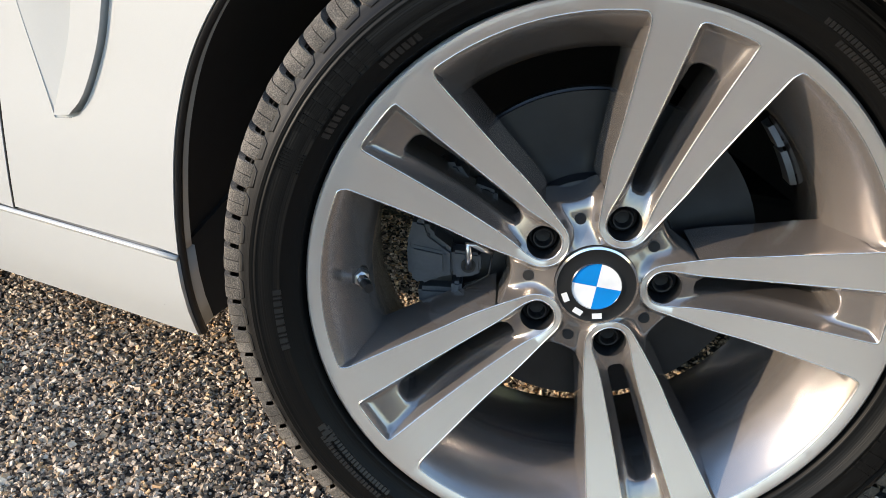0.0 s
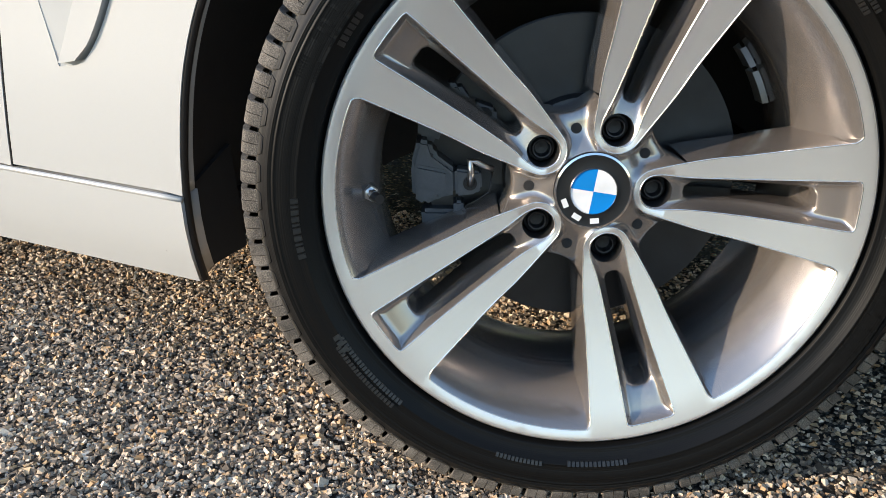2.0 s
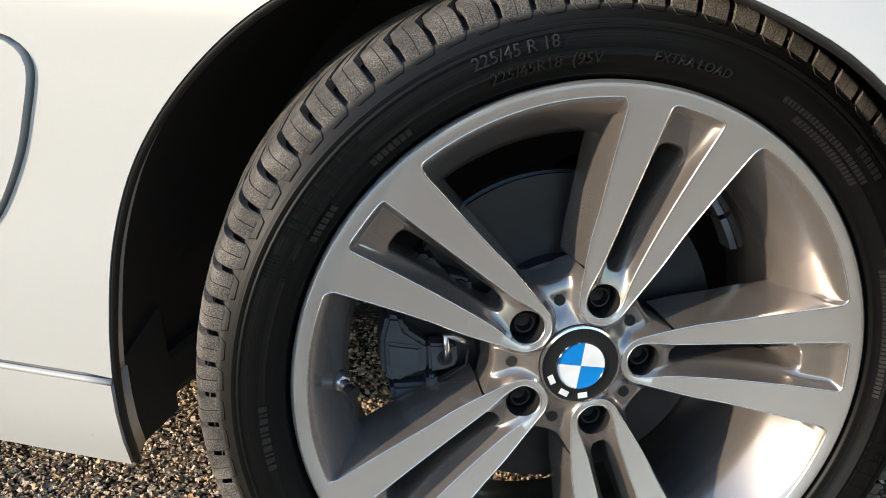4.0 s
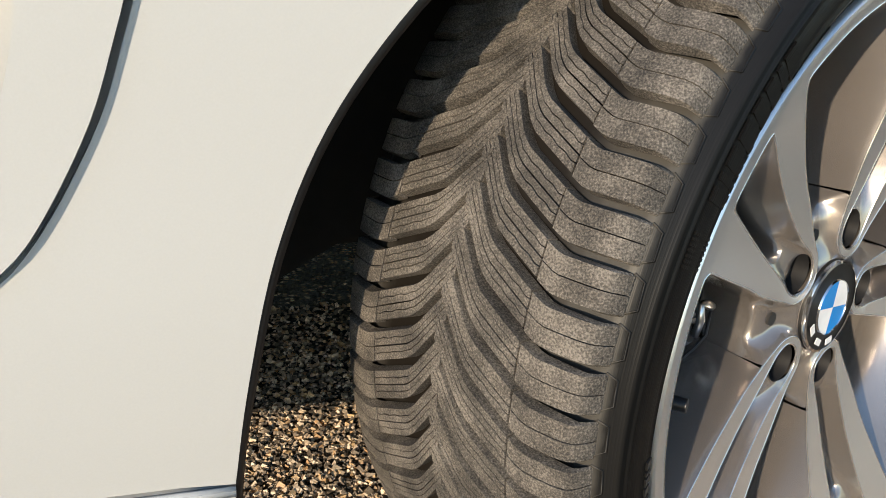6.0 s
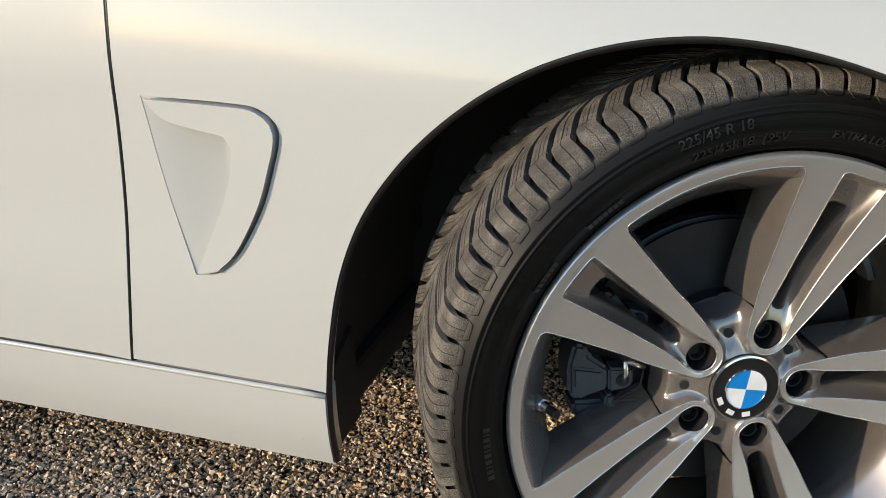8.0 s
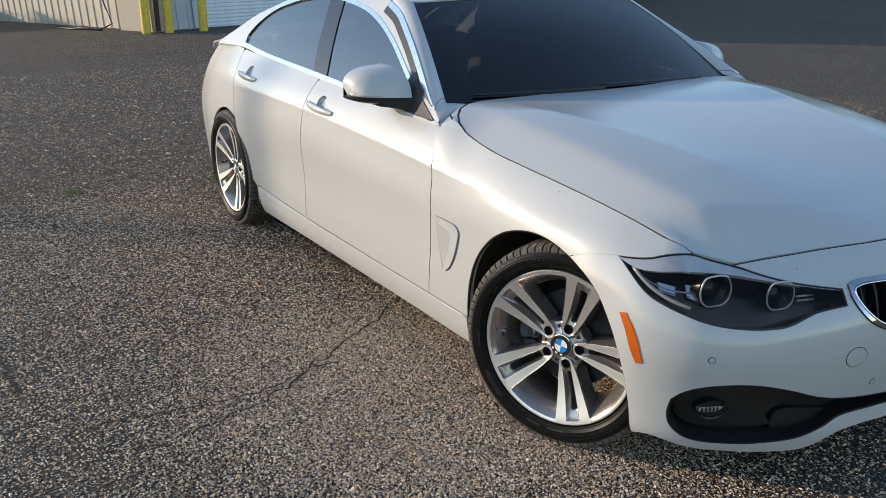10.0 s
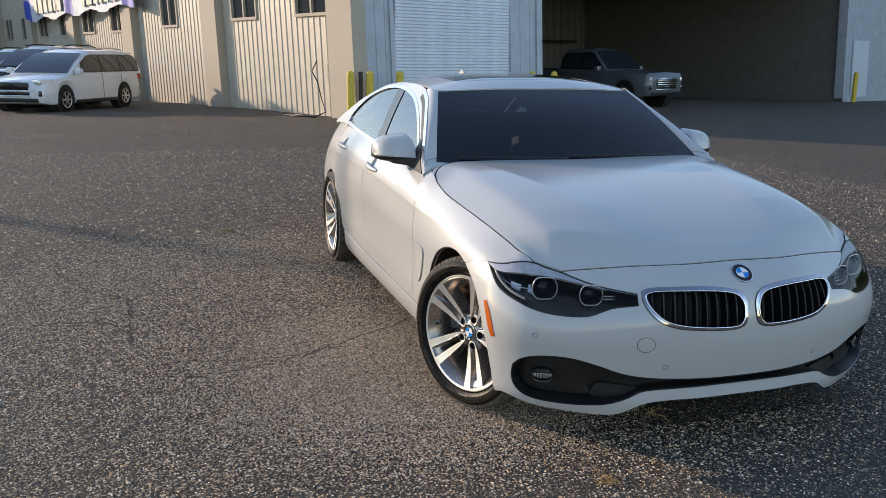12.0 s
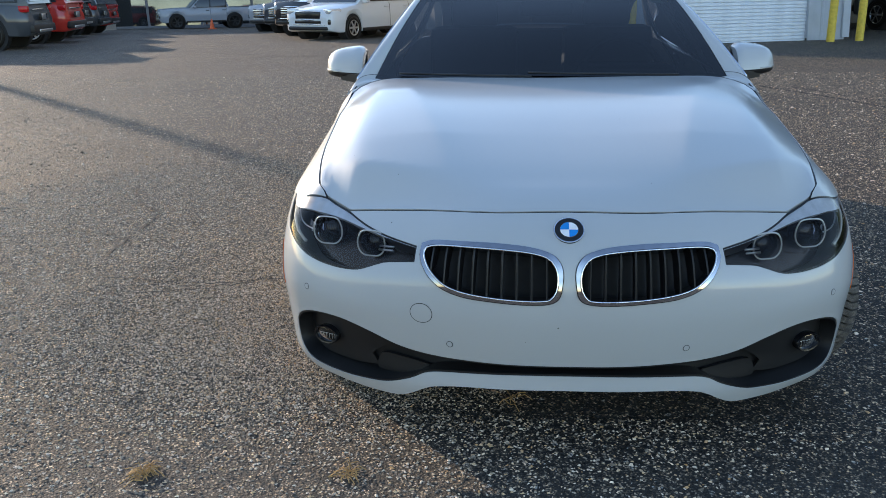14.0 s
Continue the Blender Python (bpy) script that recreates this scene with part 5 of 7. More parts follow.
def build_wheel(car, m, spin=0.0):
    """One wheel under the car; spin turns it about its axle, the foot of the tyre stays down."""
    rad = math.radians
    s = Matrix.Rotation(spin, 4, "Z")
    spider, edges = spokes()
    wheel = part("wheel", spider, (ALU, GREY), car, "two-tone five double-spoke alloy wheel", 42)
    wheel.matrix_local = m @ s
    for q, shape in enumerate(edges):
        part("pocket_edge" if q else "window_edge", shape, EDGE, wheel, "bright bevelled edge of the spokes", True)
    part("rim", revolve(RIM_PROFILE, 128), ALU, wheel, "machined rim lip", 40)
    part("barrel", revolve(DISH, 128), GREY, wheel, "grey painted rim dish", 50)
    # short grey metal strips round the inside of the barrel
    for a0, a1, zz, r in ((83, 97, -.118, .2020), (99, 107, -.118, .2020), (20, 30, -.112, .2012), (31.5, 38, -.112, .2012)):
        arc = [rad(a0 + (a1 - a0) * q / 8) for q in range(9)]
        rows = [[(rr * math.cos(a), rr * math.sin(a), z1) for a in arc] for rr, z1 in ((r + .004, zz - .014), (r - .0035, zz - .013), (r - .0035, zz + .010), (r + .002, zz + .013))]
        part("barrel_strip", strip_of(rows), STRIPGREY, wheel, "grey metal strip inside the rim barrel", 40)
    un = s.inverted()
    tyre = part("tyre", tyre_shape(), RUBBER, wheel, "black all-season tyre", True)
    tread = part("tread", tread_shape(), TREAD, wheel, "dusty arrow-patterned tread", 25)
    marks = part("shoulder_ridge", shoulder_marks(), RUBBER, wheel, smooth=True)
    for ob in (tread, marks):
        tagged(ob, kind="stuff")
    for words, r, at, size in (("225/45 R 18", .2795, 113, .0135), ("225/45R18  (95V", .2640, 111, .0125), ("EXTRA LOAD", .2665, 84, .0105)):
        part("size_lettering", arc_text(words, r, rad(at), size, .0006), LETTER, wheel, "raised size lettering")
    bars = [arc_bars(.2795, rad(151), (.0075, .004, .010, .011, .009, .008, .004, .011), .0035, .017),
            arc_bars(.2795, rad(158), (.0016,) * 7, .0012, .018),
            arc_bars(.2640, rad(150), (.004,) * 6, .0016, .006), arc_bars(.2640, rad(134), (.004,) * 7, .0016, .006),
            arc_bars(.2730, rad(60), (.003,) * 26, .0011, .0045), arc_bars(.2660, rad(56), (.003,) * 20, .0011, .0045),
            arc_bars(.2840, rad(44), (.004,) * 6, .002, .006), arc_bars(.2700, rad(24), (.003,) * 30, .0011, .0042),
            arc_bars(.2640, rad(20), (.003,) * 30, .0011, .0042),
            arc_bars(.2720, rad(192), (.0045, .0045, .002, .005, .005, .002, .0045, .0045, .002, .0045), .002, .0065),
            arc_bars(.2720, rad(213), (.005, .005, .0045), .002, .0065),
            arc_bars(.2760, rad(228), (.003,) * 20, .0011, .0045), arc_bars(.2690, rad(229), (.003,) * 22, .0011, .0045),
            arc_bars(.2800, rad(-15), (.0075, .004, .010, .011, .009, .008, .004, .011), .0035, .017),
            arc_bars(.2700, rad(262), (.0028,) * 12, .0012, .0042), arc_bars(.2680, rad(280), (.0030,) * 14, .0013, .0045)]
    tagged(part("worn_lettering", joined(*bars[2:13], *bars[14:]), LETTER, wheel, "raised bars of small lettering"), kind="stuff")
    tagged(part("broad_lettering", joined(*bars[:2], bars[13]), RUBBER, wheel, "raised black bars of broad lettering"), kind="stuff")
    tyre.matrix_local = tread.matrix_local = un
    marks.matrix_local = un
    cap = roundel("centre_cap", .0362, pose(0, 0, .0005, 0, 0, -8), wheel, "round badge with blue and white quarters")
    for k in range(3):
        t = rad(248 + 36 * (k - 1))
        bm = bmesh.new()
        box(bm, (.0085, .0052, .0006), (0, 0, 0), pose(.0285 * math.cos(t), .0285 * math.sin(t), .0048, 0, 0, math.degrees(t) + 90))
        part("badge_mark", bm, WHITE, cap)
    for k in range(5):
        a = k * 2 * HALF + TURN
        at = pose(BOLT_R * math.cos(a), BOLT_R * math.sin(a), 0)
        seat = part("bolt_seat", revolve([(.0152, -.0030), (.0149, -.0060), (.0147, -.0120), (.0140, -.0265), (.001, -.0270)], 32), SEAT, wheel, smooth=40)
        seat.matrix_local = at
        bolt = part("wheel_bolt", revolve([(.0138, -.0260), (.0130, -.0195), (.0122, -.0182), (.0104, -.0178), (.0100, -.0140), (.0090, -.0128), (.0078, -.0130), (.0068, -.0150), (.0064, -.0215), (.0005, -.0220)], 24), STEEL, wheel, smooth=35)
        bolt.matrix_local = at
        b = a + HALF
        bm = bmesh.new()
        cyl(bm, .0050, .0050, .0040, pose(.0590 * math.cos(b), .0590 * math.sin(b), -.0118), 18)
        part("bolt_hole", bm, LINER, wheel)
    a = rad(182.2)
    bm = bmesh.new()
    at = pose(.2075 * math.cos(a), .2075 * math.sin(a), -.003, 0, -24, math.degrees(a))
    cyl(bm, .0098, .0090, .006, at @ pose(0, 0, -.010), 24)
    part("valve_seal", bm, BLACK, wheel, "black rubber seal", 40)
    bm = bmesh.new()
    cyl(bm, .0078, .0074, .008, at @ pose(0, 0, -.003), 6)
    part("valve", bm, SATIN, wheel, "hexagonal metal valve nut", 30)
    bm = bmesh.new()
    cyl(bm, .0055, .0053, .012, at @ pose(0, 0, .005), 20)
    part("valve_stem", bm, CHROME, wheel, smooth=40)
    bm = bmesh.new()
    cyl(bm, .0050, .0044, .012, at @ pose(0, 0, .017), 12)
    part("valve_cap", bm, STEEL, wheel, smooth=40)
    return wheel


def slab(points, z0, z1, bevel):
    """A plate of the given outline between two heights, edges rounded."""
    bm = bmesh.new()
    low = [bm.verts.new((x, y, z0)) for x, y in points]
    bm.faces.new(low)
    r = bmesh.ops.extrude_face_region(bm, geom=list(bm.faces))
    for q in r["geom"]:
        if isinstance(q, bmesh.types.BMVert):
            q.co.z = z1
    bmesh.ops.recalc_face_normals(bm, faces=bm.faces)
    bmesh.ops.bevel(bm, geom=list(bm.edges), offset=bevel, segments=2, affect="EDGES", clamp_overlap=True)
    return bm


def build_brake(car, m):
    """Vented disc with its hat, and the caliper behind the spokes."""
    disc = part("brake_disc", revolve([(.060, -.055), (.078, -.058), (.080, -.074), (.156, -.074), (.156, -.078), (.150, -.080), (.150, -.088), (.156, -.090), (.156, -.096), (.07, -.096)], 72), DISC, car, "dark iron brake disc", 35)
    disc.matrix_local = m
    part("disc_hat", revolve([(.0, -.050), (.040, -.050), (.058, -.053), (.062, -.058), (.062, -.074)], 48), CAST, disc, smooth=40)
    body_line = [(-.166, .036), (-.153, .034), (-.149, .022), (-.134, .011), (-.127, .006), (-.126, -.019), (-.144, -.023), (-.158, -.031), (-.170, -.022), (-.172, .010)]
    cal = part("brake_caliper", slab(body_line, -.090, -.044, .004), CAST, car, "cast grey brake caliper", 35)
    cal.matrix_local = m
    for name, pts, z0, z1, bev in (
            ("caliper_rib", [(-.168, .012), (-.135, .006), (-.134, -.015), (-.166, -.013)], -.046, -.0395, .003),
            ("caliper_bracket", [(-.129, .008), (-.103, .006), (-.101, -.012), (-.107, -.017), (-.127, -.020)], -.062, -.041, .0025),
            ("caliper_foot", [(-.162, -.038), (-.124, -.038), (-.122, -.060), (-.142, -.066), (-.160, -.057)], -.095, -.056, .004),
            ("caliper_lug", [(-.129, -.026), (-.119, -.026), (-.119, -.046), (-.129, -.046)], -.075, -.046, .003),
            ("caliper_arm", [(-.166, .034), (-.146, .028), (-.130, .078), (-.146, .085), (-.166, .060)], -.095, -.062, .004),
            ("caliper_lobe", [(-.150, .080), (-.139, .091), (-.126, .090), (-.114, .074), (-.119, .063), (-.140, .070)], -.085, -.045, .004),
            ("bracket_eye", [(-.112, .074), (-.090, .067), (-.089, .051), (-.110, .056)], -.070, -.042, .003)):
        part(name, slab(pts, z0, z1, bev), CAST, cal, smooth=35)
    for x, y in ((-.1135, -.006), (-.101, .062)):
        bm = bmesh.new()
        cyl(bm, .0068, .0068, .003, pose(x, y, -.0405), 20)
        part("guide_pin", bm, LINER, cal)
    part("retaining_clip", tube([(-.1135, -.007, -.037), (-.1130, .006, -.034), (-.1145, .018, -.035), (-.108, .017, -.035), (-.100, .013, -.036), (-.092, .009, -.040)], .0032, 8), SATIN, cal, "bright spring clip", True)
    part("sensor_wire", tube([(-.092, .006, -.040), (-.094, -.014, -.040), (-.104, -.022, -.042), (-.116, -.030, -.045), (-.119, -.038, -.050)], .0011, 6), STEEL, cal, smooth=True)
    part("splash_shield", revolve([(.120, -.104), (.150, -.103), (.154, -.108), (.154, -.112), (.12, -.112)], 72), SEAT, disc, "dark sheet-metal splash shield", 35)
    return disc


# ---- the lot ----
def asphalt():
    """Worn chip-seal: pale and dark stones bedded in grey binder, stained at a larger scale."""
    m, n, l, b = material("chip_asphalt", (.1, .1, .1), .8)
    co = n.new("ShaderNodeTexCoord")
    vor = n.new("ShaderNodeTexVoronoi")
    vor.inputs["Scale"].default_value = 118
    warp = n.new("ShaderNodeTexNoise")
    warp.inputs["Scale"].default_value = 90
    add = n.new("ShaderNodeMixRGB")
    add.blend_type, add.inputs[0].default_value = "LINEAR_LIGHT", .006
    l.new(co.outputs["Object"], warp.inputs["Vector"])
    l.new(co.outputs["Object"], add.inputs[1])
    l.new(warp.outputs["Color"], add.inputs[2])
    l.new(add.outputs[0], vor.inputs["Vector"])
    sep = n.new("ShaderNodeSeparateColor")
    l.new(vor.outputs["Color"], sep.inputs[0])
    r = n.new("ShaderNodeValToRGB")
    el = r.color_ramp.elements
    el[0].position, el[0].color = 0, (.042, .040, .037, 1)
    el[1].position, el[1].color = 1, (1.0, .90, .77, 1)
    for p, c in ((.32, (.066, .057, .049)), (.50, (.150, .125, .100)), (.68, (.40, .315, .235)), (.84, (.82, .665, .51))):
        e = el.new(p)
        e.color = (*c, 1)
    l.new(sep.outputs[0], r.inputs["Fac"])
    big = n.new("ShaderNodeTexNoise")
    big.inputs["Scale"].default_value, big.inputs["Detail"].default_value, big.inputs["Roughness"].default_value = .55, 8, .62
    l.new(co.outputs["Object"], big.inputs["Vector"])
    br = n.new("ShaderNodeValToRGB")
    br.color_ramp.elements[0].position, br.color_ramp.elements[0].color = .34, (.62, .605, .59, 1)
    br.color_ramp.elements[1].position, br.color_ramp.elements[1].color = .70, (1.27, 1.21, 1.12, 1)
    l.new(big.outputs["Fac"], br.inputs["Fac"])
    mul = n.new("ShaderNodeMixRGB")
    mul.blend_type, mul.inputs[0].default_value = "MULTIPLY", 1
    l.new(r.outputs["Color"], mul.inputs[1])
    l.new(br.outputs["Color"], mul.inputs[2])
    mid = n.new("ShaderNodeTexNoise")
    mid.inputs["Scale"].default_value, mid.inputs["Detail"].default_value, mid.inputs["Roughness"].default_value = 42, 5, .75
    l.new(co.outputs["Object"], mid.inputs["Vector"])
    mm = n.new("ShaderNodeValToRGB")
    mm.color_ramp.elements[0].position, mm.color_ramp.elements[0].color = .41, (.46, .45, .43, 1)
    mm.color_ramp.elements[1].position, mm.color_ramp.elements[1].color = .59, (1.62, 1.54, 1.40, 1)
    l.new(mid.outputs["Fac"], mm.inputs["Fac"])
    mot = n.new("ShaderNodeMixRGB")
    mot.blend_type, mot.inputs[0].default_value = "MULTIPLY", 1
    l.new(mul.outputs[0], mot.inputs[1])
    l.new(mm.outputs["Color"], mot.inputs[2])
    # worn and dusty patches a hand to a stride across
    wear = n.new("ShaderNodeTexNoise")
    wear.inputs["Scale"].default_value, wear.inputs["Detail"].default_value, wear.inputs["Roughness"].default_value = 5.5, 6, .7
    l.new(co.outputs["Object"], wear.inputs["Vector"])
    wr = n.new("ShaderNodeValToRGB")
    wr.color_ramp.elements[0].position, wr.color_ramp.elements[0].color = .34, (.74, .735, .73, 1)
    wr.color_ramp.elements[1].position, wr.color_ramp.elements[1].color = .68, (1.30, 1.27, 1.20, 1)
    l.new(wear.outputs["Fac"], wr.inputs["Fac"])
    worn = n.new("ShaderNodeMixRGB")
    worn.blend_type, worn.inputs[0].default_value = "MULTIPLY", 1
    l.new(mot.outputs[0], worn.inputs[1])
    l.new(wr.outputs["Color"], worn.inputs[2])
    # clods of paler and darker stone, a few fingers across
    clod = n.new("ShaderNodeTexNoise")
    clod.inputs["Scale"].default_value, clod.inputs["Detail"].default_value, clod.inputs["Roughness"].default_value = 15, 4, .8
    l.new(co.outputs["Object"], clod.inputs["Vector"])
    cr = n.new("ShaderNodeValToRGB")
    cr.color_ramp.elements[0].position, cr.color_ramp.elements[0].color = .42, (.72, .715, .71, 1)
    cr.color_ramp.elements[1].position, cr.color_ramp.elements[1].color = .62, (1.42, 1.38, 1.30, 1)
    l.new(clod.outputs["Fac"], cr.inputs["Fac"])
    lumps = n.new("ShaderNodeMixRGB")
    lumps.blend_type, lumps.inputs[0].default_value = "MULTIPLY", 1
    l.new(worn.outputs[0], lumps.inputs[1])
    l.new(cr.outputs["Color"], lumps.inputs[2])
    mul = lumps
    # tan dust toward the buildings and the bay
    axes, far, side, most, dust = (n.new(k) for k in ("ShaderNodeSeparateXYZ", "ShaderNodeMapRange", "ShaderNodeMapRange", "ShaderNodeMath", "ShaderNodeMath"))
    l.new(co.outputs["Object"], axes.inputs[0])
    for node, axis, lo, hi in ((far, "X", -2.0, -11.0), (side, "Y", 1.6, 4.5)):
        l.new(axes.outputs[axis], node.inputs["Value"])
        node.inputs["From Min"].default_value, node.inputs["From Max"].default_value = lo, hi
    most.operation, dust.operation = "MAXIMUM", "MULTIPLY"
    l.new(far.outputs["Result"], most.inputs[0])
    l.new(side.outputs["Result"], most.inputs[1])
    soil = n.new("ShaderNodeTexNoise")
    soil.inputs["Scale"].default_value, soil.inputs["Detail"].default_value, soil.inputs["Roughness"].default_value = .8, 9, .65
    l.new(co.outputs["Object"], soil.inputs["Vector"])
    sr = n.new("ShaderNodeMapRange")
    for k, q in zip(("From Min", "From Max", "To Min", "To Max"), (.36, .62, .25, .85)):
        sr.inputs[k].default_value = q
    l.new(soil.outputs["Fac"], sr.inputs["Value"])
    l.new(most.outputs[0], dust.inputs[0])
    l.new(sr.outputs["Result"], dust.inputs[1])
    tan = n.new("ShaderNodeMixRGB")
    l.new(dust.outputs[0], tan.inputs[0])
    l.new(mul.outputs[0], tan.inputs[1])
    tan.inputs[2].default_value = (.27, .215, .155, 1)
    mul = tan
    # sparse larger pale stones
    v2 = n.new("ShaderNodeTexVoronoi")
    v2.inputs["Scale"].default_value = 88
    l.new(add.outputs[0], v2.inputs["Vector"])
    s2 = n.new("ShaderNodeSeparateColor")
    l.new(v2.outputs["Color"], s2.inputs[0])
    pick, near, both_ = n.new("ShaderNodeMath"), n.new("ShaderNodeMath"), n.new("ShaderNodeMath")
    pick.operation, near.operation, both_.operation = "GREATER_THAN", "LESS_THAN", "MULTIPLY"
    pick.inputs[1].default_value, near.inputs[1].default_value = .86, .34
    l.new(s2.outputs[1], pick.inputs[0])
    l.new(v2.outputs["Distance"], near.inputs[0])
    l.new(pick.outputs[0], both_.inputs[0])
    l.new(near.outputs[0], both_.inputs[1])
    pr = n.new("ShaderNodeValToRGB")
    pr.color_ramp.elements[0].color, pr.color_ramp.elements[1].color = (.36, .28, .19, 1), (.85, .79, .70, 1)
    l.new(s2.outputs[2], pr.inputs["Fac"])
    pale = n.new("ShaderNodeMixRGB")
    l.new(both_.outputs[0], pale.inputs[0])
    l.new(mul.outputs[0], pale.inputs[1])
    l.new(pr.outputs["Color"], pale.inputs[2])
    mul = pale
    # loose pale and dark stones, a finger's width across
    v3, s3 = n.new("ShaderNodeTexVoronoi"), n.new("ShaderNodeSeparateColor")
    v3.inputs["Scale"].default_value = 34
    l.new(add.outputs[0], v3.inputs["Vector"])
    l.new(v3.outputs["Color"], s3.inputs[0])
    for level, high, colour in ((.88, True, (.86, .78, .66, 1)), (.16, False, (.022, .021, .020, 1))):
        pick, close, hit, lay = (n.new(k) for k in ("ShaderNodeMath", "ShaderNodeMath", "ShaderNodeMath", "ShaderNodeMixRGB"))
        pick.operation, close.operation, hit.operation = "GREATER_THAN" if high else "LESS_THAN", "LESS_THAN", "MULTIPLY"
        pick.inputs[1].default_value, close.inputs[1].default_value = level, .30 if high else .42
        l.new(s3.outputs[0], pick.inputs[0])
        l.new(v3.outputs["Distance"], close.inputs[0])
        l.new(pick.outputs[0], hit.inputs[0])
        l.new(close.outputs[0], hit.inputs[1])
        l.new(hit.outputs[0], lay.inputs[0])
        l.new(mul.outputs[0], lay.inputs[1])
        lay.inputs[2].default_value = colour
        mul = lay
    # dark gaps between stones: binder, plus crevice shade put into the colour
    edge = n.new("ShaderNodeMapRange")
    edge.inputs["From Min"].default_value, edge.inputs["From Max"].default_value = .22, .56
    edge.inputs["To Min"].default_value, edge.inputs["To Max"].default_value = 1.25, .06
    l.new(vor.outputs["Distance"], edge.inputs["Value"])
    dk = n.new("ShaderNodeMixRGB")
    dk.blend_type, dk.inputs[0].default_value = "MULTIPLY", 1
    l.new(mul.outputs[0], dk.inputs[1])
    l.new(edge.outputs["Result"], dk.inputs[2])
    # ahead of the car, the even grey of shaded stones is put into the colour
    sunk, even = n.new("ShaderNodeMapRange"), n.new("ShaderNodeMixRGB")
    for k, q in zip(("From Min", "From Max", "To Min", "To Max"), (.5, 1.5, 0, .68)):
        sunk.inputs[k].default_value = q
    l.new(axes.outputs["X"], sunk.inputs["Value"])
    l.new(sunk.outputs["Result"], even.inputs[0])
    l.new(dk.outputs[0], even.inputs[1])
    even.inputs[2].default_value = (.150, .132, .112, 1)
    l.new(even.outputs[0], b.inputs["Base Color"])
    inv = n.new("ShaderNodeMath")
    inv.operation = "MULTIPLY"
    inv.inputs[1].default_value = -1
    l.new(vor.outputs["Distance"], inv.inputs[0])
    bp = n.new("ShaderNodeBump")
    bp.inputs["Strength"].default_value, bp.inputs["Distance"].default_value = 1.0, .012
    l.new(inv.outputs[0], bp.inputs["Height"])
    hump = n.new("ShaderNodeBump")
    hump.inputs["Strength"].default_value, hump.inputs["Distance"].default_value = .9, .016
    l.new(mid.outputs["Fac"], hump.inputs["Height"])
    l.new(bp.outputs["Normal"], hump.inputs["Normal"])
    l.new(hump.outputs["Normal"], b.inputs["Normal"])
    return m


ASPHALT = asphalt()
def fall(x):
    """The lot lies level round the car and falls gently toward the buildings."""
    return -.011 * max(0.0, -14 - x) - .022 * max(0.0, -26 - x)


gx = [-420, -200, -120, -80, -60, -45, -35, -28, -22, -18, -16, -14, -10, 0, 20, 60, 420]
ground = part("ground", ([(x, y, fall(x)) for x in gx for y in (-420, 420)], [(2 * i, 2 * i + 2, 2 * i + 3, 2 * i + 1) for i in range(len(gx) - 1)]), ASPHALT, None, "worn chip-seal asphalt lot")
tagged(ground, "", "ground", "", "structure")

WALL = simple("tan_metal_siding", (.50, .445, .355), .5, scale=3, spread=.1)
BLUEGREY = simple("blue_grey_siding", (.41, .44, .48), .5, scale=3, spread=.1)
PILLAR = simple("tan_stucco", (.43, .375, .295), .8, scale=30, spread=.12, bump=.4)
GLOSSGLASS = simple("window_pane", (.03, .035, .04), .08, bump=.02)
YELLOW = simple("bollard_yellow", (.62, .45, .05), .55, scale=20, spread=.2)
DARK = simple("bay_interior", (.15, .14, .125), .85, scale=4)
FACE = radians(200)  # the way the long front runs, away from its corner
CORNER = Vector((-17.0, 2.4, 0))
PLUMB = Vector((-.022, -.038, 1))  # the lot slopes, so that the buildings lean against it
AWAY, ALONG = Vector((math.cos(FACE), math.sin(FACE), 0)), Vector((math.cos(FACE - math.pi / 2), math.sin(FACE - math.pi / 2), 0))


def at_front(e, n, z=0):
    """A place by the long front: e along it from the corner, n out of it, z up."""
    return CORNER + AWAY * e - ALONG * n + PLUMB * z


def at_bay(d, n, z=0):
    """A place by the bay front: d along it from the corner, n out of it."""
    return CORNER + ALONG * d - AWAY * n + PLUMB * z


def ribbed(place, a, b, z0, z1, pitch=.30, rib=.020):
    """Ribbed metal siding between a and b."""
    v, f = [], []
    cols = [(a, 0)]
    for i in range(math.floor(a / pitch), math.ceil(b / pitch) + 1):
        cols += [(pitch * (i + t), o) for t, o in ((0, 0), (.72, 0), (.78, rib), (.92, rib), (.98, 0)) if a < pitch * (i + t) < b]
    cols.append((b, 0))
    for e, o in cols:
        v += [tuple(place(e, o, z0)), tuple(place(e, o, z1))]
    f = [(2 * i, 2 * i + 2, 2 * i + 3, 2 * i + 1) for i in range(len(cols) - 1)]
    return v, f


def block(place, a, b, n0, n1, z0, z1):
    v = [tuple(place(e, n, z)) for e in (a, b) for n in (n0, n1) for z in (z0, z1)]
    return v, [(0, 1, 3, 2), (4, 6, 7, 5), (0, 4, 5, 1), (2, 3, 7, 6), (0, 2, 6, 4), (1, 5, 7, 3)]


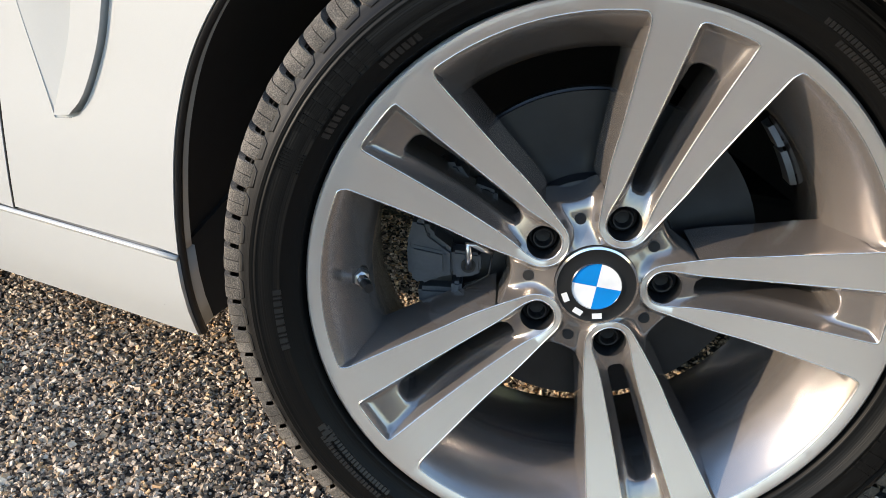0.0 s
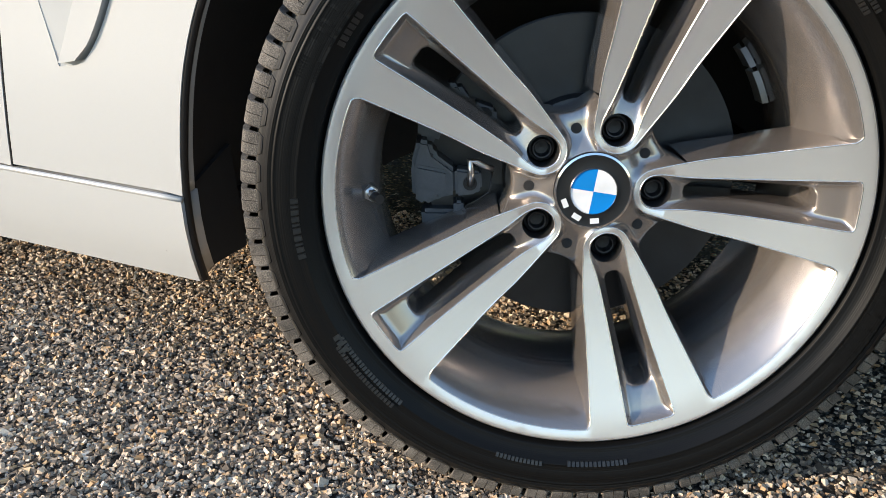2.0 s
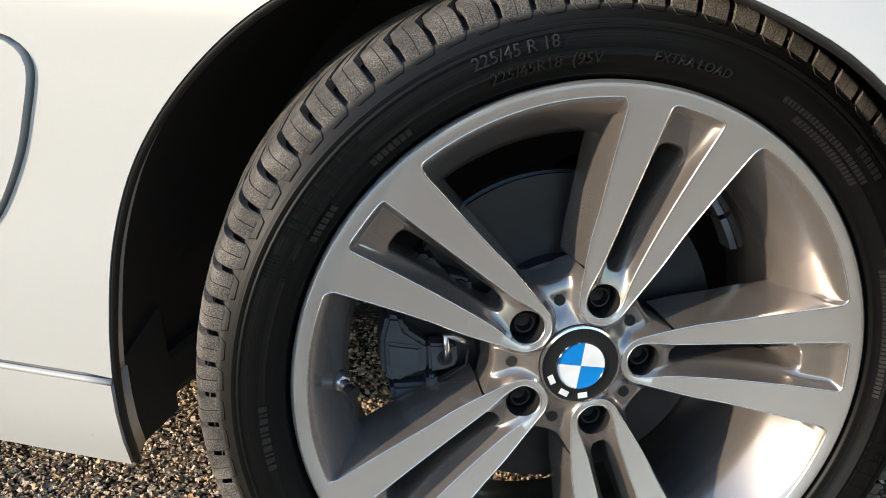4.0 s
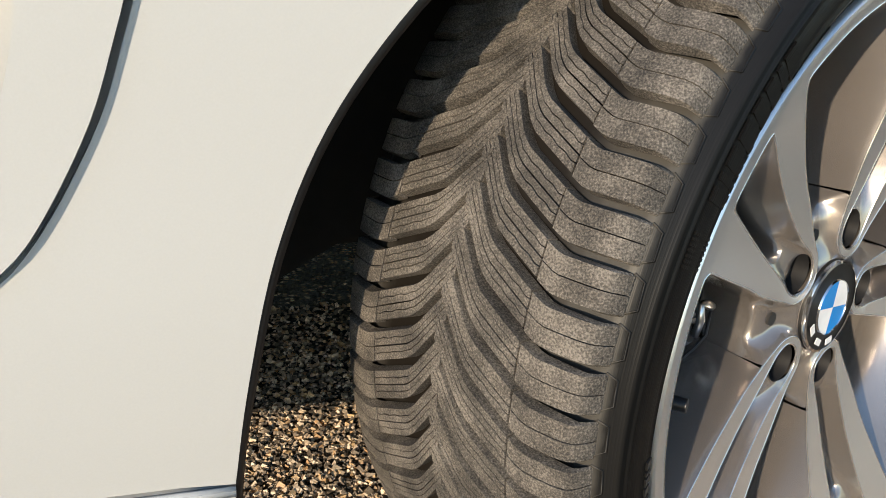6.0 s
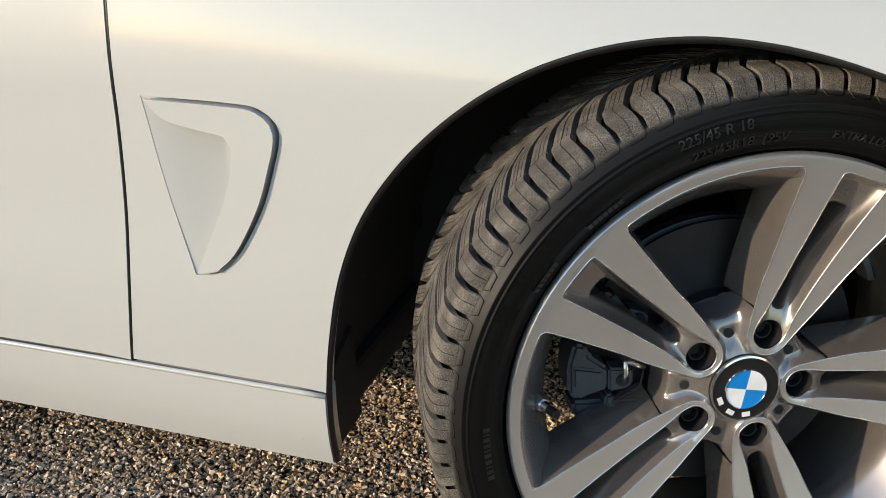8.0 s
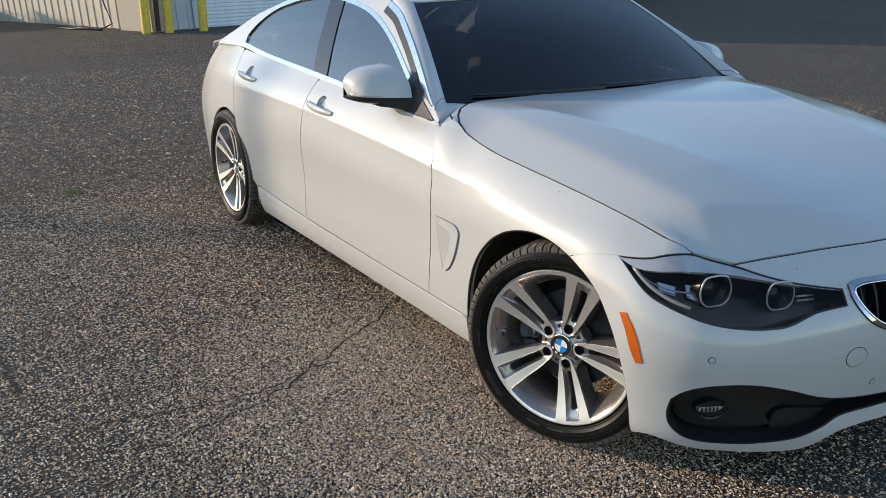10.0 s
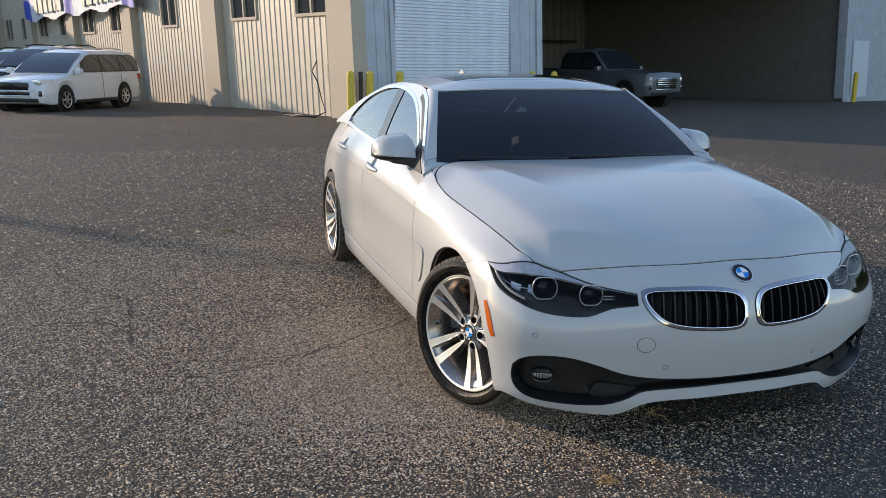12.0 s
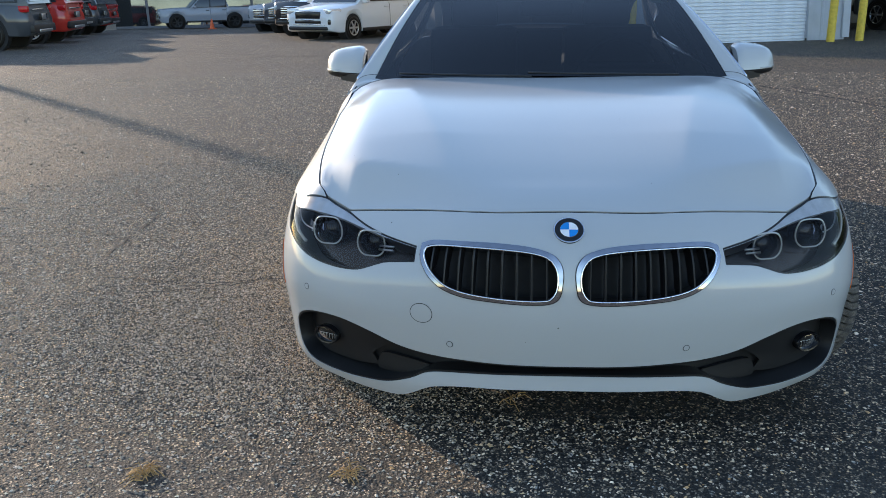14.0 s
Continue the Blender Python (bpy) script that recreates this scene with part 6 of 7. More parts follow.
def build_front():
    hall = thing("warehouse", "long tan metal-sided building with stucco pillars", "building", kind="structure")
    H = 6.2
    e = -.2
    for i in range(7):
        w = 7.7
        part("pillar", block(at_front, e, e + 1.15, -.1, .28, -1, H), PILLAR, hall)
        a, b = e + 1.15, e + w
        sill = 2.5 - .011 * e
        top = sill + 1.05
        gaps = [(a + .35, a + 1.95), (b - 2.25, b - .65)] if i != 1 else [(a + 2.6, a + 4.0)]
        low = [ribbed(at_front, a, b, -1, sill), ribbed(at_front, a, b, top, H)]
        edges = [a] + [q for g in gaps for q in g] + [b]
        for u0, u1 in zip(edges[::2], edges[1::2]):
            low.append(ribbed(at_front, u0, u1, sill, top))
        part("siding", joined(*low), WALL, hall)
        for q, q1 in gaps:
            win = part("window", block(at_front, q, q1, -.07, -.03, sill, top), GLOSSGLASS, hall)
            mid = (q + q1) / 2
            part("window_frame", joined(block(at_front, q - .06, q1 + .06, -.03, .06, sill - .08, sill), block(at_front, q - .06, q + .02, -.03, .05, sill, top), block(at_front, mid - .04, mid + .04, -.03, .04, sill, top), block(at_front, q1 - .02, q1 + .06, -.03, .05, sill, top)), PILLAR, win)
        e += w
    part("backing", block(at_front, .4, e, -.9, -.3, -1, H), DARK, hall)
    part("roof", block(at_front, -.2, e + .3, -12.2, .6, H, H + .3), PILLAR, hall)
    bay = thing("service_bay", "blue-grey metal building with roller door and open bay", "building", kind="structure")
    part("siding", joined(ribbed(at_bay, .0, 1.0, -1, H, .28), ribbed(at_bay, 4.8, 5.85, -1, H, .35), ribbed(at_bay, 1.0, 4.8, 4.3, H, .3), ribbed(at_bay, 22.5, 26.4, -1, H, .3)), BLUEGREY, bay)
    ROLLER = simple("roller_door_paint", (.66, .70, .75), .45, scale=4)
    door = part("roller_door", block(at_bay, 1.0, 4.8, -.14, -.09, -.2, 4.3), ROLLER, bay, "pale blue-grey roller door")
    v = []
    for t, o in ((0, -.022), (.2, .0), (.8, .0), (1, -.022)):
        v += [tuple(at_bay(1.0, o - .06, .08 * t)), tuple(at_bay(4.8, o - .06, .08 * t))]
    first = part("slat", (v, [(2 * j, 2 * j + 1, 2 * j + 3, 2 * j + 2) for j in range(3)]), ROLLER, door)
    first.matrix_local = Matrix.Translation((0, 0, -.18))
    for i in range(1, 56):
        slat = new("slat", first.data)
        slat.parent = door
        slat.matrix_local = Matrix.Translation((0, 0, -.18 + .08 * i))
    part("jamb", joined(block(at_bay, .9, 1.02, -.08, .05, 0, 4.35), block(at_bay, 4.78, 4.9, -.08, .05, 0, 4.35), block(at_bay, 5.75, 5.95, -.3, .06, 0, H), block(at_bay, 22.4, 22.6, -.3, .06, 0, H)), BLUEGREY, bay)
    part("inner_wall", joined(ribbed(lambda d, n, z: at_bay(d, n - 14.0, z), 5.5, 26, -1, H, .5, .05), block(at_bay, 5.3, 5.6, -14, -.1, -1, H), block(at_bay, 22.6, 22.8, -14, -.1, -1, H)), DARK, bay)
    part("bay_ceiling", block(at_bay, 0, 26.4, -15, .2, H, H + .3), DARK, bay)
    part("lintel", block(at_bay, 5.85, 22.5, -.1, .0, 4.9, H), BLUEGREY, bay)
    d = part("service_door", block(at_bay, 23.0, 24.2, .03, .08, .05, 2.25), simple("white_door", (.6, .64, .68), .5), bay, "white steel door")
    part("downpipe", block(at_bay, 26.3, 26.42, .02, .14, 0, H), WHITE, bay)
    part("shelf_rail", block(at_bay, 17.2, 21.4, -13.6, -13.4, 2.2, 2.32), STEEL, bay)
    for spot, where in zip((Vector((-16.45, 2.02, 0)), Vector((-16.42, 2.47, 0)), None, None, None, None), (None, None, (.55, .8), (4.9, .7), (5.7, .7), (22.2, .6))):
        p = spot or at_bay(*where)
        bm = bmesh.new()
        p.z = fall(p.x)
        cyl(bm, .09, .09, 1.06, Matrix.Translation(p + Vector((0, 0, .53))), 16)
        bmesh.ops.create_uvsphere(bm, u_segments=16, v_segments=8, radius=.09, matrix=Matrix.Translation(p + Vector((0, 0, 1.06))))
        b = part("bollard", bm, YELLOW, None, "yellow steel bollard in front of the building", 40)
        tagged(b, "", "bollard", "yellow bollards")

    bm = bmesh.new()
    cyl(bm, .06, .06, 1.1, pose(-16.50, 2.26, .55), 14)
    tagged(part("drain_pipe", bm, BLACK, None, "short black pipe standing between two bollards", 40), "", "pipe")


build_front()


def loose_stones():
    """Chippings bedded in the asphalt round the wheel."""
    rng = np.random.default_rng(7)
    n = 300000
    x = rng.uniform(-1.75, .80, n)
    y = rng.uniform(-2.25, -.12, n)
    keep = rng.uniform(0, 1, n) < np.clip((1.22 - np.hypot(x + .48, (y + .95) * .96)) / .72, 0, 1) ** 1.5
    x, y = x[keep], y[keep]
    n = len(x)
    size = rng.gamma(9, .00032, n) + .0009
    cube = np.array([(a, b, c) for a in (-1, 1) for b in (-1, 1) for c in (-1, 1)], float) * .62
    quads = np.array([(0, 1, 3, 2), (4, 6, 7, 5), (0, 4, 5, 1), (2, 3, 7, 6), (0, 2, 6, 4), (1, 5, 7, 3)])
    v = cube[None] * (1 + rng.uniform(-.45, .35, (n, 8, 3)))
    v *= np.stack([rng.uniform(.7, 1.35, n), rng.uniform(.7, 1.2, n), rng.uniform(.45, .8, n)], -1)[:, None]
    q = rng.normal(size=(n, 4)) * (1, .45, .45, 1)
    q /= np.linalg.norm(q, axis=1)[:, None]
    w, a, b, c = q.T
    rot = np.stack([np.stack([1 - 2 * (b * b + c * c), 2 * (a * b - c * w), 2 * (a * c + b * w)], -1), np.stack([2 * (a * b + c * w), 1 - 2 * (a * a + c * c), 2 * (b * c - a * w)], -1),
                    np.stack([2 * (a * c - b * w), 2 * (b * c + a * w), 1 - 2 * (a * a + b * b)], -1)], 1)
    v = np.einsum("nij,nkj->nki", rot, v) * size[:, None, None]
    v += np.stack([x, y, size * rng.uniform(-.25, .22, n)], -1)[:, None]
    f = (quads[None] + 8 * np.arange(n)[:, None, None]).reshape(-1, 4)
    me = bpy.data.meshes.new("stones")
    me.from_pydata(v.reshape(-1, 3).tolist(), [], f.tolist())
    m, nn, l, bs = material("chippings", (.3, .3, .3), .9, Specular_IOR_Level=.12)
    geo = nn.new("ShaderNodeNewGeometry")
    r = nn.new("ShaderNodeValToRGB")
    el = r.color_ramp.elements
    el[0].position, el[0].color = 0, (.074, .062, .050, 1)
    el[1].position, el[1].color = 1, (.930, .780, .585, 1)
    for p, c in ((.16, (.155, .126, .098)), (.34, (.285, .230, .172)), (.52, (.450, .364, .272)), (.64, (.540, .365, .190)), (.70, (.590, .482, .362)), (.85, (.820, .680, .520)), (.93, (.480, .278, .122))):
        e = el.new(p)
        e.color = (*c, 1)
    l.new(geo.outputs["Random Per Island"], r.inputs["Fac"])
    t = nn.new("ShaderNodeTexNoise")
    t.inputs["Scale"].default_value, t.inputs["Detail"].default_value = 500, 4
    co = nn.new("ShaderNodeTexCoord")
    l.new(co.outputs["Object"], t.inputs["Vector"])
    mr = nn.new("ShaderNodeMapRange")
    mr.inputs["To Min"].default_value, mr.inputs["To Max"].default_value = .68, 1.46
    l.new(t.outputs["Fac"], mr.inputs["Value"])
    mul = nn.new("ShaderNodeMixRGB")
    mul.blend_type, mul.inputs[0].default_value = "MULTIPLY", 1
    l.new(r.outputs["Color"], mul.inputs[1])
    l.new(mr.outputs["Result"], mul.inputs[2])
    l.new(mul.outputs[0], bs.inputs["Base Color"])
    me.materials.append(m)
    tagged(new("chippings", me), "grey, white and tan stone chippings bedded in asphalt", "gravel", "", "stuff")
    # coarser chippings standing proud over the lot round the car: each a small hipped wedge
    n = 340000
    x, y = rng.uniform(-4.2, 2.6, n), rng.uniform(-4.3, 1.4, n)
    away = np.hypot((x + .6) / 3.6, (y + 1.5) / 2.8)
    near = np.clip((1.22 - np.hypot(x + .48, (y + .95) * .96)) / .72, 0, 1) ** 1.5
    keep = (rng.uniform(0, 1, n) < np.clip((1 - away) / .28, 0, 1) * (1 - near) * np.interp(x, (.1, 1.3), (.92, .05))) & ~((x < .45) & (y > -.72))
    # sparse larger ones over the lot beyond
    out = rng.uniform((-10.5, -8.5), (.6, 6.0), (52000, 2))
    out = out[((np.abs(out[:, 1]) > .95) | (out[:, 0] < -3.9) | (out[:, 0] > .9)) & (np.hypot((out[:, 0] + .6) / 3.6, (out[:, 1] + 1.5) / 2.8) > .75)]
    x, y = np.r_[x[keep], out[:, 0]], np.r_[y[keep], out[:, 1]]
    n = len(x)
    base = np.array([(-1, -.8, -.35), (1, -.8, -.35), (1, .8, -.35), (-1, .8, -.35), (-.45, 0, .55), (.45, 0, .55)])
    v = base[None] * (1 + rng.uniform(-.3, .3, (n, 6, 3))) + rng.uniform(-.18, .18, (n, 6, 3))
    a = rng.uniform(0, 2 * math.pi, n)
    ca, sa = np.cos(a)[:, None], np.sin(a)[:, None]
    size = ((rng.gamma(9, .00040, n) + .0010) * np.where(np.arange(n) < keep.sum(), 1, 1.7))[:, None]
    v = np.stack([(v[..., 0] * ca - v[..., 1] * sa) * size + x[:, None], (v[..., 0] * sa + v[..., 1] * ca) * size + y[:, None], v[..., 2] * size * .9], -1)
    o = 6 * np.arange(n)
    quads = np.stack([np.stack([o + i for i in q], -1) for q in ((0, 1, 5, 4), (2, 3, 4, 5))], 1).reshape(-1, 4)
    tris = np.stack([np.stack([o + i for i in q], -1) for q in ((1, 2, 5), (3, 0, 4))], 1).reshape(-1, 3)
    me = bpy.data.meshes.new("stones")
    me.from_pydata(v.reshape(-1, 3).tolist(), [], quads.tolist() + tris.tolist())
    me.materials.append(m)
    tagged(new("coarse_chippings", me), "coarse grey and tan chippings standing proud of asphalt", "gravel", "", "stuff")


loose_stones()


# ---- other vehicles, trees and the far side ----
FARGLASS = simple("vehicle_glass", (.02, .025, .03), .06, bump=0, Coat_Weight=.4)
TAIL_RED = simple("tail_lamp_red", (.45, .01, .012), .2, bump=0)
LAMP_CLEAR = simple("lamp_clear", (.62, .64, .66), .15, .5, bump=0)


def vehicle(name, label, category, paint, at, heading, kind="suv", group="", rims=SATIN):
    """A parked vehicle, nose along +x of its own frame, foot of the front wheels' middle near x = 0."""
    L = dict(van=(.95, -4.16), suv=(.90, -3.95), pickup=(.95, -4.45))[kind]
    W, H, base, zb = dict(van=.99, suv=.97, pickup=.95)[kind], dict(van=1.74, suv=1.78, pickup=1.88)[kind], dict(van=3.06, suv=2.9, pickup=3.25)[kind], dict(van=.22, suv=.30, pickup=.36)[kind]
    belt = dict(van=1.06, suv=1.12, pickup=1.16)[kind]
    ob = thing(name, label, category, pose(at[0], at[1], fall(at[0]), 0, 0, heading) @ Matrix.Scale(.95 if kind == "van" else 1, 4), group)
    nose, tail = L
    wheel_r = dict(van=.34, suv=.38, pickup=.40)[kind]
    # lower body: rounded sections along x, the wheel openings cut as raised lower edges
    hood = dict(van=((tail, -.9, -.35, .3, nose - .22, nose - .06, nose), (belt, belt, belt - .03, belt - .11, belt - .20, belt - .26, belt - .40)),
                suv=((tail, -.8, -.4, .3, nose - .2, nose - .05, nose), (belt, belt, belt - .02, belt - .05, belt - .10, belt - .15, belt - .30)),
                pickup=((tail, -.9, -.4, .3, nose - .2, nose - .05, nose), (belt, belt, belt, belt - .03, belt - .07, belt - .12, belt - .28)))[kind]
    xs = sorted(set(np.linspace(tail, nose, 40).round(3)) | {round(c + o, 3) for c in (0, -base) for o in (-.49, -.47, -.44, -.38, -.30, -.16, 0, .16, .30, .38, .44, .47, .49)} | {nose - .02, nose - .05, nose - .1, tail + .03, tail + .08})
    v, f, n = [], [], 10
    for x in xs:
        top = float(herm(*hood, x))
        w = W * float(np.interp(x, (tail, tail + .06, tail + .25, nose - .55, nose - .2, nose - .06, nose), (.74, .87, .985, 1, .955, .88, .74)))
        lowz = zb + float(np.interp(x, (tail, tail + .1, nose - .3, nose - .05, nose), (.14, .02, 0, .06, .14)))
        for c in (0, -base):
            d = abs(x - c)
            if d < wheel_r + .07:
                lowz = max(lowz, wheel_r + math.sqrt(max(0, (wheel_r + .07) ** 2 - d * d)))
        up = max(lowz + .16, top)
        prof = [(.0, lowz), (.95, lowz), (.985, lowz + .03), (1.0, lowz + .4 * (up - lowz)), (1.005, lowz + .55 * (up - lowz)), (.99, lowz + .62 * (up - lowz)), (.982, up - .09), (.955, up - .03), (.88, up), (0, up + .03)]
        lean = lambda q: x + .30 * max(0.0, q - .72) * max(0.0, 1 - (x - tail) / .4) + .25 * max(0.0, .52 - q) * max(0.0, 1 - (x - tail) / .4)  # noqa: E731
        v += [(lean(q), -w * p, q) for p, q in prof] + [(lean(q), w * p, q) for p, q in prof]
    m = 2 * n
    for i in range(len(xs) - 1):
        for j in range(n - 1):
            f.append((i * m + j, i * m + j + 1, (i + 1) * m + j + 1, (i + 1) * m + j))
            f.append((i * m + n + j, (i + 1) * m + n + j, (i + 1) * m + n + j + 1, i * m + n + j + 1))
    k = (len(xs) - 1) * m
    f += [tuple(range(n)) + tuple(n + j for j in range(n))[::-1], tuple(k + j for j in range(n))[::-1] + tuple(k + n + j for j in range(n))]
    part("body", (v, f), paint, ob, smooth=40)
    # cabin: rounded sections under the roof line
    rows = dict(van=[(-.22, belt - .06), (-.75, belt + .34), (-1.22, H - .12), (-1.65, H - .02), (-2.6, H), (-3.5, H - .03), (-3.90, H - .12), (-4.05, belt + .30), (-4.14, belt - .02)],
                suv=[(-.62, belt - .02), (-1.0, belt + .32), (-1.38, H - .12), (-1.75, H - .02), (-2.5, H), (-3.3, H - .03), (-3.62, H - .10), (-3.82, belt + .30), (-3.93, belt - .02)],
                pickup=[(-.75, belt - .02), (-1.1, belt + .34), (-1.42, H - .10), (-1.75, H - .01), (-2.2, H), (-2.55, H - .02), (-2.75, H - .08), (-2.88, belt + .30), (-2.98, belt - .02)])[kind]
    rx, rz = np.array(rows).T

    def roofline(x):
        return float(np.interp(-x, -rx, rz))

    def cab(x, k):
        """Half width of the cabin k up from the belt."""
        return W * (.95 - .06 * k - .13 * k * k)
    v, f, n = [], [], 7
    stations = sorted(set(np.linspace(rx[0], rx[-1], 26).round(3)) | set(rx.round(3)), reverse=True)
    for x in stations:
        z = roofline(x)
        sec = []
        for e, dz in ((0, 1), (.5, 1), (.85, .955), (.95, .90), (1.0, .80), (1.0, .4), (1.0, 0)):
            zz = belt - .06 + (z - belt + .06) * dz
            sec.append((cab(x, np.clip((zz - belt) / (H - belt), 0, 1)) * e, zz))
        v += [(x, -y, z2) for y, z2 in sec[::-1]] + [(x, y, z2) for y, z2 in sec[1:]]
    m = 2 * n - 1
    for i in range(len(stations) - 1):
        f += [(i * m + j, i * m + j + 1, (i + 1) * m + j + 1, (i + 1) * m + j) for j in range(m - 1)]
    part("cabin", (v, f), paint, ob, smooth=40)

    for s in (-1, 1):
        def on(x, z, o=.008):
            return (x, s * (cab(x, np.clip((z - belt) / (H - belt), 0, 1)) + o), z)
        cuts = dict(van=[(-.95, -1.80), (-1.88, -2.85), (-2.93, -3.92)], suv=[(-1.02, -1.9), (-1.98, -2.85), (-2.93, -3.62)], pickup=[(-1.12, -1.85), (-1.93, -2.78)])[kind]
        zl = belt + .05
        whole = np.linspace(cuts[0][0] + .12, cuts[-1][1] - .06, 24)
        def strip(xs2, low, inset, o):
            """A band of the cabin's side between a sill and the roof line."""
            pts, k2 = [], 5
            for x in xs2:
                hi = max(low + .005, min(H - .15, roofline(x) - .085) - inset)
                pts += [on(x, low + (hi - low) * j / (k2 - 1), o) for j in range(k2)]
            return pts, [(k2 * i + j, k2 * i + j + 1, k2 * i + k2 + 1 + j, k2 * i + k2 + j) for i in range(len(xs2) - 1) for j in range(k2 - 1)]
        part("window_band", strip(whole, zl - .03, 0, .016), TRIM, ob, smooth=True)
        for c, d in cuts:
            part("window", strip(np.linspace(c, d, 10), zl, .025, .022), FARGLASS, ob, smooth=True)
        for c, d in cuts[:2]:
            xg = d - .04
            seam = [(xg, s * (W * 1.006), z) for z in (zb + .12, zb + .3, .62)] + [(xg, s * (W * .992), belt - .1), (xg, s * (W * .965), belt - .02)]
            part("door_gap", tube(seam, .006, 4), TRIM, ob)
            bm = bmesh.new()
            box(bm, (.20, .03, .035), (xg + .16, s * (W * .995), belt - .14), None, .01)
            part("door_handle", bm, paint if kind == "van" else BLACK, ob, smooth=40)
        if kind != "pickup":
            rail = [(x, s * W * .70, roofline(x) + (.012 if i in (0, 5) else .045)) for i, x in enumerate(np.linspace(-1.75, -3.45, 6))]
            part("roof_rail", tube(rail, .018, 6), BLACK if kind == "suv" else SATIN, ob, smooth=True)
        part("sill_strip", boxes(((base - 2 * wheel_r - .2, .05, .10), (-base / 2, s * (W * .985), zb + .05)), bevel=.015), BLACK, ob, smooth=40)
        bm = bmesh.new()
        box(bm, (.16, .20, .16), (rows[0][0] - .28, s * (W + .10), belt + .06), None, .04)
        part("door_mirror", bm, paint, ob, smooth=40)
        # lamps
        lz = belt - .30 if kind != "van" else belt - .28
        bm = bmesh.new()
        box(bm, (.46, .30, .15), (0, 0, 0), pose(nose - .26, s * (W - .25), lz + .05, 0, 0, -s * 22), .04)
        lamp = part("headlamp", bm, LAMP_CLEAR, ob, smooth=40)
        bm = bmesh.new()
        box(bm, (.30, .20, .05), (0, 0, 0), pose(nose - .185, s * (W - .26), lz + .06, 0, 0, -s * 22), .02)
        part("lamp_bezel", bm, TRIM, lamp, smooth=40)
        bm = bmesh.new()
        box(bm, (.30, .16, .36 if kind == "pickup" else .17), (tail + .19, s * (W - .12), belt - .14), None, .06)
        part("tail_lamp", bm, TAIL_RED, ob, smooth=40)
        for c in (0, -base):
            wv = part("wheel", revolve([(.0, .11), (wheel_r * .6, .10), (wheel_r * .66, .115), (wheel_r * .7, .118), (wheel_r * .9, .118), (wheel_r, .09), (wheel_r, -.1), (wheel_r * .7, -.12)], 28), RUBBER, ob, smooth=40)
            wv.matrix_local = Matrix.Translation((c, s * (W - .13), wheel_r)) @ Matrix.Rotation(-s * math.pi / 2, 4, "X")
            bm = bmesh.new()
            cyl(bm, .07, .06, .03, pose(0, 0, .112), 12)
            for j in range(6):
                box(bm, (wheel_r * .62, .055, .03), (wheel_r * .33, 0, .108), pose(0, 0, 0, 0, 0, 60 * j), .0)
            bm2 = revolve([(wheel_r * .60, .095), (wheel_r * .60, .122), (wheel_r * .68, .122)], 28)
            part("rim", bm, rims, wv)
            part("rim_edge", bm2, rims, wv, smooth=True)
            bm = bmesh.new()
            cyl(bm, wheel_r + .075, wheel_r + .075, .28, pose(c, s * (W - .19), wheel_r, 90), 28)
            part("wheel_housing", bm, LINER, ob)
    ka = lambda z: max(0, (z - belt) / (H - belt))  # noqa: E731
    for nm, ids in (("windscreen", (0, 1, 2)), ("rear_window", (8, 7, 6))):
        v, out = [], .012 if nm == "windscreen" else -.012
        for i in ids:
            x, z = rows[i]
            if i in (0, 8):
                x, z = x + (rows[ids[1]][0] - x) * .16, z + (rows[ids[1]][1] - z) * .16
            hw = cab(x, ka(z)) * (.90 if nm == "windscreen" else .82)
            v += [(x + out, -hw, z + .006), (x + out, 0, z + .016), (x + out, hw, z + .006)]
        part(nm, (v, [(0, 1, 4, 3), (1, 2, 5, 4), (3, 4, 7, 6), (4, 5, 8, 7)]), FARGLASS, ob, smooth=True)
    bm = bmesh.new()
    box(bm, (.10, 1.0 if kind != "van" else .95, .24 if kind != "van" else .20), (nose - .04, 0, belt - .34), None, .03)
    grille = part("grille", bm, TRIM, ob, smooth=40)
    ring = [(nose + .012 - .05 * (abs(y) / .5) ** 2, y, belt - .34 + z) for y, z in ((-.50, .02), (-.46, .105), (0, .125), (.46, .105), (.50, .02), (.44, -.115), (0, -.135), (-.44, -.115))]
    part("grille_surround", tube(ring, .016, 6, True), CHROME, grille, "chrome outline of the grille", True)
    if kind != "van":
        bm = bmesh.new()
        for j in range(3):
            box(bm, (.04, .92, .028), (nose + .02, 0, belt - .41 + .07 * j), None, .008)
        part("grille_bar", bm, CHROME, grille, smooth=40)
    bumper = part("front_bumper", boxes(((.16, W * 1.50, .11), (nose - .045, 0, zb + .13)), bevel=.04), BLACK, ob, smooth=40)
    part("intake", boxes(((.10, W * 1.02, .10), (nose - .035, 0, zb + .31)), bevel=.03), TRIM, bumper, smooth=40)
    part("bumper_trim", boxes(((.05, W * 1.10, .022), (nose + .005, 0, zb + .245)), bevel=.008), CHROME, bumper, smooth=40)
    for s in (-1, 1):
        recess = part("fog_recess", boxes(((.22, .24, .16), (0, 0, 0)), bevel=.04, m=pose(nose - .135, s * W * .76, zb + .31, 0, 0, -s * 30)), TRIM, bumper, smooth=40)
        part("fog_lamp", boxes(((.06, .16, .045), (0, 0, 0)), bevel=.015, m=pose(nose - .045, s * W * .72, zb + .33, 0, 0, -s * 30)), LAMP_CLEAR, recess, smooth=40)
        part("recess_trim", tube([(nose - .005, s * W * .62, zb + .225), (nose - .05, s * W * .80, zb + .225), (nose - .135, s * W * .885, zb + .30), (nose - .16, s * W * .885, zb + .40)], .013, 6), CHROME, recess, smooth=True)
    bm = bmesh.new()
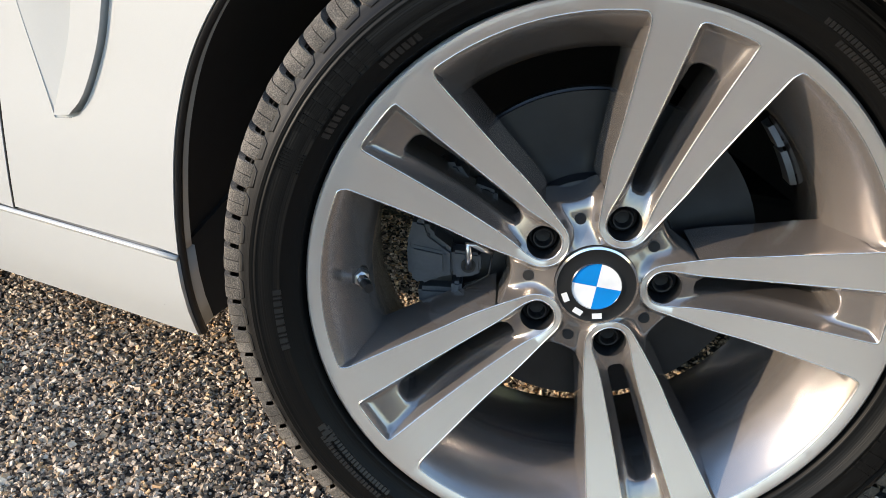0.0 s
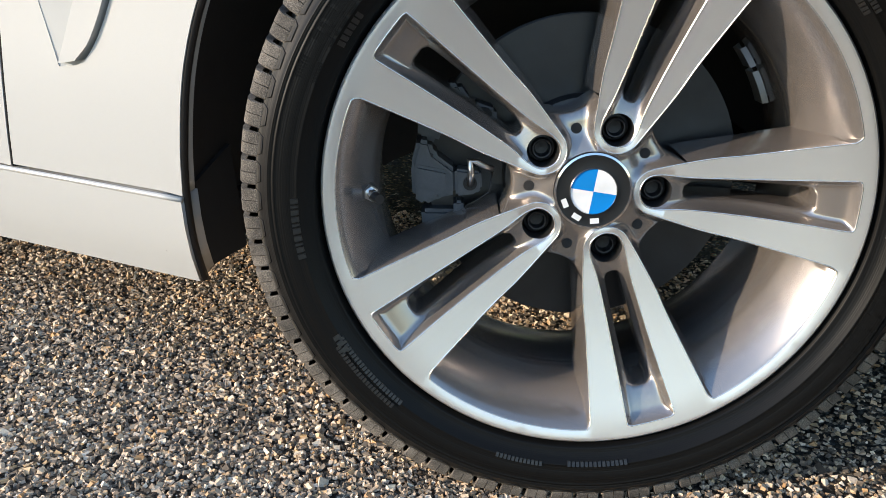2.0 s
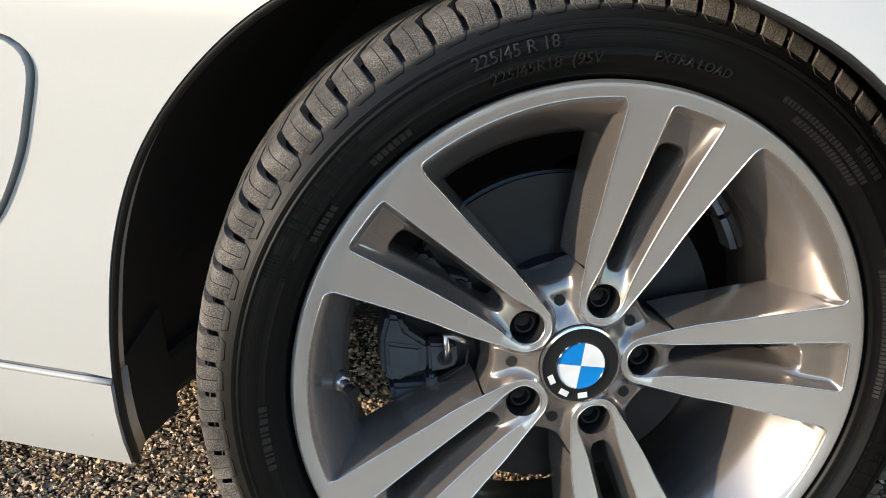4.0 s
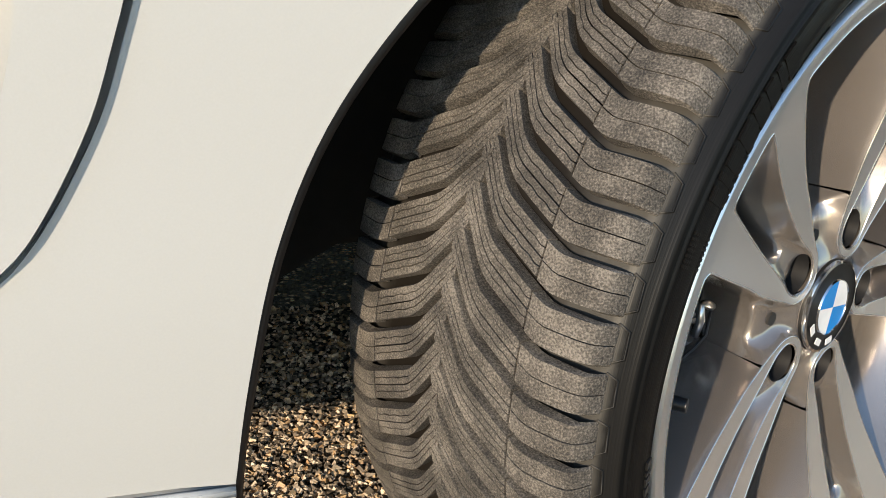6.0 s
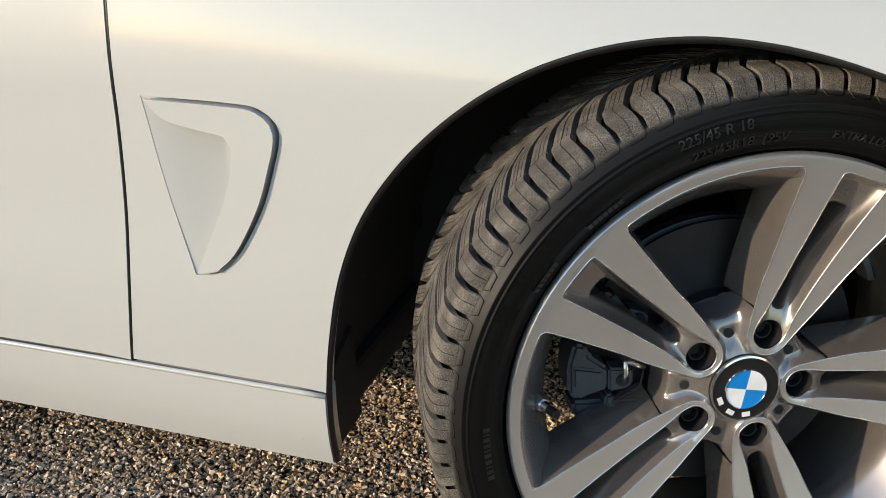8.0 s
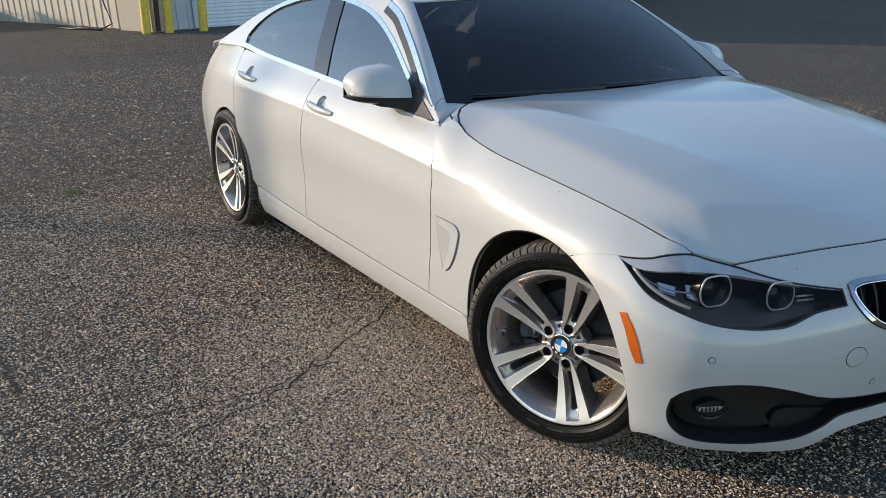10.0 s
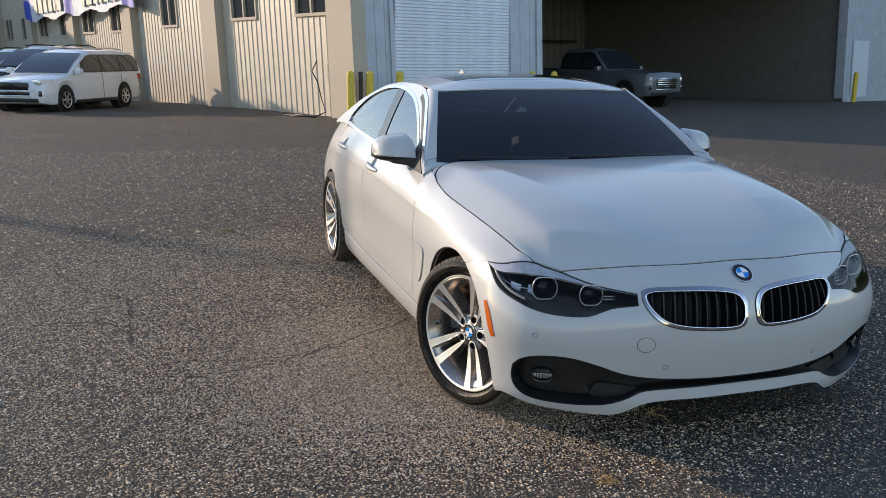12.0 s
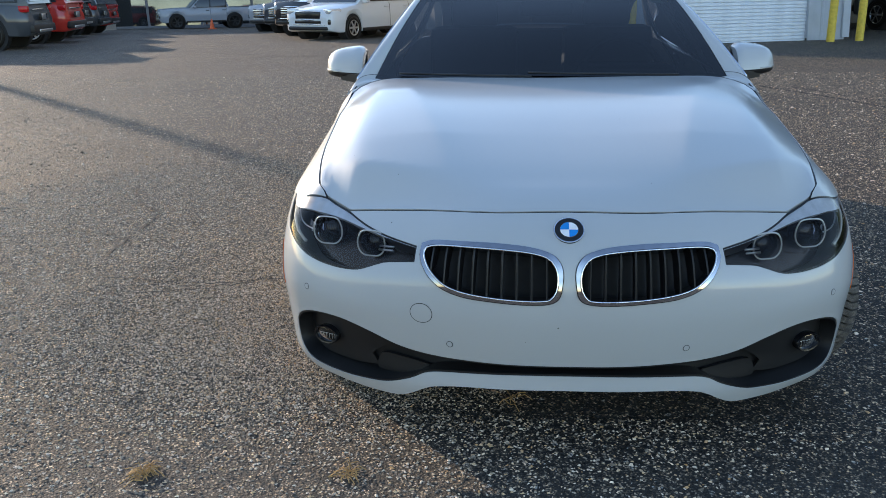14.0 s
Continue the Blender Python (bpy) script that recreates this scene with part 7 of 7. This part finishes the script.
    box(bm, (.16, W * 1.7, .2), (tail + .05, 0, zb + .20), None, .04)
    rear = part("rear_bumper", bm, BLACK if kind != "van" else paint, ob, smooth=40)
    part("skid_plate", boxes(((.05, W * 1.0, .07), (tail - .03, 0, zb + .14)), bevel=.015), SATIN, rear, smooth=40)
    part("plate_recess", boxes(((.03, .56, .16), (tail - .005, 0, belt - .34)), bevel=.02), TRIM, ob, smooth=40)
    part("plate", boxes(((.012, .31, .15), (tail - .024, 0, belt - .34)), bevel=.004), SATIN, ob, smooth=40)
    part("tailgate_strip", boxes(((.03, W * 1.15, .035), (tail + .055, 0, belt - .16)), bevel=.01), CHROME if kind != "van" else paint, ob, smooth=40)
    if kind != "pickup":
        part("roof_spoiler", boxes(((.30, W * 1.30, .05), (rows[6][0] - .08, 0, rows[6][1] + .005)), bevel=.02), paint, ob, smooth=40)
    if kind == "pickup":
        bm = bmesh.new()
        box(bm, (1.36, W * 1.62, .02), (-3.7, 0, belt + .01))
        part("bed", bm, LINER, ob)
    return ob


SILVER = paint_of("silver_paint", (.31, .33, .36))
RED = paint_of("red_paint", (.45, .03, .02))
DARKGREY = paint_of("dark_grey_paint", (.05, .056, .064))
BLACKP = paint_of("black_paint", (.012, .012, .014))
PALE = paint_of("white_paint", (.66, .67, .68))
vehicle("minivan", "white minivan parked against the metal building", "van", PALE, (-22.3, -5.4), -28, "van")
vehicle("pickup_truck", "black full-size pickup with a chrome grille", "truck", BLACKP, (-24.9, -6.45), -30, "suv", "trucks nose out by the building", CHROME)
vehicle("pickup_truck", "dark full-size pickup with a chrome grille", "truck", DARKGREY, (-28.2, -7.75), -30, "suv", "trucks nose out by the building")
vehicle("suv", "pale blue-grey sport utility parked in a row", "car", SILVER, (-32.6, -9.6), -30, "suv", "trucks nose out by the building")
vehicle("silver_pickup", "silver crew-cab pickup parked across the lot", "truck", SILVER, (-46.8, -19.45), -62, "pickup", rims=BLACK)
for at, paint, label in (((-18.2, -15.2), DARKGREY, "dark grey sport utility parked in a row"), ((-21.5, -15.95), RED, "bright red sport utility parked in a row"), ((-25.3, -17.55), BLACKP, "black sport utility parked in a row"),
                         ((-28.9, -18.6), DARKGREY, "dark grey sport utility parked in a row"), ((-33.0, -20.1), RED, "dark red sport utility parked in a row")):
    vehicle("suv", label, "car", paint, (at[0], at[1] - .8), 281, "suv", "row of parked sport utilities")
vehicle("bay_pickup", "dark grey pickup standing in the dark service bay", "truck", paint_of("slate_paint", (.10, .11, .12)), (-21.7, 12.75), 20, "pickup", rims=CHROME)


def build_far():
    # showroom across the lot
    show = thing("showroom", "grey showroom with a wide glass front", "building", kind="structure")
    place = lambda e, n, z: at_front(42 - n, e, z)  # noqa: E731
    GREYW = simple("grey_cladding", (.16, .16, .17), .6, scale=2)
    part("fascia", block(place, -2, 46, -.2, .6, 2.25, 7.0), GREYW, show)
    mirror = simple("reflecting_glass", (.12, .13, .14), .03, .85, scale=.4, spread=.3, bump=.02)
    for i in range(14):
        part("glazing", block(place, -1 + 3.3 * i, 2.15 + 3.3 * i, -.15, -.05, -.86, 2.25), mirror, show)
        part("mullion", block(place, 2.15 + 3.3 * i, 2.30 + 3.3 * i, -.15, .12, -.9, 2.25), GREYW, show)
    part("plinth", block(place, -2, 46, -.2, .15, -1.5, -.85), GREYW, show)
    part("column", boxes(((1.3, 1.3, 9.0), (-44.5, -22.9, 3.4)), bevel=.03), PILLAR, show, "tan stucco column")
    # banner along the long front
    cloth = simple("blue_banner", (.02, .06, .45), .6, scale=6, spread=.4, bump=.2)
    pale = simple("white_banner", (.62, .64, .70), .6, scale=6, spread=.2, bump=.2)
    cream = simple("cream_print", (.66, .60, .48), .6, scale=6)
    banner = thing("banner", "blue and white fabric banner hung on the siding", "banner")
    for i, (a, b, mat) in enumerate(((13.9, 15.2, cloth), (15.2, 21.6, pale), (21.6, 22.9, cloth), (22.9, 29.0, pale), (29.0, 30.3, cloth))):
        v, f = [], []
        cols = np.linspace(a, b, 14)
        for e in cols:
            for z in np.linspace(0, 1, 5):
                v.append(tuple(at_front(e, .50 + .05 * math.sin(e * 5 + z * 3), 3.30 - .011 * e + .10 * math.sin(e * 1.7) * (1 - z) + 1.7 * z)))
        f = [(5 * i + j, 5 * i + j + 1, 5 * i + 6 + j, 5 * i + 5 + j) for i in range(13) for j in range(4)]
        part("cloth", (v, f), mat, banner, smooth=True)
    for e0, ws in ((15.6, (.7, .5, .3, .45, .7, .5)), (23.3, (.6, .3, .6, .6, .7, .55))):
        e = e0
        for w in ws:
            part("letter_bar", block(at_front, e, e + w, .57, .60, 3.55 - .011 * e, 4.35 - .011 * e), cream, banner)
            e += w + .28
    # hose on the ground and up the siding
    pts = [at_front(1.75, .15, 1.35), at_front(1.95, .2, 1.1), at_front(1.7, .2, .85), at_front(1.55, .2, .45), at_front(1.3, .25, .1), at_front(1.2, .6, 0), at_front(2.0, .8, 0), at_front(3.0, .7, 0), at_front(2.2, .5, 0), at_front(1.0, .7, 0)]
    hose = part("hose", tube([(p.x, p.y, p.z + fall(p.x) + .02) for p in pts], .018, 6), BLACK, None, "black rubber hose lying by the siding", True)
    tagged(hose, "", "hose")
    # pole whose shadow crosses the lot
    bm = bmesh.new()
    cyl(bm, .13, .09, 10.5, pose(-25.5, -23.6, 5.0), 12)
    box(bm, (1.1, .12, .10), (-25.1, -23.6, 10.2))
    tagged(part("lamp_post", bm, STEEL, None, "tall grey steel lamp post", 40), "", "lamp post")
    # traffic cone
    bm = bmesh.new()
    box(bm, (.36, .36, .03), (0, 0, .015))
    cyl(bm, .13, .03, .5, pose(0, 0, .28), 16)
    cone = part("traffic_cone", bm, simple("cone_orange", (.75, .13, .03), .5), None, "orange traffic cone beside the silver pickup", 40)
    cone.matrix_world = pose(-43.6, -16.2, fall(-43.6))
    tagged(cone, "", "cone")
    # grass verge and wood behind the bay
    verge = part("verge", ([(-60, 62, -.47), (-38, 42.5, -.24), (-25.5, 32, -.10), (-12, 34, .02), (0, 60, .02), (-40, 120, .02)], [tuple(range(6))[::-1]]), simple("verge_grass", (.17, .20, .05), .9, scale=2, spread=.5, bump=.6), None, "mown grass verge")
    verge.matrix_world = Matrix.Translation((0, 0, .05)) @ Matrix()
    tagged(verge, "", "grass", "", "structure")


build_far()


def tree(at, height, seed):
    """A trunk with limbs and a loose crown of leaf clumps."""
    rng = np.random.default_rng(seed)
    ob = thing("tree", "tall leafy tree at the edge of the lot", "tree", Matrix.Translation(at), "trees behind the bay")
    shapes = [tube([(0, 0, 0), (.1, .05, height * .3), (-.1, .1, height * .65), (.05, 0, height * .95)], .16, 8)]
    v, f = shapes[0]
    v = [(x * 1, y * 1, z) for x, y, z in v]
    limbs = []
    cl = []
    for k in range(26):
        z = height * rng.uniform(.06, .98)
        a = rng.uniform(0, 2 * math.pi)
        r = rng.uniform(.8, 2.6) * (1.15 - .6 * z / height)
        end = (r * math.cos(a), r * math.sin(a), z + rng.uniform(-.2, .8))
        limbs.append(tube([(0, 0, z - .4), (end[0] * .5, end[1] * .5, z), end], .035, 5))
        cl.append(end)
    part("trunk", joined((v, f), *limbs), BARK, ob, smooth=True)
    lv, lf = [], []
    for c in cl:
        n = 330
        p = rng.normal(size=(n, 3)) * (.85, .85, .55) + c
        for q in p:
            d1 = rng.normal(size=3)
            d1 /= np.linalg.norm(d1)
            d2 = np.cross(d1, rng.normal(size=3))
            d2 /= np.linalg.norm(d2)
            s = rng.uniform(.09, .18)
            b = len(lv)
            lv += [tuple(q - d1 * s), tuple(q + d2 * s * .55), tuple(q + d1 * s), tuple(q - d2 * s * .55)]
            lf.append((b, b + 1, b + 2, b + 3))
    tagged(part("crown", (lv, lf), LEAF, ob), kind="stuff")


BARK = simple("bark", (.16, .12, .08), .9, scale=20, spread=.4, bump=.6)
mm, nn_, ll_, bb_ = material("leaves", (.08, .12, .02), .6)
geo_ = nn_.new("ShaderNodeNewGeometry")
rr_ = nn_.new("ShaderNodeValToRGB")
rr_.color_ramp.elements[0].color, rr_.color_ramp.elements[1].color = (.06, .11, .014, 1), (.24, .29, .05, 1)
ll_.new(geo_.outputs["Random Per Island"], rr_.inputs["Fac"])
ll_.new(rr_.outputs["Color"], bb_.inputs["Base Color"])
tl_, mx_ = nn_.new("ShaderNodeBsdfTranslucent"), nn_.new("ShaderNodeMixShader")
mx_.inputs[0].default_value = .35
ll_.new(rr_.outputs["Color"], tl_.inputs["Color"])
ll_.new(bb_.outputs[0], mx_.inputs[1])
ll_.new(tl_.outputs[0], mx_.inputs[2])
ll_.new(mx_.outputs[0], nn_["Material Output"].inputs[0])
LEAF = mm
for i in range(24):
    t = (i % 12) / 11
    x, y = -47 + 30 * t + (1.3 if i > 11 else 0), 53 - 11 * t + 1.5 * math.sin(i * 2.4) + (6 if i > 11 else 0)
    tree((x, y, -.15), (9 if i % 2 else 6) + 4 * ((i * 7) % 5) / 4, 40 + i)


def far_wood():
    """The dense edge of the wood behind the single trees."""
    rng = np.random.default_rng(77)
    n = 34000
    t = rng.uniform(0, 1, n)
    top = 8.5 + 1.6 * np.sin(t * 31) + 1.1 * np.sin(t * 73)
    p = np.stack([-62 + 60 * t, 66 - 12 * t + rng.normal(0, 1.3, n), -.6 + rng.uniform(0, 1, n) ** .8 * top], -1)
    d1 = rng.normal(size=(n, 3))
    d1 /= np.linalg.norm(d1, axis=1)[:, None]
    d2 = np.cross(d1, rng.normal(size=(n, 3)))
    d2 /= np.linalg.norm(d2, axis=1)[:, None]
    s = rng.uniform(.18, .36, n)[:, None]
    v = np.stack([p - d1 * s, p + d2 * s * .6, p + d1 * s, p - d2 * s * .6], 1).reshape(-1, 3)
    f = np.arange(4 * n).reshape(-1, 4)
    tagged(part("far_wood", (v.tolist(), f.tolist()), LEAF, None, "dense green edge of a wood beyond the lot"), "", "trees", "", "stuff")


far_wood()

# ---- marks on the lot ----
# cracks are dark ribbons on the ground, the shade of their depth in the colour
CRACKDARK = simple("crack_dark", (.016, .015, .015), .95, scale=80, bump=.4)


def crack(points, width, seed):
    rng = np.random.default_rng(seed)
    p = line(points, .03)
    v, f = [], []
    t = np.gradient(p, axis=0)
    n = np.stack([-t[:, 1], t[:, 0]], -1) / (np.hypot(*t.T)[:, None] + 1e-9)
    wob = rng.normal(0, .010, len(p))
    for q, k, w in zip(p, n, wob):
        h = width * rng.uniform(.3, 1.1)
        a, b = q + k * (w + h), q + k * (w - h)
        v += [(a[0], a[1], fall(a[0]) + .0042), (b[0], b[1], fall(b[0]) + .0042)]
    f = [(2 * i, 2 * i + 1, 2 * i + 3, 2 * i + 2) for i in range(len(p) - 1)]
    tagged(part("crack", (v, f), CRACKDARK, None, "dark irregular crack in the asphalt"), "", "crack", "cracks in the asphalt")


crack([(-1.30, -.60), (-1.235, -.78), (-1.11, -.90), (-1.06, -1.0), (-.97, -1.14), (-.86, -1.30), (-.80, -1.40), (-.73, -1.53), (-.66, -1.72), (-.60, -2.0)], .005, 1)
crack([(-.85, -1.23), (-.83, -1.39), (-.78, -1.53), (-.80, -1.8), (-.9, -2.2)], .004, 2)
crack([(-1.55, -3.05), (-1.61, -2.8), (-1.66, -2.6), (-1.5, -2.3)], .006, 3)
crack([(-3.0, -2.80), (-2.81, -2.78), (-2.33, -2.55), (-2.11, -2.35), (-1.9, -2.3), (-1.23, -2.27)], .007, 4)
crack([(-14, -6.0), (-15.5, -2.5), (-16.2, 1.0), (-17, 4.0)], .03, 5)
crack([(-12, -9), (-12.6, -4), (-12.2, 1), (-12.8, 6)], .02, 6)
crack([(-17.4, -9.6), (-16.98, -8.1), (-15.5, -6.0), (-14.3, -3.8), (-13.2, -2.2)], .035, 7)
crack([(-9.6, 2.6), (-8.92, 3.03), (-7.79, 3.5), (-6.67, 3.88), (-5.4, 4.2)], .03, 8)
crack([(-8.6, 3.5), (-7.5, 3.9), (-6.9, 4.3)], .02, 9)


def tuft(at, spread, count, tint, label, seed):
    """A scrap of dry grass or weed."""
    rng = np.random.default_rng(seed)
    shapes = []
    for _ in range(count):
        a, r = rng.uniform(0, 2 * math.pi), rng.uniform(0, spread)
        x, y = at[0] + r * math.cos(a), at[1] + r * math.sin(a) * .5
        d = rng.uniform(.02, .06)
        b = rng.uniform(0, 2 * math.pi)
        shapes.append(tube([(x, y, fall(x) + .003), (x + d * .5 * math.cos(b), y + d * .5 * math.sin(b), fall(x) + .012 + rng.uniform(0, .012)), (x + d * math.cos(b), y + d * math.sin(b), fall(x) + .006)], .0014, 4))
    tagged(part("dry_grass", joined(*shapes), tint, None, label), "", "grass")


STRAW = simple("dry_straw", (.42, .26, .10), .8, scale=60, spread=.4)
WEED = simple("weed_green", (.16, .18, .05), .8, scale=60, spread=.4)
tuft((.845, -1.195), .045, 40, STRAW, "scrap of dry brown grass on the asphalt", 1)
tuft((.815, -.61), .04, 26, STRAW, "scrap of dry brown grass on the asphalt", 2)
tuft((-3.98, -1.6), .09, 40, WEED, "small weed growing from the asphalt", 3)
tuft((.35, -.15), .05, 8, STRAW, "dry stalk lying under the bumper", 4)

# ---- the parked car ----
car = build_car()
build_lamps(car)
build_top(car)
build_inside(car)


def axle(x, y, z, steer, camber, k=1):
    """A wheel's pose: x across its face, y up, z out of the car's side k (right 1, left -1)."""
    n = Vector((math.sin(radians(steer)) * k, -k * math.cos(radians(steer)), radians(camber))).normalized()
    ux = Vector((0, 0, 1)).cross(n).normalized()
    return Matrix.Translation((x, y, z)) @ Matrix((ux, n.cross(ux), n)).transposed().to_4x4()


front_right = axle(.002, -.847, .317, 23.5, 1.7)
build_wheel(car, front_right)
build_brake(car, front_right)
first = [o for o in car.children if o.name.startswith("wheel")][0]
for m in (axle(-.058, .812, .317, 23.5, 1.7, -1), axle(-2.815, -.890, .317, 0, 0), axle(-2.815, .890, .317, 0, 0, -1)):
    copy_thing(first, m)
    for o in [o for o in car.children if o.name in ("brake_disc", "brake_caliper")]:
        copy_thing(o, m)
n = Vector((.62, 0, .78)).normalized()
c = Vector(body(np.array([0.0]), np.array([.677]))[0])
roundel("bonnet_badge", .041, look(c, c - n) @ pose(0, 0, .001), car, "round badge with blue and white quarters")
